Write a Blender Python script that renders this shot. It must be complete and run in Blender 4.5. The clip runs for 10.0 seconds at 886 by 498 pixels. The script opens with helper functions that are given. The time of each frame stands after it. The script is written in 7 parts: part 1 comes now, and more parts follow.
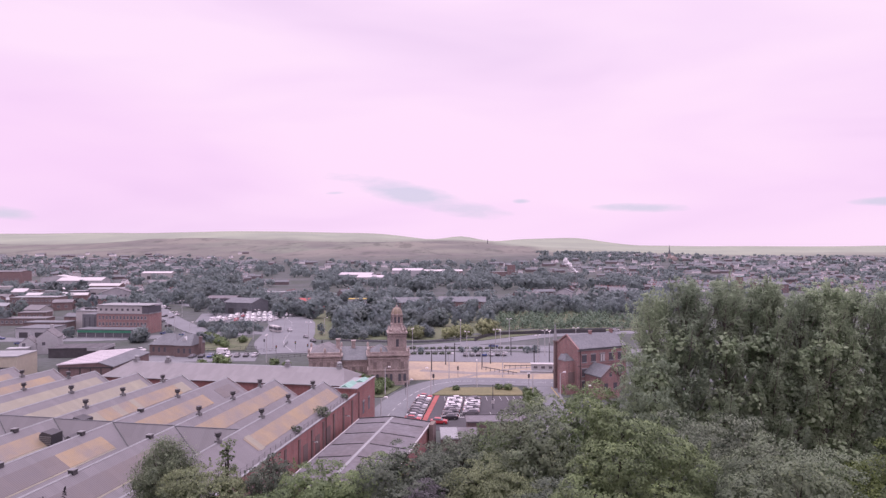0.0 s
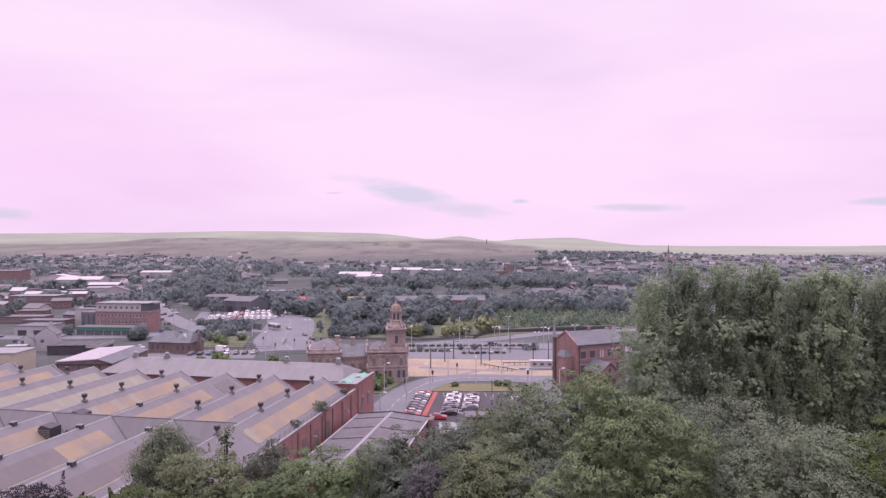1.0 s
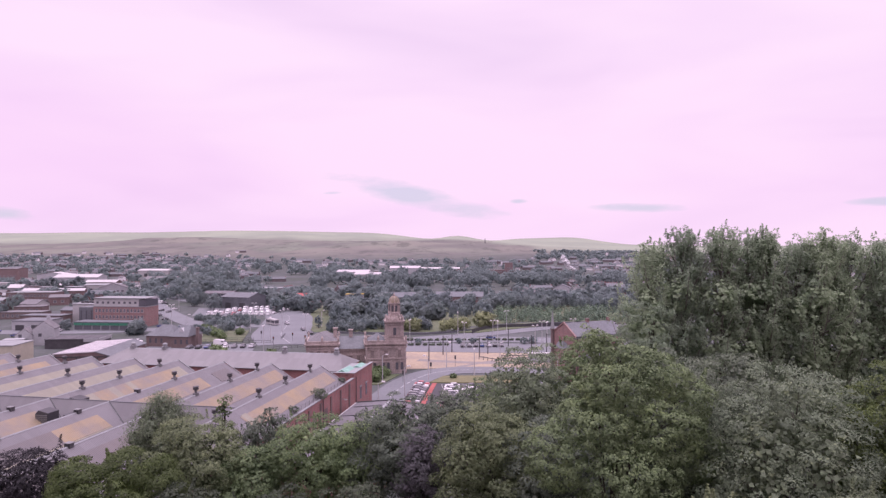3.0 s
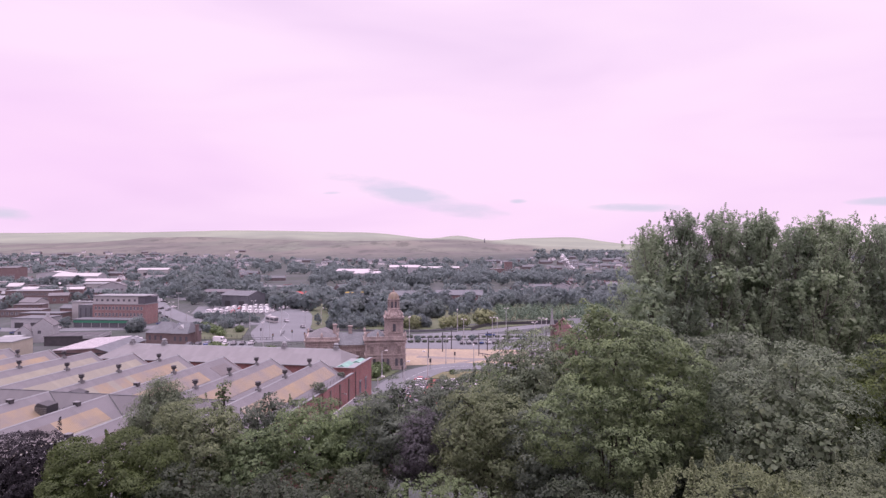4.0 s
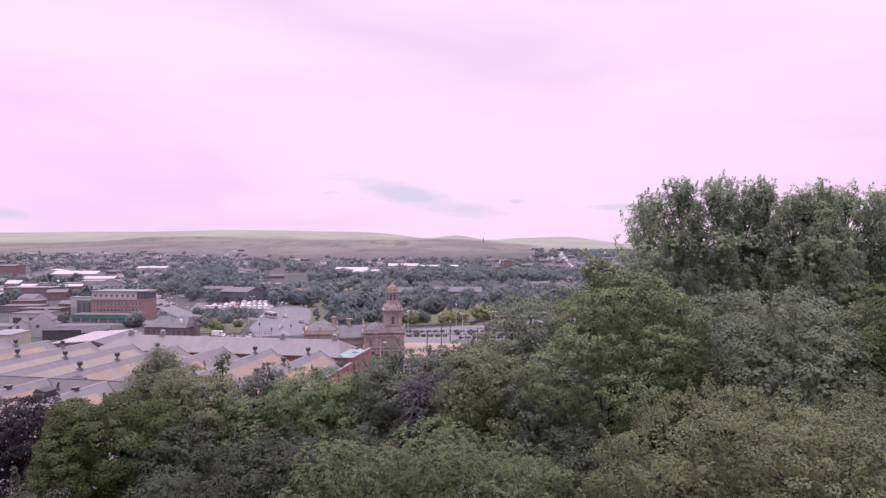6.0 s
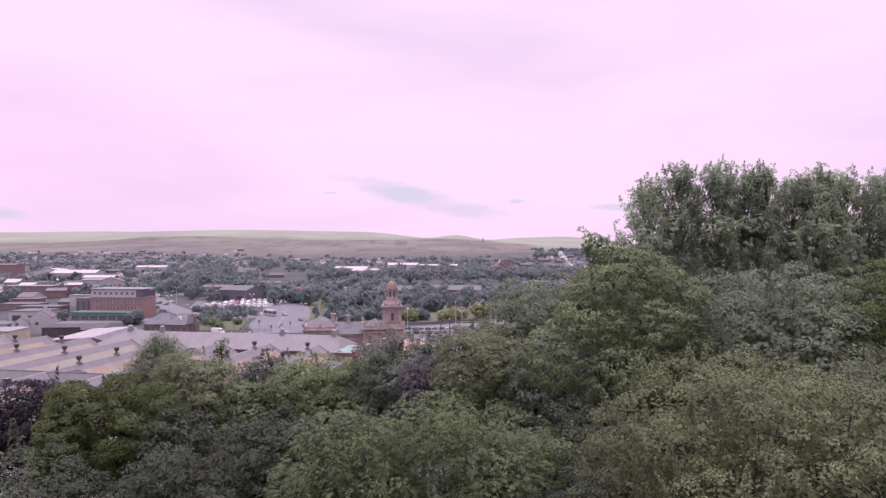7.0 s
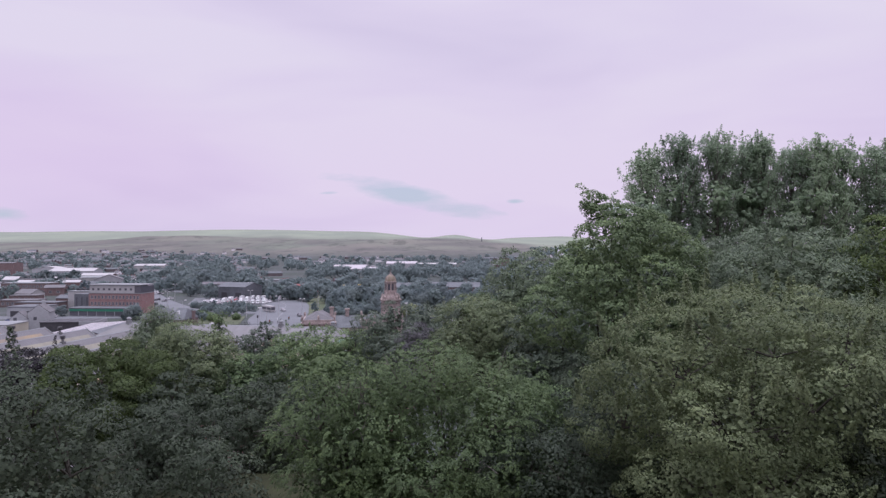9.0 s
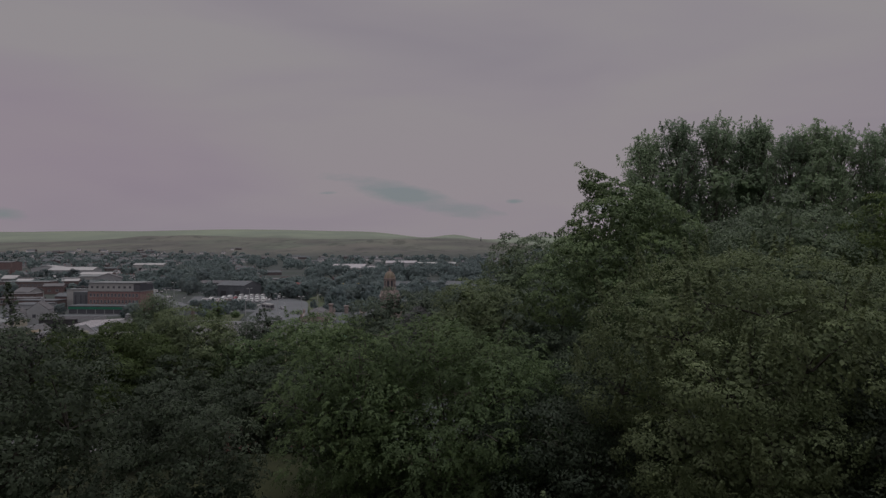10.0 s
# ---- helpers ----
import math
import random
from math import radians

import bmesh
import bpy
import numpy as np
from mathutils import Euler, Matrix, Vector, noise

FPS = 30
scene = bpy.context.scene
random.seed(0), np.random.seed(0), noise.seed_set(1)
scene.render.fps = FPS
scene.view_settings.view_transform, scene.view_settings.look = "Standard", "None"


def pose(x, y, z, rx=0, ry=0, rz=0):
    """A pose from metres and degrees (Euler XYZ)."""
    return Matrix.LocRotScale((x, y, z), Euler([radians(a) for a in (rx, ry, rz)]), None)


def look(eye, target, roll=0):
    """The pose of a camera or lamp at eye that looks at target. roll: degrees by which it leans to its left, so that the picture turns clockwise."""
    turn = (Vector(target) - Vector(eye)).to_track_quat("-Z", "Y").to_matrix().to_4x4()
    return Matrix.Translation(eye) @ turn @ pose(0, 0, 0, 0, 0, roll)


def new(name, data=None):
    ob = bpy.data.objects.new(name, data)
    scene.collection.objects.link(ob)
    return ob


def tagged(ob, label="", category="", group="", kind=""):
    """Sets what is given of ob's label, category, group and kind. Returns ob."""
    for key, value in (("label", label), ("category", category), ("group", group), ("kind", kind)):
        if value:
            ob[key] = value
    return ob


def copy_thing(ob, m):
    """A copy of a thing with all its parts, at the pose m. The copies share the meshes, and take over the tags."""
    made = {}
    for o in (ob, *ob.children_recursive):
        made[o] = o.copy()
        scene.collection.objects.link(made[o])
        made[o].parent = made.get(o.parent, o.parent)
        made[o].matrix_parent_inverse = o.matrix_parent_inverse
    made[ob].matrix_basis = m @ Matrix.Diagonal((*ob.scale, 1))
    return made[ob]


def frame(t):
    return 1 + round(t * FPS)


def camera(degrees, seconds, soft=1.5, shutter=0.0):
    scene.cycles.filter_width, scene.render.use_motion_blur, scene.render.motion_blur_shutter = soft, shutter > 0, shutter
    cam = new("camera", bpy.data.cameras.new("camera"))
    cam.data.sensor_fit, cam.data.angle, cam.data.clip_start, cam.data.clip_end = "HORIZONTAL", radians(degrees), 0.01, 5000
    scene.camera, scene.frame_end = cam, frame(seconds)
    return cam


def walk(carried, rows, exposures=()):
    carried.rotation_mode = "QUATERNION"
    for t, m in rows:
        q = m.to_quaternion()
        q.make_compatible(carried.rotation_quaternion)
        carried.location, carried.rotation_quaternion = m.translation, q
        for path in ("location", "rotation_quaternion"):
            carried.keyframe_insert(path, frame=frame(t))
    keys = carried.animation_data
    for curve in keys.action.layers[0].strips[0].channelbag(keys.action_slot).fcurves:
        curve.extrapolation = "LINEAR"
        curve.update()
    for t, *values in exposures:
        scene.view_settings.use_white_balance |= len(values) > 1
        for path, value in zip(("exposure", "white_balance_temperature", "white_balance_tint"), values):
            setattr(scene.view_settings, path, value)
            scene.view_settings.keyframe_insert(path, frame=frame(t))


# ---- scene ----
cam = camera(70.0, 10.0, soft=1.4)
PATH = [
    (0.0, pose(0.0, 0, 43.0, 90, 0, 0)),
    (0.5, pose(0.01, 0, 42.5, 90, 0, -0.04)),
    (1.0, pose(0.01, 0, 41.9, 90, 0, -0.08)),
    (1.5, pose(0.02, 0, 41.26, 90, 0, -0.12)),
    (2.0, pose(0.02, 0, 40.62, 90, 0, -0.16)),
    (2.5, pose(0.03, 0, 39.98, 90, 0, -0.2)),
    (4.0, pose(0.05, 0, 38.15, 90, 0, -0.27)),
    (5.5, pose(0.06, 0, 36.35, 90, 0, -0.35)),
    (7.0, pose(0.08, 0, 34.65, 90, 0, -0.42)),
    (8.5, pose(0.1, 0, 33.05, 90, 0, -0.5)),
    (10.0, pose(0.12, 0, 31.5, 90, 0, -0.6)),
]
EXPOSURES = [(0.0, 0.0, 6500, 11), (4.0, 0.02, 6500, 11), (8.8, 0.04, 6500, 12), (9.0, -0.25, 5900, -9), (9.5, -0.92, 6350, -17), (10.0, -1.68, 6650, -22)]
walk(cam, PATH, EXPOSURES)

# ---- sky and sun: an overcast evening ----
SUN_AZ, SUN_EL = radians(-150), radians(84)
world = bpy.data.worlds.new("overcast_sky")
scene.world = world
world.use_nodes = True
wt = world.node_tree
wt.nodes.clear()


def node(tree, kind, sockets=(), operation="", data_type="", blend_type="", dims=""):
    n = tree.nodes.new(kind)
    if operation:
        n.operation = operation
    if data_type:
        n.data_type = data_type
    if blend_type:
        n.blend_type = blend_type
    if dims:
        n.noise_dimensions = dims
    for k, v in dict(sockets).items():
        if isinstance(v, bpy.types.NodeSocket):
            tree.links.new(v, n.inputs[k])
        else:
            n.inputs[k].default_value = v
    return n


def math_node(tree, op, a, b=0.0, c=0.0, clamp=False):
    n = node(tree, "ShaderNodeMath", {0: a, 1: b, 2: c}, operation=op)
    n.use_clamp = clamp
    return n.outputs[0]


def ramp(tree, fac, stops):
    n = node(tree, "ShaderNodeValToRGB", {0: fac})
    el = n.color_ramp.elements
    while len(el) < len(stops):
        el.new(0.5)
    for e, (p, c) in zip(el, stops):
        e.position, e.color = p, (*c, 1) if len(c) == 3 else c
    return n.outputs[0]


def mixc(tree, fac, a, b, blend="MIX"):
    n = node(tree, "ShaderNodeMix", data_type="RGBA", blend_type=blend)
    for i, v in ((0, fac), (6, a), (7, b)):
        if isinstance(v, bpy.types.NodeSocket):
            tree.links.new(v, n.inputs[i])
        else:
            n.inputs[i].default_value = (*v, 1) if isinstance(v, tuple) and len(v) == 3 else v
    return n.outputs[2]


def sky_tree(t):
    tc = node(t, "ShaderNodeTexCoord").outputs["Generated"]
    sep = node(t, "ShaderNodeSeparateXYZ", {0: tc})
    x, y, z = sep.outputs
    sky = node(t, "ShaderNodeTexSky")
    sky.sky_type, sky.sun_disc, sky.sun_elevation, sky.sun_rotation = "NISHITA", False, SUN_EL, SUN_AZ
    blue = mixc(t, 1.0, sky.outputs[0], (0.11, 0.11, 0.11), "MULTIPLY")
    az = math_node(t, "ARCTAN2", x, y)
    el = math_node(t, "ARCSINE", z)
    # broad streaky cloud
    stretch = node(t, "ShaderNodeCombineXYZ", {0: az, 1: math_node(t, "MULTIPLY", el, 4.0), 2: 0.3}).outputs[0]
    big = node(t, "ShaderNodeTexNoise", {"Vector": stretch, "Scale": 2.2, "Detail": 3.0, "Roughness": 0.45, "Distortion": 0.4}).outputs[0]
    cloud = ramp(t, big, [(0.28, (0.80, 0.60, 0.88)), (0.45, (0.94, 0.715, 0.97)), (0.62, (1.02, 0.80, 1.0))])
    # paler band just over the hills, bluer far round
    low = ramp(t, el, [(0.0, (1.0, 0.72, 0.96)), (0.10, (0.98, 0.69, 0.96)), (0.3, (0.97, 0.755, 0.97))])
    cloud = mixc(t, 0.45, cloud, low)
    # a rosier bank of cloud to one side
    side = math_node(t, "ADD", math_node(t, "POWER", math_node(t, "ABSOLUTE", math_node(t, "DIVIDE", math_node(t, "ADD", az, 0.62), 0.4)), 2.0),
                     math_node(t, "POWER", math_node(t, "ABSOLUTE", math_node(t, "DIVIDE", math_node(t, "SUBTRACT", el, 0.14), 0.12)), 2.0))
    cloud = mixc(t, math_node(t, "MULTIPLY", math_node(t, "SUBTRACT", 1.0, side, clamp=True), 0.42), cloud, (0.92, 0.62, 0.94))
    # gaps in the cloud low over the hills
    wob = node(t, "ShaderNodeTexNoise", {"Vector": stretch, "Scale": 9.0, "Detail": 5.0, "Roughness": 0.6}).outputs[0]
    wob2 = math_node(t, "MULTIPLY", math_node(t, "SUBTRACT", wob, 0.5), 2.6)
    gaps = None
    for a0, e0, wa, we, tilt in ((-0.032, 0.081, 0.138, 0.019, -0.22), (0.30, 0.062, 0.07, 0.0075, -0.03),
                                 (-0.60, 0.046, 0.05, 0.010, -0.1), (0.62, 0.062, 0.05, 0.006, 0.0), (0.123, 0.075, 0.015, 0.004, 0.0), (-0.17, 0.087, 0.018, 0.003, 0.05)):
        da = math_node(t, "SUBTRACT", az, a0)
        de = math_node(t, "SUBTRACT", math_node(t, "SUBTRACT", el, e0), math_node(t, "MULTIPLY", da, tilt))
        d = math_node(t, "ADD", math_node(t, "POWER", math_node(t, "ABSOLUTE", math_node(t, "DIVIDE", da, wa)), 2.0),
                      math_node(t, "POWER", math_node(t, "ABSOLUTE", math_node(t, "DIVIDE", de, we)), 2.0))
        g = math_node(t, "SUBTRACT", math_node(t, "ADD", 1.0, wob2), d, clamp=True)
        gaps = g if gaps is None else math_node(t, "MAXIMUM", gaps, g)
    gaps = math_node(t, "MULTIPLY", gaps, 0.95, clamp=True)
    blue2 = mixc(t, 0.75, blue, (0.67, 0.655, 0.86))
    col = mixc(t, math_node(t, "MULTIPLY", gaps, 0.75), cloud, blue2)
    # an overcast sky is brighter overhead than at the horizon
    over = math_node(t, "MULTIPLY", math_node(t, "SUBTRACT", z, 0.36), 1.0 / 0.64, clamp=True)
    power = math_node(t, "MULTIPLY", math_node(t, "ADD", 1.0, math_node(t, "MULTIPLY", over, 1.7)), SKY_STRENGTH)
    bg = node(t, "ShaderNodeBackground", {"Color": col, "Strength": power})
    out = node(t, "ShaderNodeOutputWorld")
    t.links.new(bg.outputs[0], out.inputs[0])


SKY_STRENGTH = 1.0
sky_tree(wt)
sun_data = bpy.data.lights.new("sun", "SUN")
sun_data.energy, sun_data.angle, sun_data.color = 1.2, radians(40), (0.94, 0.95, 1.0)
sun = new("sun", sun_data)
sun.matrix_world = look((0, 0, 100), (-math.sin(SUN_AZ) * math.cos(SUN_EL), -math.cos(SUN_AZ) * math.cos(SUN_EL), 100 - math.sin(SUN_EL)))


# ---- materials ----
def shader(name):
    m = bpy.data.materials.new(name)
    m.use_nodes = True
    t = m.node_tree
    return m, t, t.nodes["Principled BSDF"]


def coords(t, world_space):
    if world_space:
        return node(t, "ShaderNodeNewGeometry").outputs["Position"]
    return node(t, "ShaderNodeTexCoord").outputs["Object"]


def surface(name, color, rough=0.7, var=0.25, grain=3.0, stains=0.3, metal=0.0, bump=0.3, tint=None, local=False, rand=0.0):
    """A plain weathered surface: fine grain, broad stains, relief."""
    m, t, p = shader(name)
    c = coords(t, not local)
    fine = node(t, "ShaderNodeTexNoise", {"Vector": c, "Scale": grain, "Detail": 5.0, "Roughness": 0.65}).outputs[0]
    broad = node(t, "ShaderNodeTexNoise", {"Vector": c, "Scale": stains, "Detail": 4.0, "Roughness": 0.6, "Distortion": 0.6}).outputs[0]
    dark = tuple(v * (1 - var) for v in color)
    light = tuple(min(1, v * (1 + var)) for v in color)
    base = ramp(t, fine, [(0.3, dark), (0.7, light)])
    base = mixc(t, ramp(t, broad, [(0.42, (0, 0, 0)), (0.68, (0.6, 0.6, 0.6))]), base, tint or tuple(v * (1 - 1.3 * var) for v in color))
    if rand:
        r = node(t, "ShaderNodeObjectInfo").outputs["Random"]
        base = mixc(t, 1.0, base, ramp(t, r, [(0, (1 - rand,) * 3), (1, (1 + rand * 0.4,) * 3)]), "MULTIPLY")
    t.links.new(base, p.inputs["Base Color"])
    p.inputs["Roughness"].default_value, p.inputs["Metallic"].default_value = rough, metal
    if bump:
        b = node(t, "ShaderNodeBump", {"Height": fine, "Strength": bump, "Distance": 0.05})
        t.links.new(b.outputs[0], p.inputs["Normal"])
    return m


def brickwork(name, color, mortar, scale=1.0):
    m, t, p = shader(name)
    g = node(t, "ShaderNodeNewGeometry")
    pos = g.outputs["Position"]
    s = node(t, "ShaderNodeSeparateXYZ", {0: pos}).outputs
    along = math_node(t, "ADD", s[0], s[1])
    uv = node(t, "ShaderNodeCombineXYZ", {0: along, 1: s[2]}).outputs[0]
    br = node(t, "ShaderNodeTexBrick", {"Vector": uv, "Color1": (*color, 1), "Color2": (*(v * 0.72 for v in color), 1), "Mortar": (*mortar, 1),
                                        "Scale": 1.0 / scale, "Mortar Size": 0.008, "Brick Width": 0.24, "Row Height": 0.08, "Bias": -0.1})
    broad = node(t, "ShaderNodeTexNoise", {"Vector": pos, "Scale": 0.35, "Detail": 5.0, "Distortion": 0.8}).outputs[0]
    streak = node(t, "ShaderNodeTexNoise", {"Vector": node(t, "ShaderNodeCombineXYZ", {0: along, 1: math_node(t, "MULTIPLY", s[2], 0.12)}).outputs[0], "Scale": 1.2, "Detail": 4.0}).outputs[0]
    base = mixc(t, ramp(t, broad, [(0.4, (0, 0, 0)), (0.75, (0.55, 0.55, 0.55))]), br.outputs[0], tuple(v * 0.5 for v in color))
    base = mixc(t, ramp(t, streak, [(0.5, (0, 0, 0)), (0.8, (0.5, 0.5, 0.5))]), base, (0.09, 0.08, 0.08))
    t.links.new(base, p.inputs["Base Color"])
    p.inputs["Roughness"].default_value = 0.85
    b = node(t, "ShaderNodeBump", {"Height": br.outputs[1], "Strength": -0.4, "Distance": 0.01})
    t.links.new(b.outputs[0], p.inputs["Normal"])
    return m


def sheeting(name, color, along, rough=0.55, pitch=0.3, tint=(0.165, 0.152, 0.165), band=0.0, band_color=(0.5, 0.5, 0.5)):
    """Ribbed roof sheets: ribs across the direction `along`, sheet joints, run-off streaks."""
    m, t, p = shader(name)
    pos = coords(t, True)
    ax, ay = along
    d = node(t, "ShaderNodeVectorMath", {0: pos, 1: (ax, ay, 0)}, operation="DOT_PRODUCT").outputs["Value"]
    e = node(t, "ShaderNodeVectorMath", {0: pos, 1: (-ay, ax, 0)}, operation="DOT_PRODUCT").outputs["Value"]
    rib = math_node(t, "SINE", math_node(t, "MULTIPLY", d, 2 * math.pi / pitch))
    cell = node(t, "ShaderNodeCombineXYZ", {0: math_node(t, "FLOOR", math_node(t, "DIVIDE", d, 1.0)), 1: math_node(t, "FLOOR", math_node(t, "DIVIDE", e, 2.6))}).outputs[0]
    wn = node(t, "ShaderNodeTexWhiteNoise", {"Vector": cell}, dims="3D").outputs[0]
    base = ramp(t, wn, [(0, tuple(v * 0.9 for v in color)), (1, tuple(min(1, v * 1.08) for v in color))])
    st = node(t, "ShaderNodeTexNoise", {"Vector": node(t, "ShaderNodeCombineXYZ", {0: d, 1: math_node(t, "MULTIPLY", e, 0.22)}).outputs[0], "Scale": 0.7, "Detail": 6.0, "Roughness": 0.7}).outputs[0]
    base = mixc(t, ramp(t, st, [(0.45, (0, 0, 0)), (0.8, (0.55, 0.55, 0.55))]), base, tint)
    if band:
        fade = node(t, "ShaderNodeTexNoise", {"Vector": pos, "Scale": 0.16, "Detail": 5.0, "Roughness": 0.7}).outputs[0]
        base = mixc(t, ramp(t, fade, [(0.36, (0, 0, 0)), (0.7, (band, band, band))]), base, band_color)
    fine = node(t, "ShaderNodeTexNoise", {"Vector": pos, "Scale": 6.0, "Detail": 4.0}).outputs[0]
    base = mixc(t, 0.2, base, ramp(t, fine, [(0.3, tuple(v * 0.6 for v in color)), (0.7, color)]))
    t.links.new(base, p.inputs["Base Color"])
    p.inputs["Roughness"].default_value = rough
    b = node(t, "ShaderNodeBump", {"Height": rib, "Strength": 0.3, "Distance": 0.03})
    t.links.new(b.outputs[0], p.inputs["Normal"])
    return m


def foliage(name, dark, light, tip=None, gloss=0.55, through_light=0.3, speckle=0.34):
    m, t, p = shader(name)
    g = node(t, "ShaderNodeNewGeometry")
    pos = coords(t, False)
    # broad tone noise; its dark end also imitates shade in gaps between clumps
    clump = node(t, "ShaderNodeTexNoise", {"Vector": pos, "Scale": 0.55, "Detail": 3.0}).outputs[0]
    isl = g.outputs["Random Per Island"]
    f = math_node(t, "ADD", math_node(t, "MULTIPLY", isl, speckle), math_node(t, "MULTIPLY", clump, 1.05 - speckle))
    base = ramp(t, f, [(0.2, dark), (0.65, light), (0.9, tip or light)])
    r = node(t, "ShaderNodeObjectInfo").outputs["Random"]
    base = mixc(t, 1.0, base, ramp(t, r, [(0, (0.86, 0.87, 0.89)), (1, (1.13, 1.12, 1.06))]), "MULTIPLY")
    t.links.new(base, p.inputs["Base Color"])
    p.inputs["Roughness"].default_value = gloss
    p.inputs["Specular IOR Level"].default_value = 0.25
    tr = node(t, "ShaderNodeBsdfTranslucent", {"Color": base})
    mx = node(t, "ShaderNodeMixShader", {0: through_light, 1: p.outputs[0], 2: tr.outputs[0]})
    t.links.new(mx.outputs[0], t.nodes["Material Output"].inputs[0])
    return m


U = Vector((0.1771, 0.9842, 0.0)).normalized()   # the works' long axis
V = Vector((-U.y, U.x, 0.0))

BRICK = brickwork("red_brick", (0.345, 0.150, 0.140), (0.273, 0.232, 0.220))
# red brick brightened and dulled; haze is put into its colour
BRICK_MILL = brickwork("hazed_mill_brick", (0.335, 0.192, 0.182), (0.285, 0.252, 0.242))
BRICK_TOWN = brickwork("town_brick", (0.225, 0.150, 0.146), (0.255, 0.225, 0.215))
BRICK_DARK = brickwork("dark_brick", (0.190, 0.140, 0.138), (0.187, 0.152, 0.132))
TERRACE_BRICK = surface("terrace_brick", (0.150, 0.128, 0.130), 0.9, 0.3, 2.0, 0.3)
SANDSTONE = surface("sooty_sandstone", (0.372, 0.312, 0.290), 0.9, 0.35, 2.5, 0.35, tint=(0.162, 0.147, 0.141))
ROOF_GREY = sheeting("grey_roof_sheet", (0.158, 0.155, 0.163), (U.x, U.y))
ROOF_GREY_X = sheeting("grey_roof_sheet_across", (0.195, 0.192, 0.196), (V.x, V.y))
ROOFLIGHT_TAN = sheeting("aged_orange_rooflight", (0.285, 0.218, 0.128), (U.x, U.y), 0.5, tint=(0.22, 0.185, 0.15), band=0.95, band_color=(0.165, 0.158, 0.168))
ROOFLIGHT_CREAM = sheeting("cream_rooflight", (0.262, 0.250, 0.185), (U.x, U.y), 0.5, tint=(0.21, 0.20, 0.17), band=0.45, band_color=(0.165, 0.158, 0.168))
# darker, browner copy of the grey sheet; shade is put into its colour
ROOF_SHADED = sheeting("shaded_roof_sheet", (0.129, 0.127, 0.133), (U.x, U.y), tint=(0.115, 0.105, 0.103))
HIP_GREY = sheeting("hip_roof_sheet", (0.156, 0.153, 0.160), (V.x, V.y))
ROOFLIGHT_FADED = sheeting("faded_rooflight", (0.141, 0.125, 0.118), (U.x, U.y), 0.5, tint=(0.122, 0.114, 0.122), band=0.9, band_color=(0.118, 0.114, 0.124))
SLATE = surface("slate", (0.127, 0.137, 0.150), 0.6, 0.3, 2.0, 0.3)
SLATE_BROWN = surface("brown_tile", (0.165, 0.160, 0.168), 0.75, 0.3, 2.0, 0.25)
FELT = surface("roofing_felt", (0.141, 0.137, 0.150), 0.8, 0.25, 1.0, 0.15, tint=(0.090, 0.078, 0.077))
FELT_DARK = surface("dark_roofing_felt", (0.095, 0.093, 0.102), 0.85, 0.3, 0.8, 0.2)
FELT_BLACK = surface("black_roofing_felt", (0.062, 0.060, 0.066), 0.85, 0.25, 1.0, 0.2)
DRY_GRASS = surface("dry_grass", (0.165, 0.155, 0.080), 0.95, 0.35, 1.4, 0.25, tint=(0.10, 0.115, 0.060))
ASPHALT = surface("asphalt", (0.149, 0.156, 0.169), 0.85, 0.2, 1.5, 0.06, tint=(0.186, 0.195, 0.208))
ASPHALT_NEW = surface("new_asphalt", (0.062, 0.060, 0.067), 0.85, 0.2, 2.0, 0.1)
PAVING = surface("pavement_slabs", (0.223, 0.203, 0.192), 0.85, 0.2, 1.0, 0.1)
TAN_PAVING = surface("buff_paving", (0.335, 0.272, 0.192), 0.85, 0.2, 0.8, 0.08, tint=(0.180, 0.160, 0.158))
RED_PAVING = surface("red_paving", (0.328, 0.094, 0.086), 0.85, 0.2, 1.0, 0.2)
PAINT_WHITE = surface("road_paint", (0.462, 0.469, 0.462), 0.7, 0.15, 2.0, 0.5)
PAINT_YELLOW = surface("yellow_paint", (0.448, 0.336, 0.077), 0.7, 0.15, 2.0, 0.5)
GRASS = surface("rough_grass", (0.092, 0.116, 0.060), 0.95, 0.35, 1.2, 0.12, tint=(0.135, 0.129, 0.093))
WHITE_WALL = surface("white_plaster", (0.401, 0.411, 0.423), 0.8, 0.12, 1.0, 0.2, local=True, rand=0.15)
CREAM_WALL = surface("cream_cladding", (0.401, 0.402, 0.396), 0.6, 0.12, 1.0, 0.2)
CREAM_CLAD = surface("warm_cream_cladding", (0.44, 0.42, 0.335), 0.6, 0.1, 1.0, 0.2)
PINK_ROOF = surface("pale_metal_roof", (0.47, 0.44, 0.46), 0.4, 0.08, 1.0, 0.1)
WHITE_METAL = surface("white_metal", (0.45, 0.44, 0.44), 0.45, 0.08, 1.0, 0.1, local=True)
GREY_METAL = surface("galvanised_steel", (0.223, 0.227, 0.230), 0.5, 0.2, 4.0, 0.6, metal=0.5, local=True)
DARK_METAL = surface("dark_metal", (0.053, 0.053, 0.059), 0.5, 0.2, 4.0, 0.6, local=True)
VENT_METAL = surface("sooty_vent_metal", (0.085, 0.083, 0.088), 0.6, 0.35, 3.0, 0.8, metal=0.2, local=True)
GREEN_PAINT = surface("green_paint", (0.047, 0.219, 0.133), 0.5, 0.15, 1.0, 0.3)
RED_PAINT = surface("red_paint", (0.328, 0.047, 0.039), 0.45, 0.15, 1.0, 0.3, local=True)
COPPER = surface("verdigris_copper", (0.223, 0.406, 0.339), 0.6, 0.2, 1.0, 0.4)
CONCRETE = surface("concrete", (0.268, 0.277, 0.285), 0.85, 0.15, 2.0, 0.25)
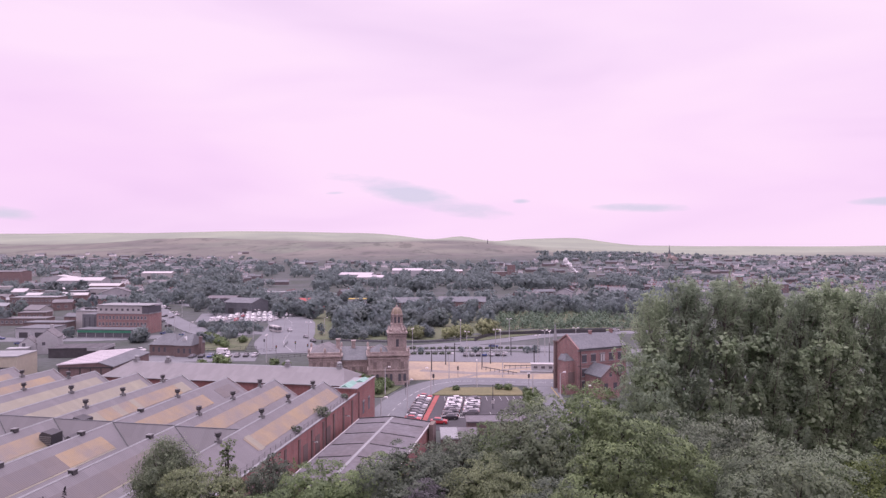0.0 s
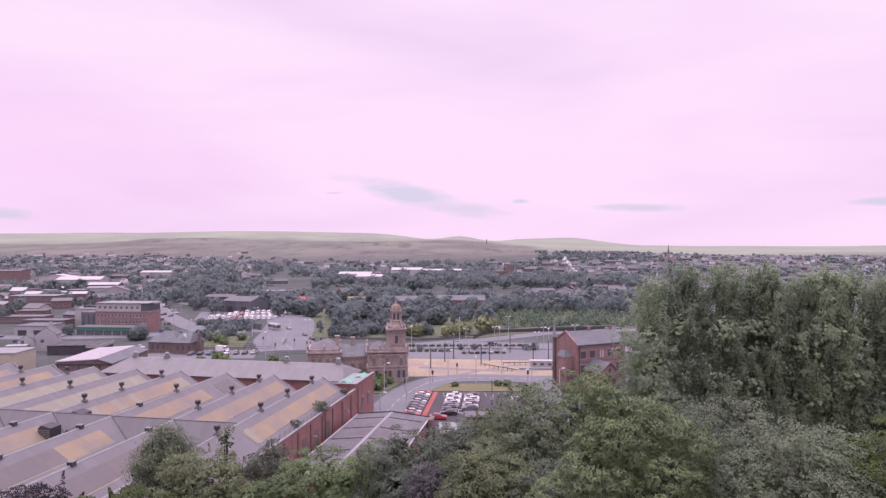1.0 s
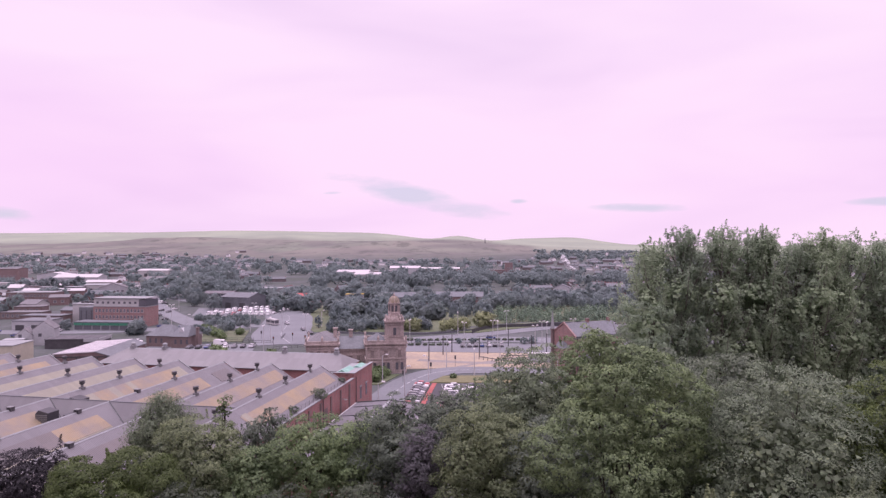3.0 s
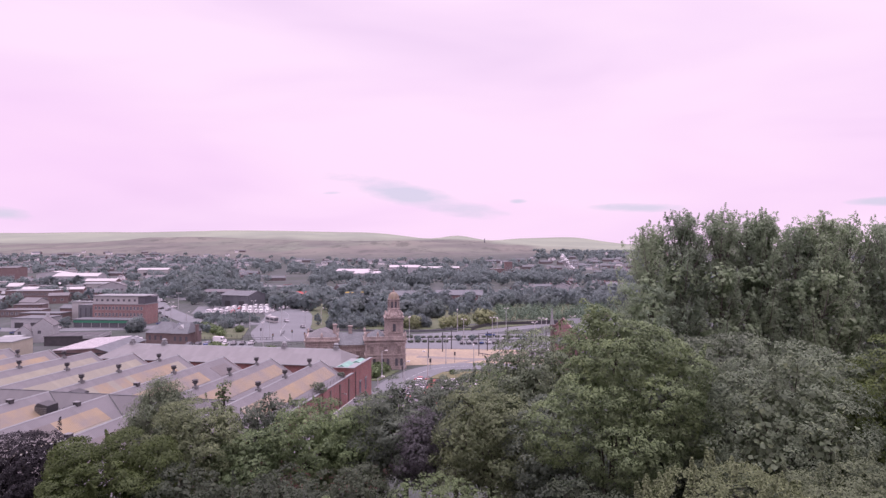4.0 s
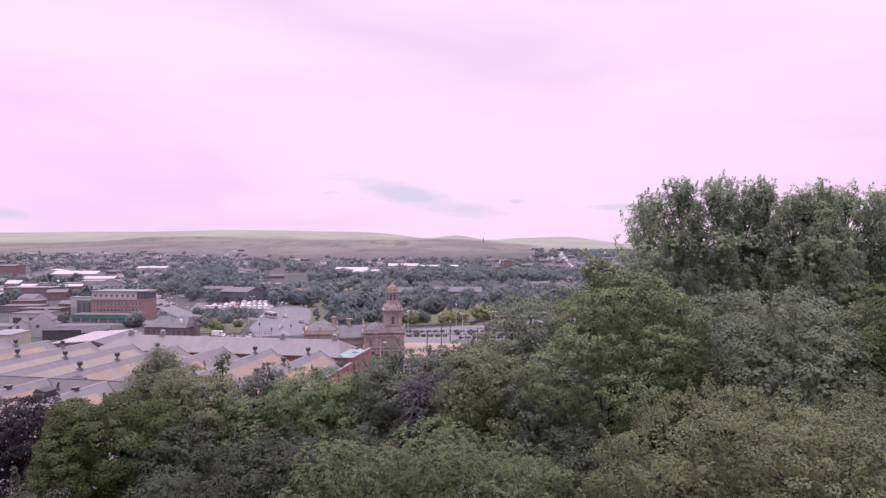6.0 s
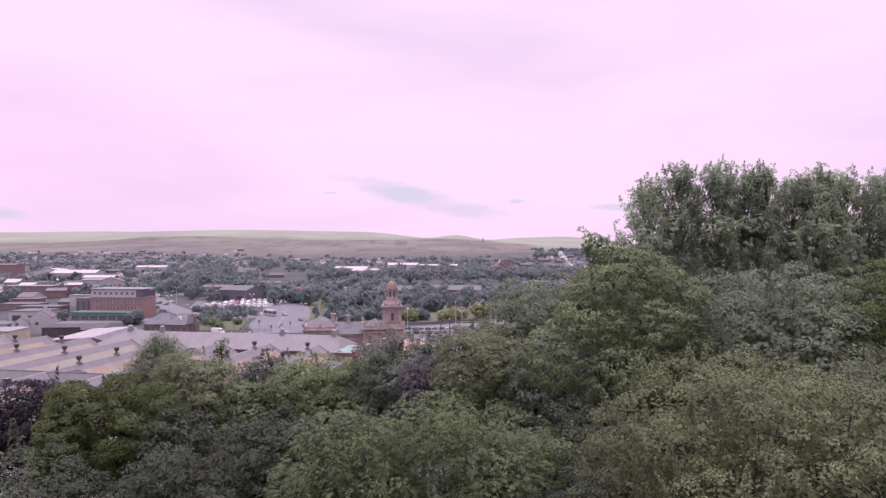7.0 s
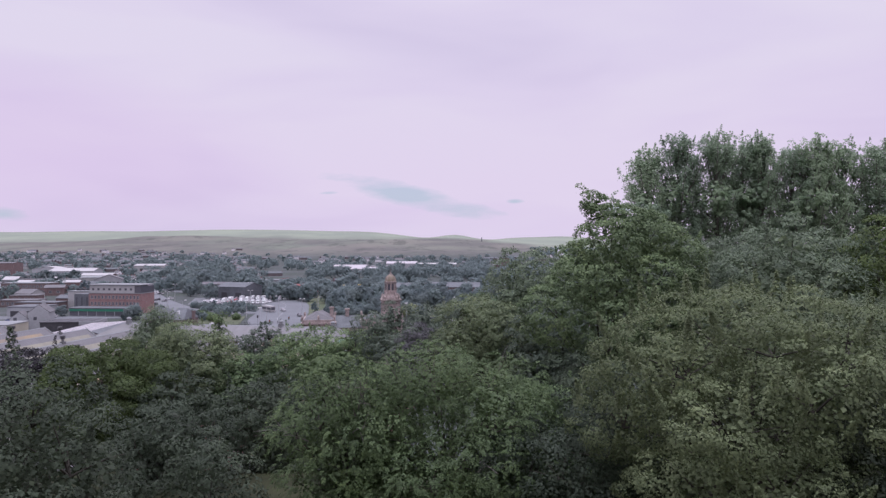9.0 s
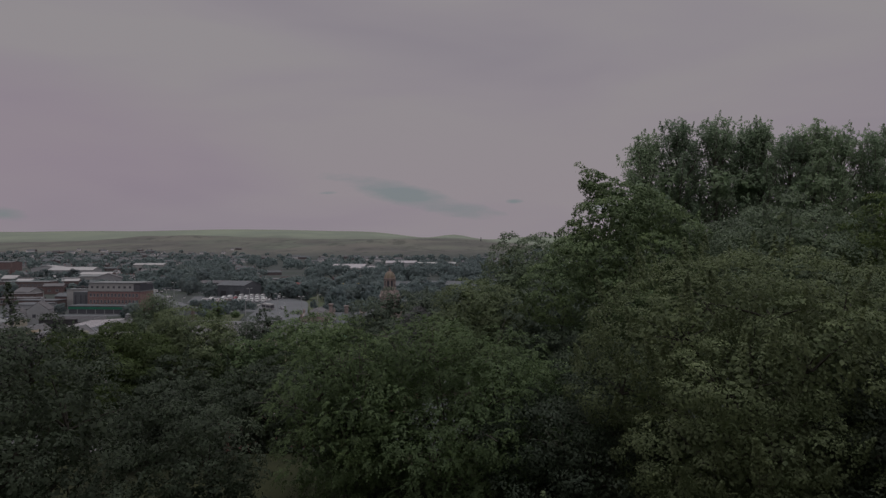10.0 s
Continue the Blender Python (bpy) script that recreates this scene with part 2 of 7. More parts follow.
TYRE = surface("tyre_rubber", (0.019, 0.020, 0.020), 0.8, 0.1, 8.0, 1.0, local=True)
BARK_PALE = surface("pale_bark", (0.20, 0.18, 0.165), 0.9, 0.25, 6.0, 0.7, bump=0.6, local=True)
BARK = surface("bark", (0.074, 0.066, 0.054), 0.95, 0.35, 6.0, 0.7, bump=0.8, local=True)
GLASS, _t, _p = shader("window_glass")
_p.inputs["Base Color"].default_value = (0.10, 0.10, 0.115, 1)
_p.inputs["Roughness"].default_value = 0.12


HOUSE_WHITE = surface("white_house_render", (0.80, 0.78, 0.79), 0.8, 0.12, 1.0, 0.2, local=True, rand=0.2)


def car_paint(name, c):
    m = surface(name, c, 0.3, 0.05, 3.0, 0.5, bump=0.0, local=True)
    m.node_tree.nodes["Principled BSDF"].inputs["Coat Weight"].default_value = 0.6
    return m


CAR_PAINTS = [car_paint("white_car_paint", (0.75, 0.74, 0.75)), car_paint("silver_car_paint", (0.42, 0.42, 0.44)), car_paint("black_car_paint", (0.03, 0.03, 0.035)),
              car_paint("grey_car_paint", (0.14, 0.14, 0.15)), car_paint("red_car_paint", (0.40, 0.04, 0.05)), car_paint("blue_car_paint", (0.05, 0.08, 0.2))]

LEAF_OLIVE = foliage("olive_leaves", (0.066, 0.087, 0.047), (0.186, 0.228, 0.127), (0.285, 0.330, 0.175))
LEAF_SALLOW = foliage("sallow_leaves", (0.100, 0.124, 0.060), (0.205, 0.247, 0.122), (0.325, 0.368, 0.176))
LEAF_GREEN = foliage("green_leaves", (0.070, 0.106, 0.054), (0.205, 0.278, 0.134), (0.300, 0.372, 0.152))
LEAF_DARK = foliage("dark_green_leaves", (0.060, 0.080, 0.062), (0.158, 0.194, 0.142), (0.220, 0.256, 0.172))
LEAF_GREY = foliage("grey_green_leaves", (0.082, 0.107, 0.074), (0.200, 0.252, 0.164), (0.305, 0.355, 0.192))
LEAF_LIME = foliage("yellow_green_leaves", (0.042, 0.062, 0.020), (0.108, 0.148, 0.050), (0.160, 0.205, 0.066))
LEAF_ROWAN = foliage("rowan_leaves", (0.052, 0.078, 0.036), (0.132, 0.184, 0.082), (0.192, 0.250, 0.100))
# dark green of near bushes, deepened further to paint shade in the hollows
LEAF_DARK_SHADED = foliage("shaded_dark_leaves", (0.032, 0.044, 0.028), (0.082, 0.106, 0.068), (0.128, 0.154, 0.094))
# very dark green that paints the shade of a hollow
LEAF_SHADE = foliage("shade_leaves", (0.030, 0.040, 0.024), (0.058, 0.074, 0.044), (0.085, 0.102, 0.060))
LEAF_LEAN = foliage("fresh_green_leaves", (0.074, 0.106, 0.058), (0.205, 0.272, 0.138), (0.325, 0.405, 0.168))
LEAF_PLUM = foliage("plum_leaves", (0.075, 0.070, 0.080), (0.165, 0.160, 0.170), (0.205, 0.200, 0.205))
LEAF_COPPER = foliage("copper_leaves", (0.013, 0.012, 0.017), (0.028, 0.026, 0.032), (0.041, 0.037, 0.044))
# poplar green lifted well above leaf tone; the veil of haze is in its colour
LEAF_POPLAR = foliage("hazed_poplar_leaves", (0.285, 0.352, 0.250), (0.345, 0.428, 0.296), (0.385, 0.468, 0.310), through_light=0.58)
# distance haze is put into the pale blue-grey of these leaves
LEAF_FAR = foliage("hazed_town_leaves", (0.225, 0.278, 0.285), (0.295, 0.356, 0.358), (0.352, 0.414, 0.396), through_light=0.6, speckle=0.1)
LEAF_FAR_DARK = foliage("hazed_dark_town_leaves", (0.205, 0.252, 0.270), (0.268, 0.324, 0.335), (0.325, 0.380, 0.374), through_light=0.6, speckle=0.1)
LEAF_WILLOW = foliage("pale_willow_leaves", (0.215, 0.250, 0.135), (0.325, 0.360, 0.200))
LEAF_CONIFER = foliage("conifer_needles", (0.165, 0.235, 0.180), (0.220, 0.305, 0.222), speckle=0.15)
# a deeper town green, also paled to imitate distance haze
LEAF_TOWN_DARK = foliage("hazed_deep_town_leaves", (0.175, 0.212, 0.220), (0.245, 0.292, 0.294), (0.295, 0.342, 0.328), through_light=0.5, speckle=0.1)


# ---- mesh tools ----
class Build:
    """Collects faces for one mesh."""

    def __init__(self):
        self.v, self.f = [], []

    def add(self, verts, faces, m=None):
        o = len(self.v)
        self.v += [tuple(m @ Vector(p)) if m else tuple(p) for p in verts]
        self.f += [tuple(i + o for i in f) for f in faces]
        return self

    def box(self, x0, x1, y0, y1, z0, z1, m=None):
        vs = [(x, y, z) for z in (z0, z1) for x, y in ((x0, y0), (x1, y0), (x1, y1), (x0, y1))]
        return self.add(vs, [(3, 2, 1, 0), (4, 5, 6, 7), (0, 1, 5, 4), (1, 2, 6, 5), (2, 3, 7, 6), (3, 0, 4, 7)], m)

    def prism(self, outline, y0, y1, m=None):
        """A closed outline of (x, z), counter-clockwise seen from -y, drawn along y."""
        n = len(outline)
        vs = [(x, y, z) for y in (y0, y1) for x, z in outline]
        fs = [tuple(range(n)), tuple(range(2 * n - 1, n - 1, -1))] + [(i, i + n, (i + 1) % n + n, (i + 1) % n) for i in range(n)]
        return self.add(vs, fs, m)

    def tube(self, rings, n=10, m=None, cap=True):
        """Rings of (x, y, z, r) joined into a round body."""
        vs, fs = [], []
        for x, y, z, r in rings:
            vs += [(x + r * math.cos(2 * math.pi * i / n), y + r * math.sin(2 * math.pi * i / n), z) for i in range(n)]
        for k in range(len(rings) - 1):
            fs += [(k * n + i, k * n + (i + 1) % n, (k + 1) * n + (i + 1) % n, (k + 1) * n + i) for i in range(n)]
        if cap:
            fs += [tuple(range(n - 1, -1, -1)), tuple(range((len(rings) - 1) * n, len(rings) * n))]
        return self.add(vs, fs, m)

    def mesh(self, name, material):
        me = bpy.data.meshes.new(name)
        me.from_pydata(self.v, [], self.f)
        me.update()
        me.materials.append(material)
        return me


def part(name, b, material, parent, label="", at=None):
    """Links a Build or a ready mesh as one mesh object under a thing or a part."""
    me = b.mesh(name, material) if isinstance(b, Build) else b
    ob = new(name, me)
    ob.parent = parent
    if at is not None:
        ob.matrix_basis = at
    if label:
        ob["label"] = label
    return ob


def thing(name, m, label, category, group="", kind=""):
    ob = new(name)
    ob.matrix_basis = m
    return tagged(ob, label, category, group, kind)


def solid(name, b, material, label, category, kind="", group="", m=None):
    ob = new(name, b.mesh(name, material))
    if m is not None:
        ob.matrix_basis = m
    return tagged(ob, label, category, group, kind)


def smooth(a, b, x):
    t = min(1.0, max(0.0, (x - a) / (b - a)))
    return t * t * (3 - 2 * t)


def bump_at(x, y, cx, cy, rx, ry, h):
    return h * math.exp(-((x - cx) / rx) ** 2 - ((y - cy) / ry) ** 2)


def ground_z(x, y):
    """Height of the land: a wooded bank by the camera, the flat town, the moors."""
    z = 22 * (1 - smooth(25, 84, y)) + 4 * smooth(3, 28, x) * (1 - smooth(40, 90, y))
    z += 44 * smooth(-4, -56, y)                                # added rise, unseen behind the camera, keeps low sky light off near leaves
    d = math.hypot(x, y)
    if y > 500:
        s = x / y
        z += 12 * smooth(650, 2000, d) + 2 * smooth(0.05, 0.4, abs(s)) * smooth(900, 1800, d)
        z += bump_at(x, y, 330, 1700, 520, 300, 9)             # wooded town hill
        z += 70 * smooth(1500, 2900, y) * (1 - 0.72 * smooth(-0.05, 0.35, s)) * (1 - 0.35 * smooth(-0.35, -0.62, s))
        n = noise.fractal((x * 0.0016, y * 0.0016, 0.2), 1.0, 2.0, 5)
        z += 16 * n * smooth(1300, 2600, y)
        # the moor tops: a long plateau, a knoll and a rounded hill, then lower land
        top = 64 + 84 * (1 - smooth(-0.13, 0.08, s)) + 4 * n
        for c, w, h in ((-0.31, 0.13, 15), (0.03, 0.035, 38), (0.07, 0.06, 20), (0.125, 0.04, 20), (0.2, 0.07, 56)):
            top += h * math.exp(-((s - c) / w) ** 2)
        top += 9 * smooth(0.25, 0.4, s) * noise.noise((7 * s, 0.4, 0.0))
        f = smooth(3050, 4300, y)
        z += f * (top - z)
    return z


# ---- ground: one sheet to the horizon ----
def make_ground():
    ys = [-300, -150, -80, -60, -48, -38, -28, -18, -10, -4] + [4.0 * i for i in range(0, 30)] + [120 * 1.042 ** i for i in range(0, 91)]
    cols = 150
    vs, fs = [], []
    for j, y in enumerate(ys):
        half = max(260, 1.05 * y + 60)
        for i in range(cols + 1):
            x = half * (2 * i / cols - 1)
            vs.append((x, y, ground_z(x, y)))
    for j in range(len(ys) - 1):
        o = j * (cols + 1)
        fs += [(o + i, o + i + 1, o + cols + 2 + i, o + cols + 1 + i) for i in range(cols)]
    b = Build()
    b.v, b.f = vs, fs
    m, t, p = shader("land")
    pos = coords(t, True)
    s = node(t, "ShaderNodeSeparateXYZ", {0: pos}).outputs
    n1 = node(t, "ShaderNodeTexNoise", {"Vector": pos, "Scale": 0.02, "Detail": 6.0, "Roughness": 0.65}).outputs[0]
    n2 = node(t, "ShaderNodeTexNoise", {"Vector": pos, "Scale": 0.35, "Detail": 5.0}).outputs[0]
    town = ramp(t, n1, [(0.38, (0.068, 0.082, 0.064)), (0.52, (0.092, 0.102, 0.098)), (0.66, (0.140, 0.146, 0.150))])
    town = mixc(t, 0.35, town, ramp(t, n2, [(0.3, (0.046, 0.054, 0.050)), (0.7, (0.132, 0.141, 0.144))]))
    bank = ramp(t, n2, [(0.3, (0.023, 0.025, 0.016)), (0.7, (0.055, 0.059, 0.031))])
    fields = node(t, "ShaderNodeTexVoronoi", {"Vector": node(t, "ShaderNodeVectorMath", {0: pos, 1: (1.0, 0.42, 0.0)}, operation="MULTIPLY").outputs[0], "Scale": 0.0062, "Randomness": 0.9})
    n3 = node(t, "ShaderNodeTexNoise", {"Vector": pos, "Scale": 0.0035, "Detail": 7.0, "Roughness": 0.62}).outputs[0]
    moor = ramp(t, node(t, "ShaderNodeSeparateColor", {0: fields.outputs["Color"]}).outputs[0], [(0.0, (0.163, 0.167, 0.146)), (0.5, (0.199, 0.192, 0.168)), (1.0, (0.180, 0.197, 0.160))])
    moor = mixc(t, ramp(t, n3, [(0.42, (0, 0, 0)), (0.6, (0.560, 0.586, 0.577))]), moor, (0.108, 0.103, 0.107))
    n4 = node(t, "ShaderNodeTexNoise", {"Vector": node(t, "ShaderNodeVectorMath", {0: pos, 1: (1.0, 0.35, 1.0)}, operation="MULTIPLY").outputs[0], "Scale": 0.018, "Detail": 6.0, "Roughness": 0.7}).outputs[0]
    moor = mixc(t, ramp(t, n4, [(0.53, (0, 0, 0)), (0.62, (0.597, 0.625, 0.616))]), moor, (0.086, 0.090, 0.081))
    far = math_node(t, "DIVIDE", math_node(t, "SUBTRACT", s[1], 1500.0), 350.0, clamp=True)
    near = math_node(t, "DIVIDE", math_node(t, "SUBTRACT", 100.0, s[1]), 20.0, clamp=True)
    # the farther moor turns paler and greener; distance haze is in this colour
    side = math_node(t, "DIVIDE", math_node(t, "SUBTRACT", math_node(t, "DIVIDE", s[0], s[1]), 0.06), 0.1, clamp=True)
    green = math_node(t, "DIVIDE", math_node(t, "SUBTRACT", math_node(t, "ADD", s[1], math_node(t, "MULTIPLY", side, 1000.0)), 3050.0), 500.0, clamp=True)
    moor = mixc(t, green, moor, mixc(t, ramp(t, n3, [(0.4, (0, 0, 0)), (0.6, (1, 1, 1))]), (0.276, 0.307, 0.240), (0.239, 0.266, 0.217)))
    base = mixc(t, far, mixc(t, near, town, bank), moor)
    t.links.new(base, p.inputs["Base Color"])
    p.inputs["Roughness"].default_value = 0.95
    p.inputs["Specular IOR Level"].default_value = 0.1
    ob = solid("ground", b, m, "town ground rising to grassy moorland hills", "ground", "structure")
    ob.data.polygons.foreach_set("use_smooth", [True] * len(ob.data.polygons))
    return ob


make_ground()


# ---- trees ----
def unit_rows(a):
    return a / np.maximum(np.linalg.norm(a, axis=1, keepdims=True), 1e-6)


def leaf_mesh(name, rng, centre, normal, size, aspect, droop, material, way=None, shade=None):
    """Many small folded leaves as one mesh; shade: softened normals, as the mass of a clump has."""
    n = len(centre)
    ax = unit_rows(rng.normal(size=(n, 3)))
    if way is not None:
        ax = 0.35 * ax + way
    ax[:, 2] -= droop
    ax -= normal * np.sum(ax * normal, axis=1, keepdims=True)
    ax = unit_rows(ax)
    wd = np.cross(normal, ax)
    ln = (size * (0.6 + 0.8 * rng.random((n, 1)))) * 0.5
    fold = normal * ln * 0.3
    quad = np.stack([centre - ax * ln, centre + wd * ln * aspect + fold, centre + ax * ln, centre - wd * ln * aspect + fold], axis=1)
    # wound so that the front of every leaf is the side of its normal
    flip = np.sum(np.cross(quad[:, 1] - quad[:, 0], quad[:, 2] - quad[:, 0]) * normal, axis=1) < 0
    quad[flip] = quad[flip][:, ::-1]
    me = bpy.data.meshes.new(name)
    me.vertices.add(4 * n)
    me.vertices.foreach_set("co", quad.astype(np.float32).ravel())
    me.loops.add(4 * n)
    me.loops.foreach_set("vertex_index", np.arange(4 * n, dtype=np.int32))
    me.polygons.add(n)
    me.polygons.foreach_set("loop_start", np.arange(0, 4 * n, 4, dtype=np.int32))
    me.update(calc_edges=True)
    if shade is not None:
        at = me.attributes.new("custom_normal", "FLOAT_VECTOR", "POINT")
        at.data.foreach_set("vector", np.repeat(shade, 4, axis=0).astype(np.float32).ravel())
    me.materials.append(material)
    return me


def spaced(p, gap):
    """Which of the points p to keep so that no two lie nearer than their gap."""
    kept = []
    for i in range(len(p)):
        if not kept or np.min(np.sum((p[kept] - p[i]) ** 2, axis=1)) > gap[i] ** 2:
            kept.append(i)
    return np.array(kept, dtype=int)


def lobe_clumps(rng, lobes, clump_r, packing=1.35, ragged=0.05):
    """Clump places, outward ways and sizes, spread over the outer skin of the joined lobes."""
    lb = np.array(lobes, dtype=float)
    c, r = lb[:, :3], lb[:, 3:6]
    area = 2 * math.pi * r[:, 0] * (r[:, 2] + r[:, 1])
    k = int(3.2 * area.sum() / (math.pi * clump_r ** 2))
    pick = rng.choice(len(lb), size=k, p=area / area.sum())
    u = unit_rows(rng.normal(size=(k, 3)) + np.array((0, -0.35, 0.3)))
    cc = c[pick] + r[pick] * u * (0.95 + ragged * rng.normal(size=(k, 1)))
    deep = np.zeros(k, dtype=bool)
    for i in range(len(lb)):
        deep |= (np.linalg.norm((cc - c[i]) / r[i], axis=1) < 0.84) & (pick != i)
    out = unit_rows(u / r[pick])
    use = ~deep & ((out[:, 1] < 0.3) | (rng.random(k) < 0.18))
    cc, out = cc[use], out[use]
    size = clump_r * (0.65 + 0.7 * rng.random(len(cc)))
    kept = spaced(cc, size * packing)
    return cc[kept], out[kept], size[kept][:, None]


def clump_leaves(rng, cc, out, size, leaf_area, cover, flat=0.75, shoots=0.0):
    """Leaves over the domes of the clumps: places, facings, softened normals."""
    per = np.maximum(8, (cover * 2 * math.pi * size[:, 0] ** 2 / leaf_area)).astype(int)
    shoot = np.repeat(rng.random(len(cc)) < shoots, per)[:, None]
    cc, out, size = (np.repeat(a, per, axis=0) for a in (cc, out, size))
    n = len(cc)
    w = unit_rows(0.8 * unit_rows(rng.normal(size=(n, 3))) + 0.5 * out + np.array((0, 0, 0.42)))
    reach = 0.55 + 0.5 * rng.random((n, 1)) ** 0.5 + 0.14 * np.abs(rng.normal(size=(n, 1)))
    off = w * size * reach
    off[:, 2] *= flat
    along = rng.random((n, 1))
    up = unit_rows(0.5 * out + np.array((0, 0, 0.8)))
    pts = np.where(shoot, cc + up * size * (2.3 * along - 0.2) + w * size * 0.5 * (1.15 - along), cc + off)
    nor = unit_rows(0.75 * w + np.array((0, 0, 0.3)) + 0.42 * rng.normal(size=(n, 3)))
    shade = unit_rows(0.6 * w + 0.35 * out + np.array((0, 0, 0.1)) + 0.35 * nor)
    return pts, nor, shade


def compound_leaves(rng, cc, out, size, count, length):
    """Feathered leaves that arch out of the clumps and droop, each of eleven leaflets."""
    cc, out, size = (np.repeat(a, count, axis=0) for a in (cc, out, size))
    n = len(cc)
    w = unit_rows(0.8 * unit_rows(rng.normal(size=(n, 3))) + 0.6 * out + np.array((0, 0, 0.3)))
    p0 = cc + w * size * (0.3 + 0.55 * rng.random((n, 1)))
    d = unit_rows(w * np.array((1, 1, 0.5)) + np.array((0, 0, 0.12)))
    side = unit_rows(np.cross(d, np.array((0, 0, 1.0))))
    ln = length * (0.7 + 0.6 * rng.random((n, 1)))
    pts, axes, nors, shades = [], [], [], []
    for t, s in [(t, s) for t in (0.22, 0.4, 0.58, 0.76, 0.92) for s in (-1, 1)] + [(1.08, 0)]:
        sag = np.array((0, 0, -0.62))
        p = p0 + d * ln * t + sag * ln * t * t
        tangent = unit_rows(d + 2 * t * sag)
        ax = unit_rows(side * s * 0.95 + tangent * (0.6 if s else 1.0) + np.array((0, 0, -0.3)))
        pts.append(p + ax * ln * 0.16)
        axes.append(ax)
        nor = unit_rows(np.cross(side, tangent) * -1.0 + 0.25 * rng.normal(size=(n, 3)))
        nor[nor[:, 2] < 0] *= -1
        nors.append(nor)
        shades.append(unit_rows(0.5 * w + 0.3 * out + 0.5 * nor))
    return np.concatenate(pts), np.concatenate(nors), np.concatenate(shades), np.concatenate(axes)


def fill_lobes(rng, lobes, cover, leaf_area, clump_r, per_clump, rise, fill=0.12, ragged=0.1, flat_clump=0.8, even=0.0):
    """Leaf places and facings: clumps over the outer skin of the joined lobes, and some inside; softened normals."""
    lb = np.array(lobes, dtype=float)
    c, r = lb[:, :3], lb[:, 3:6]
    area = 2 * math.pi * r[:, 0] * (r[:, 2] + r[:, 1])
    k = max(10, int(cover * area.sum() / (leaf_area * per_clump)))
    pick = rng.choice(len(lb), size=k, p=area / area.sum())
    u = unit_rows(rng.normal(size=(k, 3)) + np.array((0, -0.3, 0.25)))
    scale = 0.9 + ragged * rng.normal(size=(k, 1))
    cc = c[pick] + r[pick] * u * scale
    # drop the clumps that lie well inside another lobe, but for a few
    keep = rng.random(k) < fill
    deep = np.zeros(k, dtype=bool)
    for i in range(len(lb)):
        d = np.linalg.norm((cc - c[i]) / r[i], axis=1)
        deep |= (d < 0.78) & (pick != i)
    ok = ~deep | keep
    cc, u, pick = cc[ok], u[ok], pick[ok]
    out = unit_rows(u / r[pick])
    way = unit_rows(out + np.array((0, 0, rise)))
    rr = clump_r * (0.7 + 1.0 * rng.random((len(cc), 1)))
    cc, out, way, rr = (np.repeat(a, per_clump, axis=0) for a in (cc, out, way, rr))
    n = len(cc)
    off = unit_rows(rng.normal(size=(n, 3)) + 0.35 * out + np.array((0, 0, 0.3))) * rng.random((n, 1)) ** 0.33
    off[:, 2] *= flat_clump
    pts = cc + off * rr + way * rr * rng.normal(size=(n, 1)) * 0.22
    nor = unit_rows(0.6 * out + 0.5 * off + np.array((0, 0, 0.5)) + 0.36 * rng.normal(size=(n, 3)))
    if even:
        nor = unit_rows(nor * (1 - even) + out * even + np.array((0, 0, 0.2)) * even)
    shade = unit_rows(out + 0.25 * off + 0.2 * nor)
    return pts, nor, shade


def limb(b, p0, p1, r0, r1, bend, n=7, steps=4):
    """A bent tapered limb from p0 to p1."""
    p0, p1 = Vector(p0), Vector(p1)
    mid = (p0 + p1) / 2 + Vector(bend)
    o = len(b.v)
    for i in range(steps + 1):
        t = i / steps
        c = p0 * (1 - t) ** 2 + mid * 2 * t * (1 - t) + p1 * t * t
        d = ((mid - p0) * (1 - t) + (p1 - mid) * t).normalized()
        q = d.to_track_quat("Z", "Y").to_matrix()
        r = r0 + (r1 - r0) * t
        b.v += [tuple(c + q @ Vector((r * math.cos(2 * math.pi * k / n), r * math.sin(2 * math.pi * k / n), 0))) for k in range(n)]
    for i in range(steps):
        b.f += [(o + i * n + k, o + i * n + (k + 1) % n, o + (i + 1) * n + (k + 1) % n, o + (i + 1) * n + k) for k in range(n)]


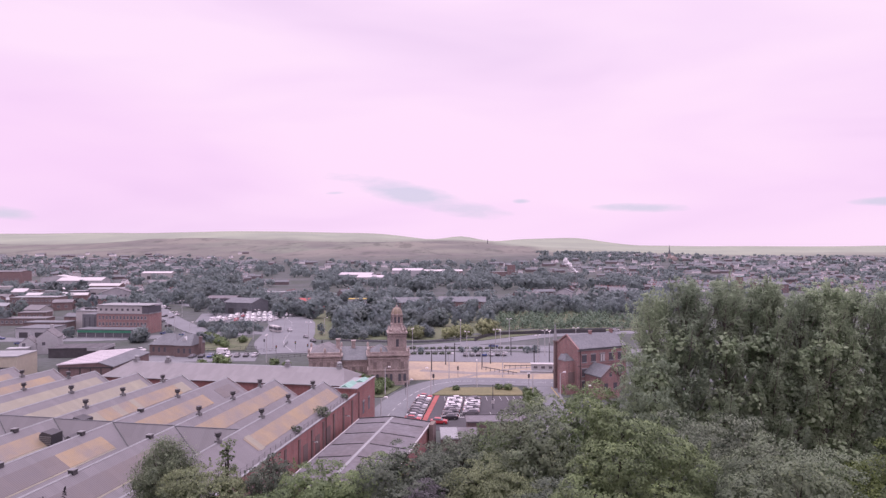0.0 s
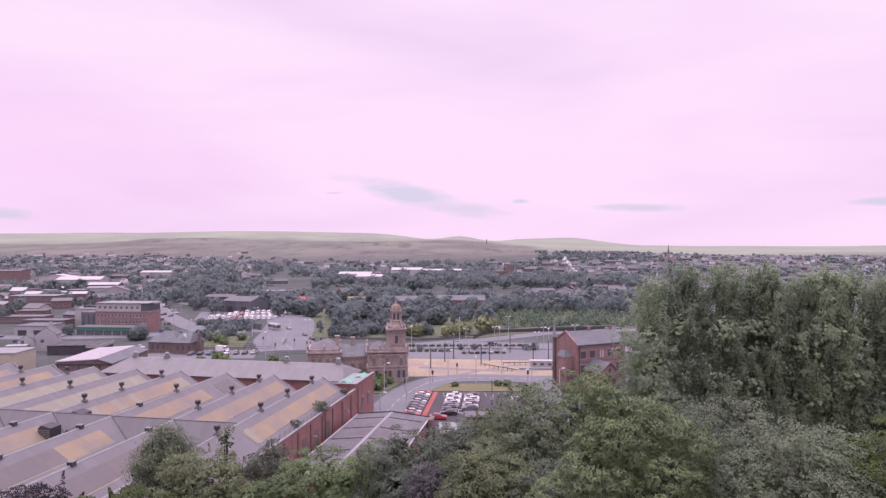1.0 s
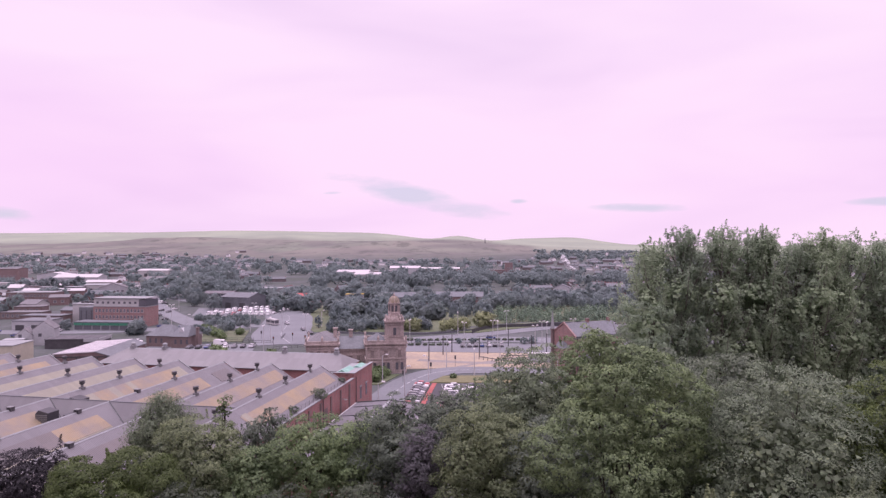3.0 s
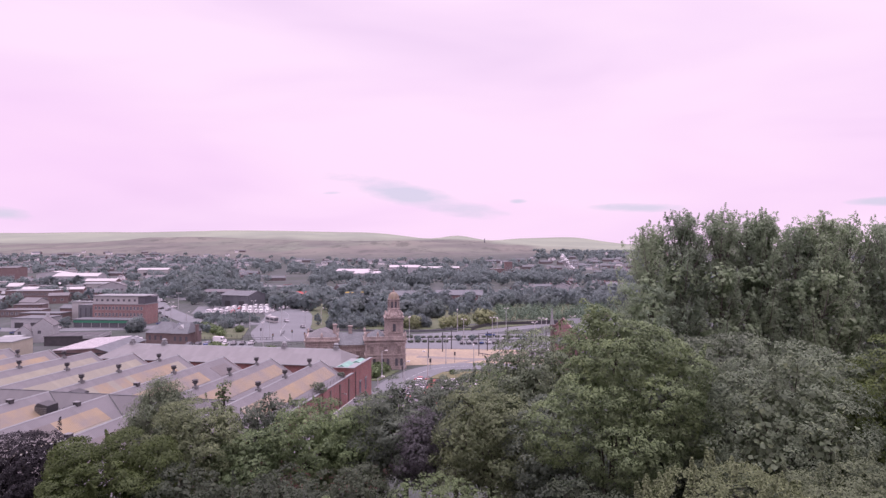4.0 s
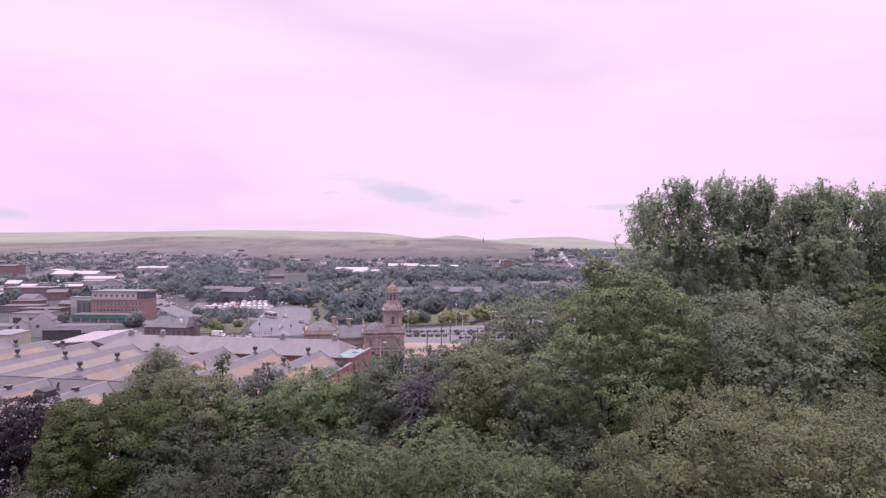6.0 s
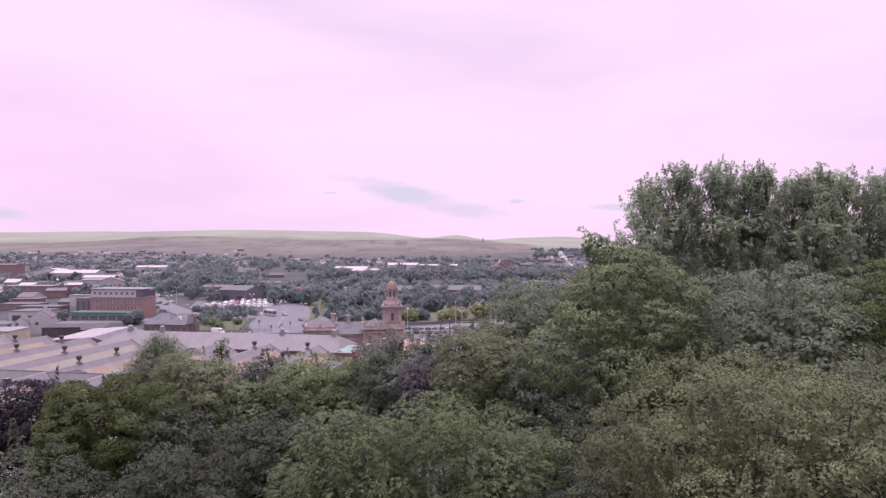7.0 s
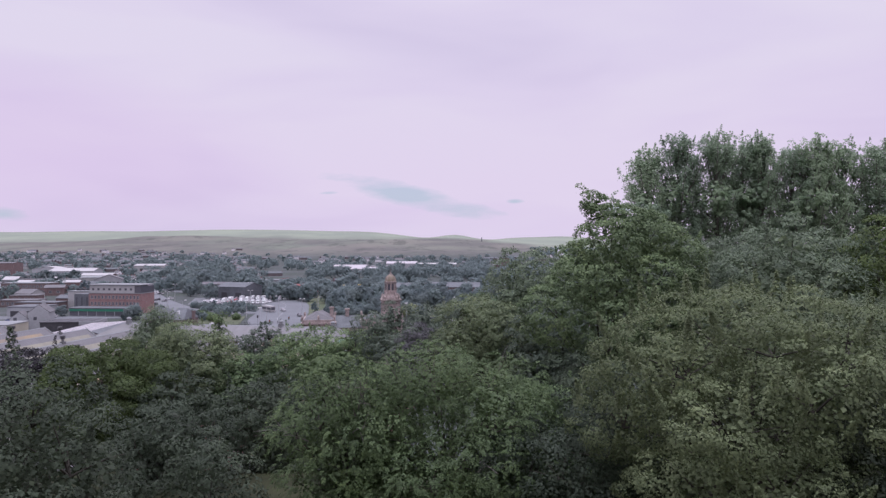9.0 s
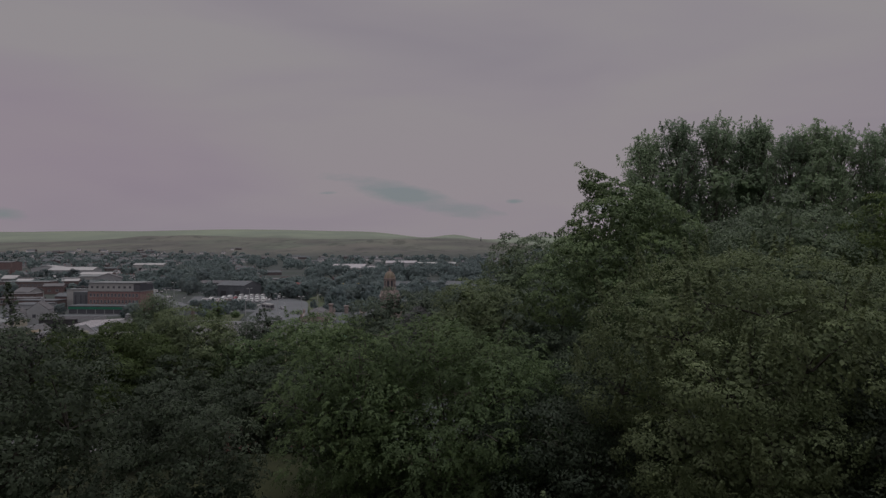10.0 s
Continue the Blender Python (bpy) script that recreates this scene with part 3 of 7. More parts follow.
def make_tree(x, y, top, width, depth, material, label, seed, style="round", leaf=0.17, thick=0.37, aspect=0.55, droop=0.5, lobes=None, category="tree", name="broadleaf_tree", clump=None, low=True, shoots=0.06, twigs=0, packing=1.33):
    """A tree on the bank: trunk and limbs, and a crown of leaf clumps. top: height of the crown's top in the world."""
    rng = np.random.default_rng(seed)
    gz = ground_z(x, y)
    h = top - gz
    r = width / 2
    cr = clump or (0.30 + 0.035 * width)
    if style in ("round", "rowan"):
        h -= 0.7 * cr           # the outer leaves stand above the clumps' centres
    if style in ("round", "rowan") and low:
        depth = max(depth, h - 1.0 if y < 28 else top - 21.7)
    boughs = []
    if lobes is None:
        lobes = []
        if style in ("round", "rowan"):
            cz = h - depth / 2
            lobes.append((0, 0, cz, r * 0.62, r * 0.62, depth * 0.36))
            n = int(9 + 1.3 * width)
            for i in range(n):
                a, e = 2.4 * i + rng.random() * 0.8, math.asin(-0.9 + 1.86 * (i + 0.5) / n)
                k = 0.26 + 0.2 * rng.random()
                lobes.append((math.cos(a) * math.cos(e) * r * (1 - k) * (0.85 + 0.2 * rng.random()), math.sin(a) * math.cos(e) * r * (1 - k),
                              cz + math.sin(e) * depth / 2 * (1 - k * 0.9), r * k * 1.1, r * k * 1.1, depth / 2 * k))
        elif style == "poplar":
            # steep boughs all up the trunk, the upper ones ending in the spires of the top
            n = 66
            for i in range(n):
                f = (i + 0.5) / n
                a = 2.4 * i + rng.random()
                z0 = h - depth + (depth - 2.2) * f ** 0.85
                reach = r * (0.3 + 0.8 * rng.random()) * min(1.0, 0.3 + 1.8 * (1 - f))
                ln = min(rng.uniform(3.0, 5.0), h - z0 - rng.uniform(0.0, 0.35) - 1.3 * (reach / r) ** 1.4)
                boughs.append(((0, 0, z0), (math.cos(a) * reach, math.sin(a) * reach, z0 + ln)))
            boughs.append(((0, 0, h - 4), (0.15, 0, h)))
            for i in range(8):
                f = 0.78 * i / 7
                lobes.append((r * 0.42 * math.cos(2.4 * i), r * 0.42 * math.sin(2.4 * i), h - depth + (depth - 1.6) * f, r * 0.9 * (1 - 0.55 * f), r * 0.9 * (1 - 0.55 * f), 2.2 - 0.9 * f))
        elif style == "droop":
            for i in range(24):
                a, f = 2.4 * i, (i + 0.5) / 24
                rad = r * math.sin(math.pi * (0.15 + 0.8 * f)) * 0.7
                lobes.append((math.cos(a) * rad, math.sin(a) * rad, h - depth * (0.92 - 0.8 * f), 0.75, 0.75, depth * 0.17))
            lobes.append((0, 0, h - depth * 0.5, r * 0.6, r * 0.6, depth * 0.4))
        elif style == "sprig":
            for i in range(8):
                f = i / 7
                a = 2.4 * i
                lobes.append((math.cos(a) * r * (1 - f) * 0.7, math.sin(a) * r * (1 - f) * 0.7, h - depth * (1 - f), 0.28, 0.28, 0.35))
    root = thing(name, pose(x, y, gz, 0, 0, 0), label, category)
    la = leaf * leaf * aspect * 0.5
    way = None
    if style == "poplar":
        cc, out, size = [], [], []
        for p0, p1 in boughs:
            p0, p1 = np.array(p0), np.array(p1)
            steps = max(4, int(np.linalg.norm(p1 - p0) / 0.5))
            for j in range(steps):
                t = 0.3 + 0.7 * (j + 0.5) / steps
                p = p0 + (p1 - p0) * np.array((t ** 0.7, t ** 0.7, t)) + rng.normal(size=3) * 0.16
                cc.append(p)
                out.append((p[0] * 0.6 / r, p[1] * 0.6 / r - 0.2, 0.28))
                size.append(cr * (1.3 - 0.96 * t) * (0.8 + 0.4 * rng.random()))
        cc, out, size = np.array(cc), unit_rows(np.array(out)), np.array(size)[:, None]
        pts, nor, shade = clump_leaves(rng, cc, out, size, la, thick, flat=1.1, shoots=0.3)
    elif style in ("droop", "sprig"):
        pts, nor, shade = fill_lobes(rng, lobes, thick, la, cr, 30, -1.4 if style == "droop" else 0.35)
    else:
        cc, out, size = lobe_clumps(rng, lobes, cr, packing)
        if style == "rowan":
            pts, nor, shade, way = compound_leaves(rng, cc, out, size, int(thick * 14), 0.36)
        else:
            pts, nor, shade = clump_leaves(rng, cc, out, size, la, thick, shoots=shoots)
    # coarse leaves inside close the crown
    big = 0.13 if y < 28 else 0.27
    ip, io, _ = fill_lobes(rng, [(l[0], l[1], l[2], l[3] * 0.64, l[4] * 0.64, l[5] * 0.64) for l in lobes], 0.36 if y < 28 else 0.6, big * big * 0.4, 0.3, 6, 0.0, fill=0.5, ragged=0.12)
    crown = leaf_mesh("crown", rng, pts, nor, leaf, aspect, {"poplar": 0.2, "droop": 1.6}.get(style, droop), material, None if way is None else way * 3, shade)
    part("crown", crown, material, root)
    part("inner_crown", leaf_mesh("inner_crown", rng, ip, io, big, 0.8, -0.3 if style == "poplar" else droop, material), material, root)
    b = Build()
    tr = 0.05 + 0.016 * h
    hub = Vector((0, 0, h - depth * 0.75))
    limb(b, (0, 0, -0.5), hub, tr, tr * 0.6, (0.15 * rng.normal(), 0.15 * rng.normal(), 0), 9, 5)
    if boughs:
        limb(b, hub, (0.1, 0, h - 2.2), tr * 0.6, 0.03, (0.1, 0, 0), 7, 5)
    for p0, p1 in boughs:
        limb(b, p0, (p1[0], p1[1], p1[2] - 0.6), tr * 0.15, 0.012, (p1[0] * 0.25, p1[1] * 0.25, -0.3), 4, 4)
    for l in lobes if not boughs else ():
        if min(l[3], l[5]) < 0.72 and style == "round":
            continue
        limb(b, hub + Vector((0, 0, -0.3 * rng.random())), (l[0], l[1], l[2]), tr * 0.4, 0.02, (0.2 * rng.normal(), 0.2 * rng.normal(), 0.35), 4, 4)
        for _ in range(4):
            u = rng.normal(size=3)
            u /= np.linalg.norm(u)
            u[2] = abs(u[2])
            tip = (l[0] + u[0] * l[3] * 0.85, l[1] + u[1] * l[4] * 0.85, l[2] + u[2] * l[5] * 0.85)
            limb(b, (l[0], l[1], l[2] - 0.2 * l[5]), tip, 0.035, 0.008, (0, 0, 0.1), 4, 3)
    # poplar boughs take pale bark, so gaps look lifted as by haze
    part("trunk", b, BARK_PALE if boughs else BARK, root)
    for k in range(twigs):
        # bare forked twigs that reach out of the leaves
        a, e = rng.uniform(math.pi, 2 * math.pi), rng.uniform(0.1, 1.1)
        u = Vector((math.cos(a) * math.cos(e) * r, math.sin(a) * math.cos(e) * r, math.sin(e) * min(depth / 2, 4.0)))
        c = Vector((0, 0, h - depth / 2 + max(0.0, depth / 2 - 4.0)))
        tb = Build()
        p0, p1 = c + u * 0.62, c + u * rng.uniform(1.02, 1.12)
        limb(tb, p0, p1, 0.03, 0.01, rng.normal(size=3) * 0.3, 5, 4)
        for f in (0.45, 0.7):
            q = p0.lerp(p1, f)
            limb(tb, q, q + Vector(rng.normal(size=3)) * 0.35 + u * 0.16, 0.014, 0.005, (0, 0, 0.06), 4, 3)
        part("bare_twig", tb, BARK_PALE, root)
    return root


def plant_bank():
    # tall poplars along the bank
    for i, (x, y, top, w) in enumerate(((15.4, 46, 40.2, 4.8), (17.7, 46, 41.2, 5.2), (20.2, 45.5, 41.3, 5.0), (22.6, 46.5, 40.8, 5.0), (23.6, 45.8, 41.2, 4.0), (25.9, 46, 40.3, 5.0), (27.4, 45.5, 41.0, 5.0),
                                        (30.0, 46.5, 40.7, 5.2), (32.3, 46, 40.8, 5.2), (36.0, 46.5, 40.9, 5.4))):
        make_tree(x, y, top - 0.25 + 0.3 * math.sin(3.1 * i), 1.22 * w, 15.6 + 0.7 * (i % 3), LEAF_POPLAR, "tall poplar with upright branches and grey-green leaves on the bank", 100 + i, "poplar", leaf=0.125, thick=0.36, aspect=0.75, clump=0.6, name="poplar_tree")
    make_tree(14.7, 44.5, 36.4, 5.6, 8, LEAF_POPLAR, "lower broad poplar beside the taller row", 121, leaf=0.15)
    # leaning tree with a bare leading shoot
    lean = [(-1.2, 0, 12.4, 0.22, 0.25, 0.32), (-0.95, 0, 12.0, 0.4, 0.35, 0.4), (-0.5, 0, 11.7, 0.6, 0.5, 0.5), (-0.05, 0, 11.4, 0.8, 0.8, 0.65), (0.45, 0, 11.0, 1.0, 1.0, 0.85), (1.1, 0, 10.6, 1.3, 1.2, 1.0), (2.1, 0, 10.0, 1.6, 1.5, 1.2), (3.4, 0.2, 9.0, 1.5, 1.4, 1.3),
            (0.2, -0.4, 9.6, 1.8, 1.7, 1.5), (-0.8, 0.2, 9.0, 1.1, 0.9, 0.9), (-0.6, -0.5, 7.8, 2.2, 1.9, 1.6), (1.8, -0.5, 7.8, 2.4, 2.0, 1.8), (-2.2, -0.5, 6.4, 1.9, 1.7, 1.5), (0.6, -1, 5.8, 2.6, 2.2, 1.8), (3.4, 0, 6.6, 1.8, 1.8, 1.6)]
    gz = ground_z(8.3, 31)
    lean = [(a, b, c + 22.9 - gz, d * 0.95, e, f) for a, b, c, d, e, f in lean]
    make_tree(8.3, 31, 35.6, 7, 8, LEAF_LEAN, "leaning green tree with a long shoot at its top", 131, leaf=0.125, thick=0.5, lobes=lean, clump=0.36, packing=1.0, shoots=0.08)
    make_tree(12.9, 36, 33.5, 6.6, 9, LEAF_DARK, "dark green tree among the others on the bank", 132, leaf=0.135)
    make_tree(16.4, 37, 33.8, 8, 9, LEAF_DARK, "dark green tree below the poplars", 133, leaf=0.135)
    make_tree(16.6, 30, 34.3, 9.5, 8.5, LEAF_GREY, "broad pale grey-green tree on the bank", 134, leaf=0.125)
    make_tree(21.6, 30, 34.2, 7.0, 8, LEAF_LIME, "yellow-green tree at the edge of the poplars", 135, leaf=0.125)
    make_tree(6.3, 44, 33.0, 7.2, 7.5, LEAF_GREY, "round grey-green ash tree", 136, leaf=0.145)
    make_tree(10.5, 46, 33.7, 6.6, 7, LEAF_GREEN, "green tree between the ash and the poplars", 168, leaf=0.145)
    make_tree(7.3, 37, 29.8, 7, 7, LEAF_DARK, "dark green tree in the middle of the wooded bank", 137, leaf=0.135)
    make_tree(3.2, 40, 29.9, 7.5, 7, LEAF_OLIVE, "feathery olive-green tree on the wooded bank", 138, leaf=0.135)
    make_tree(-2.4, 46, 28.9, 8.5, 7.5, LEAF_DARK, "dark green broadleaf tree on the bank", 139, leaf=0.145)
    make_tree(-6.0, 47, 26.9, 6, 6, LEAF_GREEN, "green tree on the lower bank", 147, leaf=0.145)
    make_tree(-1.1, 42.5, 28.0, 3.8, 5, LEAF_PLUM, "small purple-grey plum tree between larger trees", 140, leaf=0.13)
    make_tree(-9.6, 48, 26.9, 7.5, 7, LEAF_GREEN, "light green tree at the foot of the bank", 141, leaf=0.145)
    make_tree(-13.8, 50, 26.9, 4.6, 6, LEAF_DARK, "dark green bushy tree near the works", 142, leaf=0.145)
    make_tree(-14.4, 46, 25.4, 6, 6, LEAF_GREEN, "green tree on the bank beside the works", 143, leaf=0.145)
    make_tree(-17.4, 46, 27.5, 7.2, 7, LEAF_OLIVE, "yellowish olive tree in seed on the bank", 144, leaf=0.135)
    make_tree(-22.2, 51, 27.7, 6.2, 7, LEAF_GREY, "drooping grey-green birch before the works roof", 145, "droop", leaf=0.13, thick=0.5, name="birch_tree")
    make_tree(-17.8, 52, 27.0, 2.6, 4, LEAF_GREEN, "thin young tree with sparse shoots", 146, "sprig", leaf=0.2, thick=0.7)
    make_tree(-20.2, 39, 27.3, 8.4, 8, LEAF_LIME, "dense yellow-green tree on the bank", 148, leaf=0.13, thick=0.75, packing=1.0)
    make_tree(-27.4, 42, 26.4, 7.6, 7, LEAF_COPPER, "dark copper beech with purple leaves", 149, leaf=0.135)
    make_tree(1.3, 48.5, 29.0, 6.5, 7, LEAF_DARK, "dark green tree on the lower bank", 160, leaf=0.145)
    make_tree(4.2, 51, 29.3, 6.0, 7, LEAF_GREEN, "green tree on the lower bank", 161, leaf=0.145)
    make_tree(-4.8, 52, 26.4, 6.0, 6, LEAF_GREEN, "leafy green tree at the foot of the bank", 162, leaf=0.145)
    make_tree(-9.4, 36, 25.6, 7.0, 6, LEAF_DARK_SHADED, "dark green tree on the bank, shade put into its leaf colour", 164, leaf=0.135)
    make_tree(-15.6, 38, 25.4, 6.0, 6, LEAF_DARK_SHADED, "dull green tree on the bank, shade put into its leaf colour", 165, leaf=0.135)
    make_tree(4.6, 27, 27.4, 6.0, 6, LEAF_GREEN, "leafy green bush among larger crowns", 167, leaf=0.115)
    make_tree(7.0, 27.5, 28.2, 6.0, 6, LEAF_DARK_SHADED, "dark green bush under the leaning tree, shade put into its leaf colour", 169, leaf=0.115)
    # nearest crowns
    make_tree(5.0, 21.5, 27.8, 6.5, 6, LEAF_DARK_SHADED, "low dark green bush between two crowns", 163, leaf=0.105)
    make_tree(9.2, 18.2, 31.75, 9.8, 8, LEAF_SALLOW, "wide olive-green willow crown near the top of the bank", 151, leaf=0.085, thick=0.42, clump=0.42, shoots=0.4)
    make_tree(14.4, 20.5, 31.2, 8, 6.2, LEAF_OLIVE, "olive-green willow with dense twiggy top", 152, leaf=0.09, thick=0.42, clump=0.42, shoots=0.4, low=False)
    make_tree(0.6, 24.5, 29.15, 9.5, 7.5, LEAF_ROWAN, "green rowan with long feathery leaves", 153, "rowan", leaf=0.115, thick=1.0, aspect=0.42, droop=0.1, clump=0.5, twigs=5)
    make_tree(-3.3, 24, 29.0, 5.6, 7.5, LEAF_ROWAN, "green rowan with thin bare branches showing", 154, "rowan", leaf=0.115, thick=1.0, aspect=0.42, droop=0.1, clump=0.5, twigs=9)
    make_tree(-9.7, 14.2, 30.15, 6.4, 7, LEAF_DARK_SHADED, "grey-olive bushy tree on the near bank", 155, leaf=0.088, clump=0.4, shoots=0.2)
    make_tree(-13.6, 16.5, 29.5, 6.0, 7, LEAF_DARK_SHADED, "dark green bushy tree on the near bank", 156, leaf=0.105)
    make_tree(-6.5, 18.5, 27.5, 3.2, 5, LEAF_DARK_SHADED, "small olive-green bush between larger crowns", 157, leaf=0.105)
    make_tree(-5.0, 37.5, 25.4, 6.4, 6, LEAF_DARK_SHADED, "dull green tree below larger crowns, shade put into its leaf colour", 170, leaf=0.135)
    make_tree(-12.4, 30, 25.6, 6.0, 6, LEAF_DARK_SHADED, "dark green tree on the bank, shade put into its leaf colour", 158, leaf=0.125)
    # added bush; its dark leaves stand in for the dim hollow here
    make_tree(11.9, 15.0, 29.1, 5.2, 5, LEAF_SHADE, "added dark green bush standing for the shade under the willows", 166, leaf=0.105)
    make_tree(3.0, 14.5, 25.8, 6.0, 5, LEAF_OLIVE, "low olive bush near the top of the bank", 159, leaf=0.105)


plant_bank()


# ---- the works: a saw-tooth roofed brick factory ----
WORKS = Matrix.Translation((-19.12, 152.79, 0)) @ Matrix(((-V.x, U.x, 0, 0), (-V.y, U.y, 0, 0), (0, 0, 1, 0), (0, 0, 0, 1)))
# local x runs to the wall over the alley (0), local y along the sheds, away from the bank


def make_works():
    root = thing("factory", WORKS, "old red-brick works with grey ridged roofs and yellowed rooflights", "factory")
    bay, eave, peak, near = 12.0, 9.2, 13.0, -100.0
    far, cross = -11.2, -49.4
    part("wall", Build().box(-0.4, 0, near, -5.6, 0, eave + 0.05), BRICK, root, "long red-brick side wall with shallow piers")
    pier = Build().box(-0.02, 0.18, -0.35, 0.35, 0, 8.6).mesh("pier", BRICK_DARK)
    for i in range(15):
        part("pier", pier, BRICK_DARK, root, at=pose(0, -93 + 6 * i, 0))
    panel = Build().box(0.0, 0.04, -1.1, 1.1, 2.2, 6.8).mesh("bricked_opening", BRICK_DARK)
    for i in range(6):
        part("bricked_opening", panel, BRICK_DARK, root, at=pose(0, -60 + 6 * i + (6 if i > 2 else 0), 0))
    part("coping", Build().box(-0.5, 0.15, near, -5.6, eave + 0.05, eave + 0.2), CONCRETE, root)
    part("end_wall", Build().box(-9 * bay, -0.4, far - 0.5, far - 0.3, 0, eave - 0.1), BRICK, root)
    rail = part("edge_rail", Build().box(-0.32, -0.28, -72, -12, eave + 1.15, eave + 1.19).box(-0.32, -0.28, -72, -12, eave + 0.7, eave + 0.74), GREY_METAL, root, "thin steel safety rail along the eave")
    stanchion = Build().box(-0.33, -0.27, -0.03, 0.03, eave + 0.1, eave + 1.2).mesh("stanchion", GREY_METAL)
    for i in range(31):
        part("stanchion", stanchion, GREY_METAL, rail, at=pose(0, -72 + 2 * i, 0))
    vent_base = Build().box(-0.42, 0.42, -0.42, 0.42, -0.6, 0.32)
    vent_stack = Build().tube([(0, 0, 0.3, 0.27), (0, 0, 0.85, 0.25)], 10)
    vent_head = Build().tube([(0, 0, 0.8, 0.28), (0, 0, 0.95, 0.46), (0, 0, 1.12, 0.58), (0, 0, 1.2, 0.58), (0, 0, 1.24, 0.46), (0, 0, 1.42, 0.46), (0, 0, 1.46, 0.6), (0, 0, 1.56, 0.58), (0, 0, 1.66, 0.3)], 12)
    vb, vs, vh = vent_base.mesh("base", GREY_METAL), vent_stack.mesh("flue", GREY_METAL), vent_head.mesh("cowl", VENT_METAL)
    box_body = Build().box(-0.62, 0.62, -0.62, 0.62, -0.6, 0.75).mesh("box_ventilator", VENT_METAL)
    box_lid = Build().box(-0.74, 0.74, -0.74, 0.74, 0.78, 0.92).mesh("lid", GREY_METAL)
    slat = Build().box(-0.58, 0.58, -0.67, -0.615, 0, 0.09).mesh("slat", DARK_METAL)

    def strip(xc, y0, y1, f0=0.27, f1=0.72, lift=0.05):
        """A band of sheets on the slope that falls towards the alley."""
        return Build().add([(xc + bay / 2 * f, y, peak - (peak - eave) * f + dz) for dz in (-0.1, lift) for y in (y0, y1) for f in (f0, f1)],
                           [(4, 5, 7, 6), (0, 1, 5, 4), (1, 3, 7, 5), (3, 2, 6, 7), (2, 0, 4, 6)])

    for k in range(9):
        xc = -bay * (k + 0.5)
        xl, xr = xc - bay / 2, xc + bay / 2
        far, cross = -11.2 + 0.42 * k, -49.4 + 0.3 * k
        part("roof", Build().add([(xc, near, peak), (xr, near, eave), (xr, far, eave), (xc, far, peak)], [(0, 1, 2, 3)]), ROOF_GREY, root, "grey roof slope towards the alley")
        part("roof", Build().add([(xl, near, eave), (xc, near, peak), (xc, far, peak), (xl, far, eave)], [(0, 1, 2, 3)]), ROOF_SHADED, root, "grey roof slope away from the alley")
        part("near_gable", Build().prism([(xl, eave), (xr, eave), (xc, peak - 0.02)], near, near + 0.2), BRICK, root)
        part("ridge_cap", Build().prism([(xc - 0.2, peak - 0.08), (xc + 0.2, peak - 0.08), (xc, peak + 0.07)], near, far), CONCRETE, root)
        # the valley is stopped by a cross roof at ridge height
        if k < 8:
            xn = xc - bay
            part("cross_roof", Build().add([(xn, cross, peak), (xc, cross, peak), (xl, cross - 3.2, eave), (xl, cross + 3.2, eave)], [(0, 2, 1), (0, 1, 3)]), HIP_GREY, root, "sloping infill roof between two ridges")
            part("cross_ridge", Build().box(xn, xc, cross - 0.1, cross + 0.1, peak - 0.06, peak + 0.03), SLATE, root)
            for xe in (xn, xc):
                hb = Build()
                limb(hb, (xe, cross, peak), (xl, cross - 3.2, eave + 0.05), 0.13, 0.13, (0, 0, 0), 5, 1)
                part("valley_flashing", hb, DARK_METAL, root)
        else:
            part("end_gable_wall", Build().box(xl, xl + 0.3, near, far, 0, eave), BRICK, root)
        # rooflights: the far block
        if k == 3:
            q = far - 2.4
            for j in range(11):
                ln = (3.4, 2.6, 2.8, 2.2, 2.6, 3.6, 1.5, 3.4, 1.8, 4.0, 4.4)[j]
                part("rooflight", strip(xc, q - ln, q), ROOFLIGHT_CREAM if j in (0, 6, 8, 10) else ROOFLIGHT_TAN, root)
                q -= ln
        elif k == 2:
            part("rooflight", strip(xc, far - 8.5, far - 2.2), ROOFLIGHT_FADED, root, "faded rooflight strip")
            part("rooflight", strip(xc, cross + 2.6, far - 13), ROOFLIGHT_TAN, root)
        elif k == 0:
            part("rooflight", strip(xc, cross - 2.0, far - 2.0), ROOFLIGHT_TAN, root)
            part("rooflight", strip(xc, cross - 1.4, cross + 0.2, 0.24, 0.75, 0.056), ROOFLIGHT_CREAM, root)
        else:
            part("rooflight", strip(xc, cross + 0.3, far - (1.6 if k < 6 else 3.0), 0.3 if k in (4, 5) else 0.27, 0.86 if k in (4, 5) else 0.72), ROOFLIGHT_CREAM if k in (4, 5) else ROOFLIGHT_TAN, root)
        # the near block
        if 1 <= k <= 5:
            part("rooflight", strip(xc, cross - 15, cross - 5.2), ROOFLIGHT_TAN if k != 1 else ROOFLIGHT_FADED, root)
            part("rooflight", strip(xc, near + 14, cross - 15), ROOFLIGHT_FADED, root, "faded rooflight strip")
            part("rooflight_edge", strip(xc, near + 14, cross - 5.2, 0.725, 0.76, 0.04), ROOFLIGHT_CREAM, root)
        # gable end over the hall's yard, with a pale verge
        part("gable", Build().prism([(xl, eave), (xr, eave), (xc, peak)], far - 0.25, far - 0.02), BRICK, root)
        part("verge", Build().prism([(xr, eave - 0.1), (xr + 0.15, eave + 0.05), (xc, peak + 0.16), (xl - 0.15, eave + 0.05), (xl, eave - 0.1), (xc, peak - 0.05)], far - 0.03, far + 0.2), CONCRETE, root)
        part("gable_window", Build().box(xc + bay / 2 - 2.4, xc + bay / 2 - 0.9, far, far + 0.06, eave - 2.4, eave - 0.9), GLASS, root)
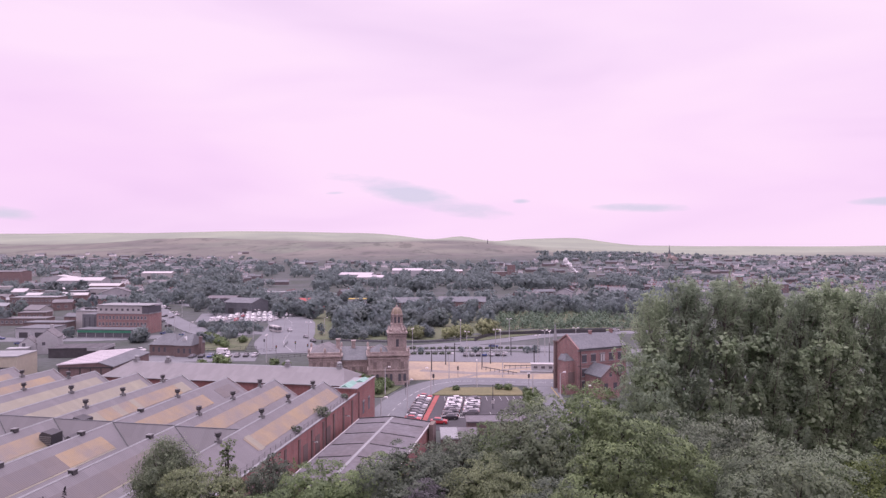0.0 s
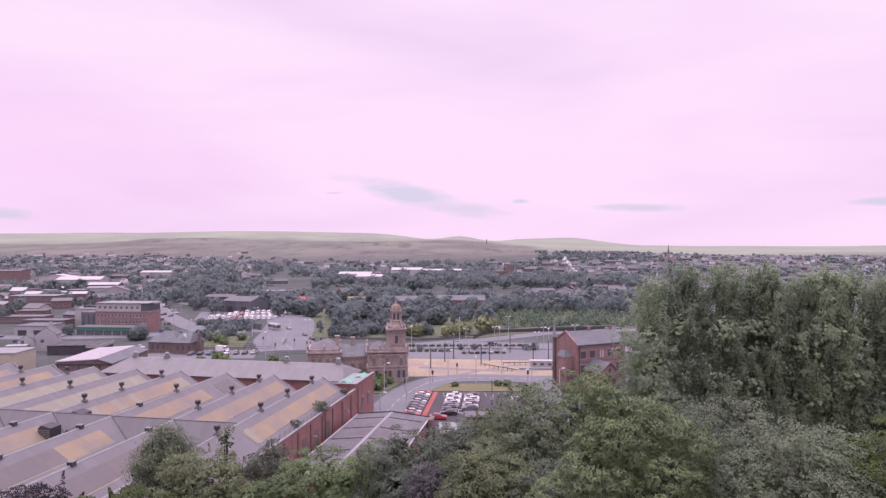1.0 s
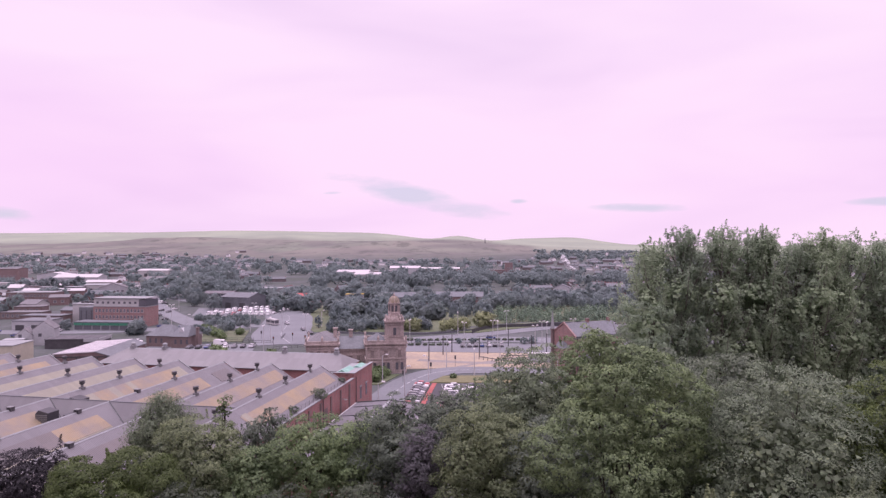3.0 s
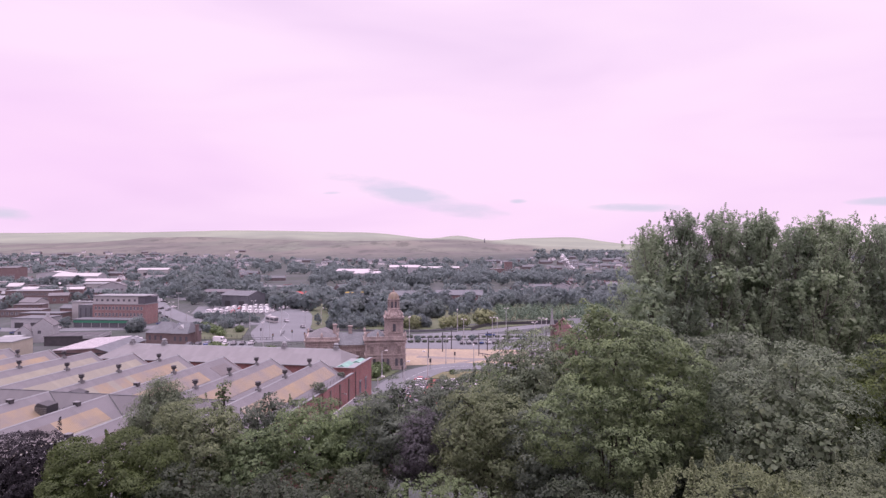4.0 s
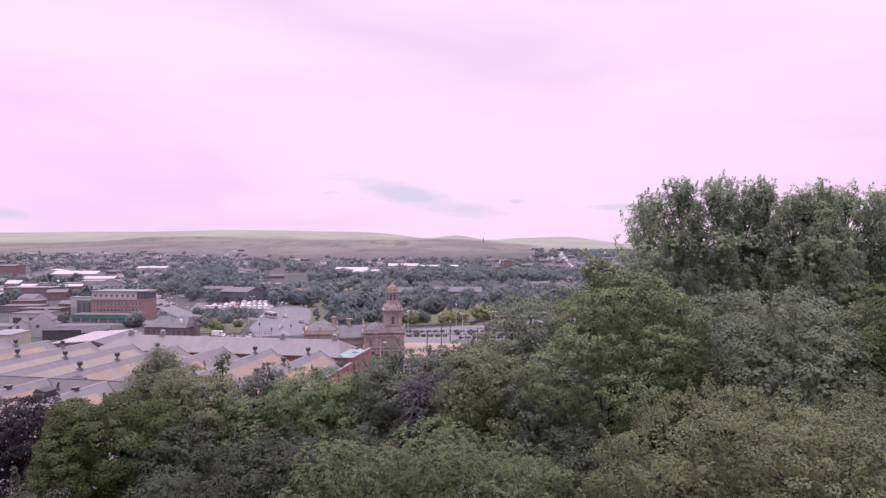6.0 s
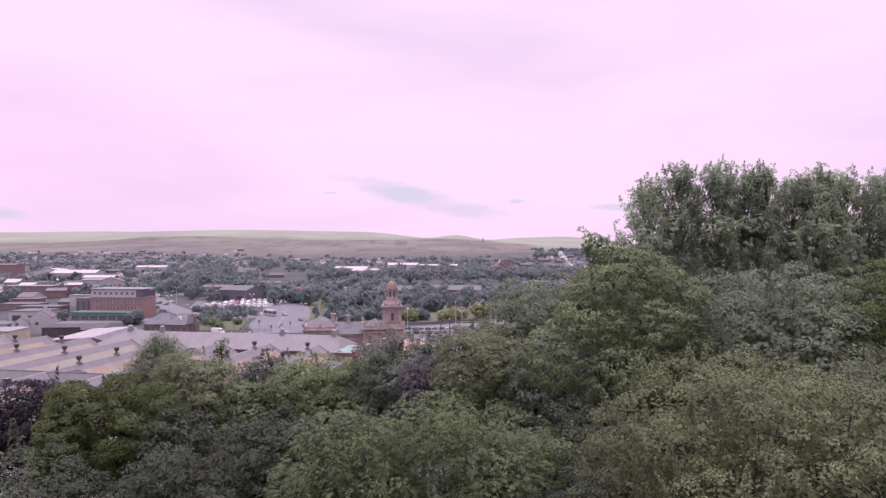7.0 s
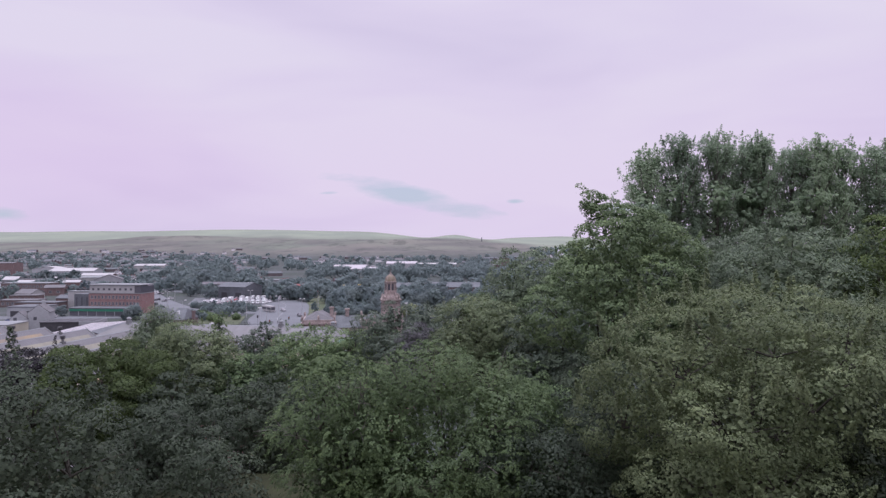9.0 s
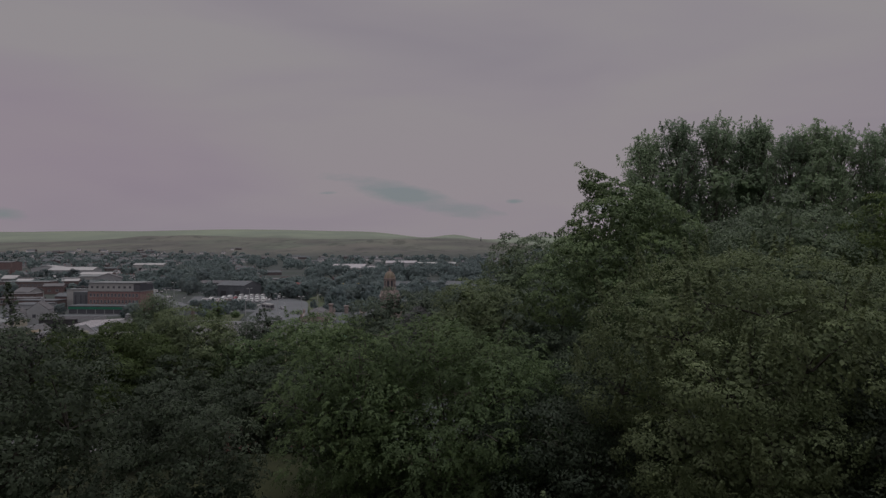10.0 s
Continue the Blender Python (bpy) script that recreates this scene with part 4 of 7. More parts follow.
        for j, yy in enumerate((-17.5, -30.2, -41.4, -56.5, -71.8, -86.0)):
            yy += 0.5 * math.sin(5 * k + 3 * j)
            if j == 2 and k in (4, 6) or j == 0 and k in (2, 4):
                continue
            if j >= 4 or j == 3 and k > 0 or j == 2 and k == 2:
                v = part("box_ventilator", box_body, VENT_METAL, root, "dark square roof ventilator", at=pose(xc, yy, peak - 0.12) @ Matrix.Scale(0.66, 4))
                part("lid", box_lid, GREY_METAL, v)
                for i in range(4):
                    part("slat", slat, DARK_METAL, v, at=pose(0, 0, 0.1 + 0.16 * i))
                continue
            v = part("ventilator", vb, GREY_METAL, root, "rusty metal roof ventilator", at=pose(xc, yy, peak) @ Matrix.Scale(0.95, 4))
            part("flue", vs, GREY_METAL, v)
            part("cowl", vh, VENT_METAL, v)
        # valley gutter between two sheds
        part("gutter", Build().box(xl - 0.14, xl + 0.14, near, far, eave - 0.05, eave + 0.1), SLATE, root)
    # dark louvred boxes by the cross roof
    for x, y, w, z in ((-38.0, -55.0, 2.4, 10.4), (-34.3, -54.0, 1.9, 9.6), (-39.6, -46.0, 2.6, 10.4)):
        lv = part("louvre_box", Build().prism([(x - w / 2, z - 0.8), (x + w / 2, z - 0.8), (x + w / 2, z + 1.7), (x - w / 2 + 0.6, z + 2.1), (x - w / 2, z + 1.5)], y, y + 2.4), DARK_METAL, root, "black louvred roof box")
        for j in range(5):
            part("louvre", Build().box(x - w / 2 + 0.1, x + w / 2 - 0.1, y - 0.08, y - 0.01, z + 0.0 + 0.3 * j, z + 0.18 + 0.3 * j), GREY_METAL, lv)
    for y in (-14, -33, -46):
        lamp = part("wall_lamp", Build().box(0, 0.9, y - 0.06, y + 0.06, 6.4, 6.5), GREY_METAL, root, "bracket lamp on the brick wall")
        part("lamp_head", Build().box(0.6, 1.2, y - 0.15, y + 0.15, 6.25, 6.42), WHITE_METAL, lamp)
    for y in (-26, -52):
        part("downpipe", Build().tube([(0.25, y, 0, 0.08), (0.25, y, 9, 0.08)], 8), DARK_METAL, root)
    return root


def wall_weeds():
    """Self-sown bushes on the gutter of the works."""
    for i, (y, w) in enumerate(((-26.0, 2.6), (-38.2, 1.4), (-11.8, 1.2))):
        rng = np.random.default_rng(60 + i)
        root = thing("self_sown_bush", WORKS @ pose(-0.8, y, 9.6), "green bush growing out of the roof gutter", "bush", "gutter bushes")
        pts, nor, _ = fill_lobes(rng, [(0.4 * w * math.cos(2.4 * j), 0.4 * w * math.sin(2.4 * j), 0.35 + 0.13 * w * (j % 3), w * 0.3, w * 0.3, w * 0.3) for j in range(6)], 0.8, 0.02, 0.25, 20, 0.3)
        part("crown", leaf_mesh("crown", rng, pts, nor, 0.26, 0.6, 0.3, LEAF_DARK), LEAF_DARK, root)
        part("stem", Build().tube([(0, 0, -0.4, 0.06), (0, 0, 0.6, 0.03)], 6), BARK, root)


def make_hall():
    root = thing("factory_hall", WORKS, "long brick hall with a hipped grey metal roof", "hall")
    x0, x1, y0, y1, e, r = -73.0, -5.4, 1.4, 16.4, 9.4, 12.3
    part("wall", Build().box(x0 + 0.3, x1 - 0.3, y0 + 0.3, y1 - 0.3, 0, e), BRICK, root)
    ym = (y0 + y1) / 2
    b = Build()
    b.add([(x0, y0, e), (x1, y0, e), (x1, y1, e), (x0, y1, e), (x0 + 4, ym, r), (x1 - 2.8, ym, r)], [(0, 1, 5, 4), (2, 3, 4, 5), (1, 2, 5), (3, 0, 4), (3, 2, 1, 0)])
    part("roof", b, ROOF_GREY_X, root)
    part("ridge_cap", Build().prism([(ym - 0.3, r - 0.1), (ym + 0.3, r - 0.1), (ym, r + 0.12)], -(x1 - 2.8), -(x0 + 4), m=Matrix.Rotation(math.pi / 2, 4, "Z")), CONCRETE, root)
    part("gutter", Build().box(x0, x1, y0 - 0.2, y0 + 0.02, e - 0.12, e + 0.06), CONCRETE, root, "pale eaves gutter")
    wm = Build().box(-1.1, 1.1, -0.06, 0.02, 0, 1.5).mesh("window", GLASS)
    fm = Build().box(-1.15, 1.15, -0.1, 0.0, 0.7, 0.78).box(-0.04, 0.04, -0.1, 0.0, 0, 1.5).mesh("glazing_bar", WHITE_METAL)
    for i in range(6):
        w = part("window", wm, GLASS, root, at=pose(x1 - 6.0 - bay_pitch(i), y0 + 0.3, e - 2.3))
        part("glazing_bar", fm, WHITE_METAL, w)
    for x in (-67.5, -58.0, -23.5, -9.3):
        v = part("ventilator", Build().box(x - 0.6, x + 0.6, ym - 0.6, ym + 0.6, r - 0.2, r + 0.5), CONCRETE, root, "pale metal ridge ventilator")
        part("cowl", Build().tube([(x, ym, r + 0.5, 0.75), (x, ym, r + 0.75, 0.8), (x, ym, r + 0.8, 0.5), (x, ym, r + 1.15, 0.5), (x, ym, r + 1.2, 0.72), (x, ym, r + 1.45, 0.6), (x, ym, r + 1.65, 0.25)], 10), CONCRETE, v)
    # flat-topped end block with green copper roof light
    t = 10.0
    part("end_block", Build().box(x1 + 0.02, 0, -5.6, 9.2, 0, t), BRICK, root, "red-brick end block with a pale parapet")
    part("parapet", Build().box(x1 - 0.1, 0.12, -5.7, -5.2, t, t + 0.4).box(-0.38, 0.12, -5.2, 9.2, t, t + 0.4), BRICK, root)
    part("coping", Build().box(x1 - 0.2, 0.22, -5.8, -5.1, t + 0.4, t + 0.52).box(-0.48, 0.22, -5.1, 9.3, t + 0.4, t + 0.52), CONCRETE, root)
    part("felt_roof", Build().box(x1 + 0.1, -0.4, -5.1, 9.1, t + 0.004, t + 0.05), CONCRETE, root, "pale flat roof")
    part("copper_roof", Build().prism([(x1 + 0.3, t + 0.05), (-2.4, t + 0.05), (x1 + 1.8, t + 0.75)], -3.6, 2.4), COPPER, root, "green copper roof light")
    part("copper_roof", Build().prism([(-3.4, t + 0.05), (-1.0, t + 0.05), (-2.2, t + 0.5)], 3.4, 8.0), COPPER, root, "green copper roof light")
    for i in range(2):
        w = part("window", Build().box(0.01, 0.05, -1 + 4.5 * i, 0.3 + 4.5 * i, 3.4, 6.2), GLASS, root)
        part("lintel", Build().box(0.01, 0.12, -1.2 + 4.5 * i, 0.5 + 4.5 * i, 6.2, 6.6), CONCRETE, w)
    part("downpipe", Build().tube([(0.2, -4.4, 0, 0.09), (0.2, -4.4, 9.4, 0.09)], 8), DARK_METAL, root)
    return root


def bay_pitch(i):
    return 12.05 * i + 2.0


def make_alley_shed():
    root = thing("low_shed", WORKS, "low felt-roofed shed beside the works wall", "shed")
    x0, x1, y0, y1, e, r = 2.2, 18.6, -52.0, -10.6, 4.7, 5.7
    part("wall", Build().box(x0 + 0.2, x1 - 0.2, y0 + 0.2, y1 - 0.2, -0.5, e - 0.05), BRICK, root)
    xm = x0 + 7.8
    part("roof", Build().prism([(x0, e), (x1, e), (x1, e + 0.2), (xm, r), (x0, e + 0.2)], y0, y1), FELT, root)
    part("verge", Build().prism([(x0, e - 0.3), (x1, e - 0.3), (x1, e + 0.4), (xm, r + 0.22), (x0, e + 0.4)], y1, y1 + 0.2), DARK_METAL, root)
    part("ridge_strip", Build().box(xm - 0.3, xm + 0.3, y0, y1, r - 0.1, r + 0.04), CONCRETE, root, "pale ridge flashing")
    part("gutter", Build().box(x0 - 0.15, x0 + 0.1, y0, y1, e, e + 0.24), WHITE_METAL, root)
    part("gutter", Build().box(x1 - 0.1, x1 + 0.15, y0, y1, e, e + 0.24), WHITE_METAL, root)
    part("boiler_wall", Build().box(x1 + 0.16, x1 + 1.1, y1 - 3, y1 + 0.3, 0, e + 0.5), BRICK_DARK, root)
    for i in range(4):
        y = y1 - 4.5 - 7.5 * i
        for xa, xb, za, zb in ((x0 + 0.8, xm - 0.6, e + 0.32, r - 0.04), (xm + 0.6, x1 - 0.8, r - 0.04, e + 0.3)):
            part("roof_joint", Build().add([(xa, y, za), (xb, y, zb), (xb, y + 0.2, zb), (xa, y + 0.2, za), (xa, y, za + 0.1), (xb, y, zb + 0.1), (xb, y + 0.2, zb + 0.1), (xa, y + 0.2, za + 0.1)],
                                           [(4, 5, 6, 7), (0, 1, 5, 4), (1, 2, 6, 5), (2, 3, 7, 6), (3, 0, 4, 7)]), DARK_METAL, root)
    return root


# ---- the old station with its bell tower ----
def arch_window(w, h, depth=0.12, n=6):
    o = [(-w / 2, 0), (w / 2, 0)] + [(w / 2 * math.cos(math.pi * i / n), h - w / 2 + w / 2 * math.sin(math.pi * i / n)) for i in range(n + 1)]
    return Build().prism(o, -depth, 0.05)


STONE_BLIND = surface("soot_dark_stone", (0.225, 0.185, 0.172), 0.9, 0.3, 2.5, 0.35)


def make_station():
    root = thing("station_building", pose(-17.9, 205, 0, 0, 0, 8), "ornate sooty sandstone station with a domed bell tower", "station")
    # main block under the tower
    body = part("main_block", Build().box(-6.3, 6.3, -5, 7, 0, 9.2), SANDSTONE, root)
    for z, p in ((0, 0.3), (4.5, 0.3), (8.2, 0.35), (9.2, 0.6)):
        part("string_course", Build().box(-6.3 - p, 6.3 + p, -5 - p, 7 + p, z, z + (0.45 if z else 1.0)), SANDSTONE, body)
    win, win2 = arch_window(0.8, 2.3).mesh("window", GLASS), arch_window(1.2, 2.6).mesh("window", STONE_BLIND)
    surround = Build().box(-0.85, -0.55, -0.2, 0, -0.1, 2.3).box(0.55, 0.85, -0.2, 0, -0.1, 2.3).box(-0.9, 0.9, -0.25, 0, 2.3, 2.75).mesh("surround", SANDSTONE)
    hood = Build().prism([(-1.1, 2.75), (1.1, 2.75), (0, 3.4)], -0.35, 0.0).mesh("hood", SANDSTONE)
    # dark paired windows below, blind stone ones under hoods above
    for x, y, a in ((-4.3, -5, 0), (0.0, -5, 0), (4.3, -5, 0), (6.3, -2.2, 90), (6.3, 1.6, 90), (6.3, 5.2, 90)):
        for s in (-0.8, 0.8):
            w = part("window", win, GLASS, body, at=pose(x, y, 1.2, 0, 0, a) @ pose(s, 0, 0))
            part("surround", surround, SANDSTONE, w)
        w = part("window", win2, STONE_BLIND, body, "blind stone-filled window", at=pose(x, y, 5.0, 0, 0, a))
        part("surround", surround, SANDSTONE, w)
        part("hood", hood, SANDSTONE, w)
    for x in (-6.0, -2.3, 2.1, 6.0):
        part("pilaster", Build().box(x - 0.3, x + 0.3, -5.25, -4.9, 0, 8.2), SANDSTONE, body)
    part("parapet", Build().box(-6.6, 6.6, -5.3, -4.8, 9.6, 10.5).box(-6.6, 6.6, 6.8, 7.3, 9.6, 10.5).box(-6.6, -6.1, -5, 7, 9.6, 10.5), SANDSTONE, body)
    urn = Build().tube([(0, 0, 0, 0.35), (0, 0, 0.5, 0.3), (0, 0, 0.8, 0.42), (0, 0, 1.3, 0.3), (0, 0, 1.7, 0.05)], 8).mesh("finial", SANDSTONE)
    for x, y in ((-6.3, -5), (-2.4, -5), (-6.3, 7), (6.3, -5), (6.3, 7)):
        part("finial", urn, SANDSTONE, body, at=pose(x, y, 10.4))
    part("roof", Build().add([(-6, -4.5, 9.6), (1, -4.5, 9.6), (1, 6.5, 9.6), (-6, 6.5, 9.6), (-2.5, 1, 12.2)], [(0, 1, 4), (1, 2, 4), (2, 3, 4), (3, 0, 4)]), SLATE, body)
    # tower
    tc, tw, tz = (2.8, -1.8), 2.7, 16.2
    tower = part("tower", Build().box(tc[0] - tw, tc[0] + tw, tc[1] - tw, tc[1] + tw, 9.2, tz), SANDSTONE, root)
    for z, p, h in ((10.4, 0.3, 0.5), (11.4, 0.15, 0.25), (15.3, 0.3, 0.4), (tz - 0.1, 0.55, 0.45)):
        part("string_course", Build().box(tc[0] - tw - p, tc[0] + tw + p, tc[1] - tw - p, tc[1] + tw + p, z, z + h), SANDSTONE, tower)
    for sx in (-1, 1):
        for sy in (-1, 1):
            x, y = tc[0] + sx * (tw - 0.25), tc[1] + sy * (tw - 0.25)
            part("pilaster", Build().box(x - 0.45, x + 0.45, y - 0.45, y + 0.45, 10.9, 15.3), SANDSTONE, tower)
            part("scroll", Build().prism([(0, 0), (1.5, 0), (1.45, 0.7), (0.95, 1.1), (0.75, 1.9), (0.3, 2.4), (0, 2.5)], -0.32, 0.32), SANDSTONE, tower, at=pose(tc[0], tc[1], tz + 0.3, 0, 0, math.degrees(math.atan2(sy, sx))) @ pose(1.45, 0, 0))
            part("finial", urn, SANDSTONE, tower, at=pose(x, y, tz + 0.35))
    tall = arch_window(0.9, 2.6).mesh("window", GLASS)
    pediment = Build().prism([(-1.3, 0), (1.3, 0), (0, 0.9)], -0.35, 0.05).mesh("pediment", SANDSTONE)
    for a in range(4):
        c = Vector((math.sin(a * math.pi / 2) * tw, -math.cos(a * math.pi / 2) * tw, 0))
        w = part("window", tall, GLASS, tower, at=pose(tc[0] + c.x, tc[1] + c.y, 12.0, 0, 0, 90 * a))
        part("surround", surround, SANDSTONE, w, at=pose(0, 0, 0.1))
        part("pediment", pediment, SANDSTONE, tower, at=pose(tc[0] + c.x, tc[1] + c.y, tz + 0.35, 0, 0, 90 * a))
    lz = tz + 0.35
    drum = part("lantern", Build().tube([(*tc, lz, 2.55), (*tc, lz + 0.6, 2.4), (*tc, lz + 1.4, 2.05), (*tc, lz + 2.25, 1.95), (*tc, lz + 2.3, 2.1), (*tc, lz + 2.55, 2.1), (*tc, lz + 2.6, 1.5), (*tc, lz + 5.2, 1.45), (*tc, lz + 5.25, 1.9), (*tc, lz + 5.6, 1.95), (*tc, lz + 5.65, 1.7)], 8), SANDSTONE, root, "eight-sided stone lantern")
    lw = arch_window(0.66, 1.9).mesh("window", GLASS)
    for a in range(8):
        g = radians(45 * a + 22.5)
        part("window", lw, GLASS, drum, at=pose(tc[0] + 1.40 * math.sin(g), tc[1] - 1.40 * math.cos(g), lz + 2.85, 0, 0, 45 * a + 22.5))
        g2 = radians(45 * a)
        cx, cy = tc[0] + 1.72 * math.sin(g2), tc[1] - 1.72 * math.cos(g2)
        part("column", Build().tube([(cx, cy, lz + 2.55, 0.24), (cx, cy, lz + 2.75, 0.18), (cx, cy, lz + 5.0, 0.16), (cx, cy, lz + 5.25, 0.24)], 8), SANDSTONE, drum)
    dz = lz + 5.6
    dome = part("dome", Build().tube([(*tc, dz + 2.2 * math.sin(a), 1.68 * math.cos(a) + 0.02) for a in (0, 0.25, 0.5, 0.75, 1.0, 1.25, 1.5)], 16), surface("dome_stone", (0.27, 0.22, 0.16), 0.8, 0.3, 2.0, 0.4, tint=(0.14, 0.13, 0.10)), root, "ribbed brownish dome")
    part("finial", Build().tube([(*tc, dz + 2.1, 0.3), (*tc, dz + 2.5, 0.34), (*tc, dz + 2.9, 0.1), (*tc, dz + 3.9, 0.03)], 8), SANDSTONE, dome)
    for a in range(8):
        rb = Build()
        g = radians(45 * a)
        for k in range(5):
            e0, e1 = 0.28 * k, 0.28 * (k + 1)
            q = [(tc[0] + 1.72 * math.cos(e) * math.sin(g), tc[1] - 1.72 * math.cos(e) * math.cos(g), dz + 2.24 * math.sin(e)) for e in (e0, e1)]
            limb(rb, q[0], q[1], 0.09, 0.08, (0, 0, 0), 5, 1)
        part("rib", rb, SANDSTONE, dome)
    # link range and end pavilion
    link = part("link_range", Build().box(-15.5, -6.2, 1, 11, 0, 7.2), SANDSTONE, root)
    part("roof", Build().prism([(0.5, 7.2), (11.5, 7.2), (6, 10.6)], 6.2, 16, m=Matrix.Rotation(math.pi / 2, 4, "Z")), SLATE, link)
    part("string_course", Build().box(-15.4, -6.3, 0.7, 1.0, 6.6, 7.1), SANDSTONE, link)
    for x in (-13.5, -11, -8.5):
        w = part("window", win2, GLASS, link, at=pose(x, 1, 2.6))
        part("surround", surround, SANDSTONE, w)
    part("chimney", Build().box(-11.6, -10.4, 5.4, 6.6, 9.8, 12.4).box(-11.8, -10.2, 5.2, 6.8, 12.4, 12.8), SANDSTONE, link)
    pav = part("pavilion", Build().box(-25, -15, -1, 11, 0, 8.6), SANDSTONE, root)
    for z, p, h in ((0, 0.25, 0.8), (3.9, 0.2, 0.35), (7.6, 0.25, 0.4), (8.6, 0.55, 0.5), (9.1, 0.1, 0.9)):
        part("string_course", Build().box(-25 - p, -15 + p, -1 - p, 11 + p, z, z + h), SANDSTONE, pav)
    for x in (-23.3, -21.1, -18.9, -16.7):
        w = part("window", win2, GLASS, pav, at=pose(x, -1, 4.6))
        part("surround", surround, SANDSTONE, w)
        part("pilaster", Build().box(x - 1.25, x - 0.95, -1.2, -0.98, 0.8, 7.6), SANDSTONE, pav)
    part("roof", Build().add([(-24.8, -0.8, 9.9), (-15.2, -0.8, 9.9), (-15.2, 10.8, 9.9), (-24.8, 10.8, 9.9), (-21, 3, 12.4), (-19, 7, 12.4)], [(0, 1, 4), (1, 2, 5, 4), (2, 3, 5), (3, 0, 4, 5)]), SLATE_BROWN, pav)
    for x, y in ((-25, -1), (-15, -1), (-15, 11), (-20, -1), (-25, 11)):
        part("finial", urn, SANDSTONE, pav, at=pose(x, y, 9.9))
    part("chimney", Build().box(-16.6, -15.4, 4, 5, 9, 13.2).box(-16.8, -15.2, 3.8, 5.2, 13.2, 13.6), SANDSTONE, pav)
    return root


# ---- the red-brick mill beyond the car park ----
def sash(w, h):
    return Build().box(-w / 2, w / 2, -0.04, 0.02, 0, h)


def make_mill():
    root = thing("brick_mill", pose(39.6, 186, 0, 0, 0, 26), "red-brick mill with slate roof, stair tower and low wing", "mill")
    e, r, ln, d = 13.4, 16.6, 18.4, 11.0
    turn = Matrix.Rotation(-math.pi / 2, 4, "Z")
    # the long range: ridge along local x, its gable at the low end of x
    part("wall", Build().prism([(-d, 0), (0, 0), (0, e), (-d / 2, r), (-d, e)], 0, ln, m=turn), BRICK_MILL, root)
    part("roof", Build().prism([(-d - 0.3, e - 0.2), (-d / 2, r + 0.05), (0.3, e - 0.2), (0.3, e + 0.15), (-d / 2, r + 0.4), (-d - 0.3, e + 0.15)], 0.35, ln + 0.2, m=turn), SLATE, root)
    part("gable_coping", Build().prism([(-d - 0.4, e - 0.2), (-d / 2, r + 0.3), (0.4, e - 0.2), (0.4, e + 0.25), (-d / 2, r + 0.75), (-d - 0.4, e + 0.25)], -0.15, 0.35, m=turn), BRICK_MILL, root)
    part("band", Build().box(-0.1, ln, -0.1, 0.02, e - 0.6, e - 0.2), CONCRETE, root)
    part("band", Build().box(-0.05, ln, -0.06, 0.02, 8.3, 8.55), BRICK_DARK, root)
    part("eaves_gutter", Build().box(0.2, ln, -0.42, -0.3, e - 0.2, e - 0.02), DARK_METAL, root)
    wm, sm = sash(1.7, 2.1).mesh("window", GLASS), Build().box(-1.05, 1.05, -0.16, 0.02, -0.24, 0).mesh("sill", CONCRETE)
    lm = Build().box(-1.05, 1.05, -0.1, 0.02, 2.1, 2.4).mesh("lintel", CONCRETE)
    fm = Build().box(-0.85, -0.76, -0.07, -0.02, 0, 2.1).box(0.76, 0.85, -0.07, -0.02, 0, 2.1).box(-0.05, 0.05, -0.07, -0.02, 0, 2.1).box(-0.85, 0.85, -0.07, -0.02, 1.0, 1.1).box(-0.85, 0.85, -0.07, -0.02, 2.0, 2.1).mesh("frame", DARK_METAL)
    for z in (1.8, 5.4, 9.5):
        for i in range(5):
            w = part("window", wm, GLASS, root, at=pose(2.4 + 3.4 * i, 0, z))
            part("sill", sm, CONCRETE, w)
            part("lintel", lm, CONCRETE, w)
            part("frame", fm, DARK_METAL, w)
    for x in (8.75, 9.65):
        part("blind", Build().box(-0.34, 0.34, -0.03, 0, 0, 2.0), WHITE_METAL, root, "white window blind", at=pose(x, -0.1, 9.5))
    stair = part("stair_tower", Build().prism([(-3.2, 0), (1.2, 0), (1.2, 10.0), (-3.2, 10.0)], -3.4, 0.2, m=Matrix.Translation((0, 5.0, 0))), BRICK_MILL, root)
    part("roof", Build().add([(-3.4, 1.5, 10.0), (1.3, 1.5, 10.0), (1.3, 5.2, 10.0), (-3.4, 5.2, 10.0), (-2.2, 2.6, 11.4), (-0.2, 5.2, 11.6), (-2.2, 5.2, 11.6)], [(0, 1, 5, 4), (1, 2, 5), (4, 5, 6), (0, 4, 6, 3)]), SLATE, stair)
    part("bricked_window", Build().box(-2.2, 0.2, 1.5, 1.58, 3.4, 6.6), BRICK_DARK, stair)
    low = part("low_wing", Build().prism([(2.6, 0), (9.4, 0), (9.4, 6.4), (6.0, 9.0), (2.6, 6.4)], -7.4, 0), BRICK_MILL, root)
    part("roof", Build().prism([(2.2, 6.2), (6.0, 9.05), (9.8, 6.2), (9.8, 6.5), (6.0, 9.35), (2.2, 6.5)], -7.7, 0), SLATE, low)
    part("bargeboard", Build().prism([(2.2, 6.05), (6.0, 8.9), (9.8, 6.05), (9.8, 6.55), (6.0, 9.4), (2.2, 6.55)], -7.82, -7.7), BRICK_DARK, low)
    for x, z, k in ((4.3, 2.8, 0.8), (7.7, 2.8, 0.8), (6.0, 6.4, 0.5)):
        w = part("window", wm, GLASS, low, at=pose(x, -7.4, z) @ Matrix.Scale(k, 4))
        part("sill", sm, CONCRETE, w)
        part("frame", fm, DARK_METAL, w)
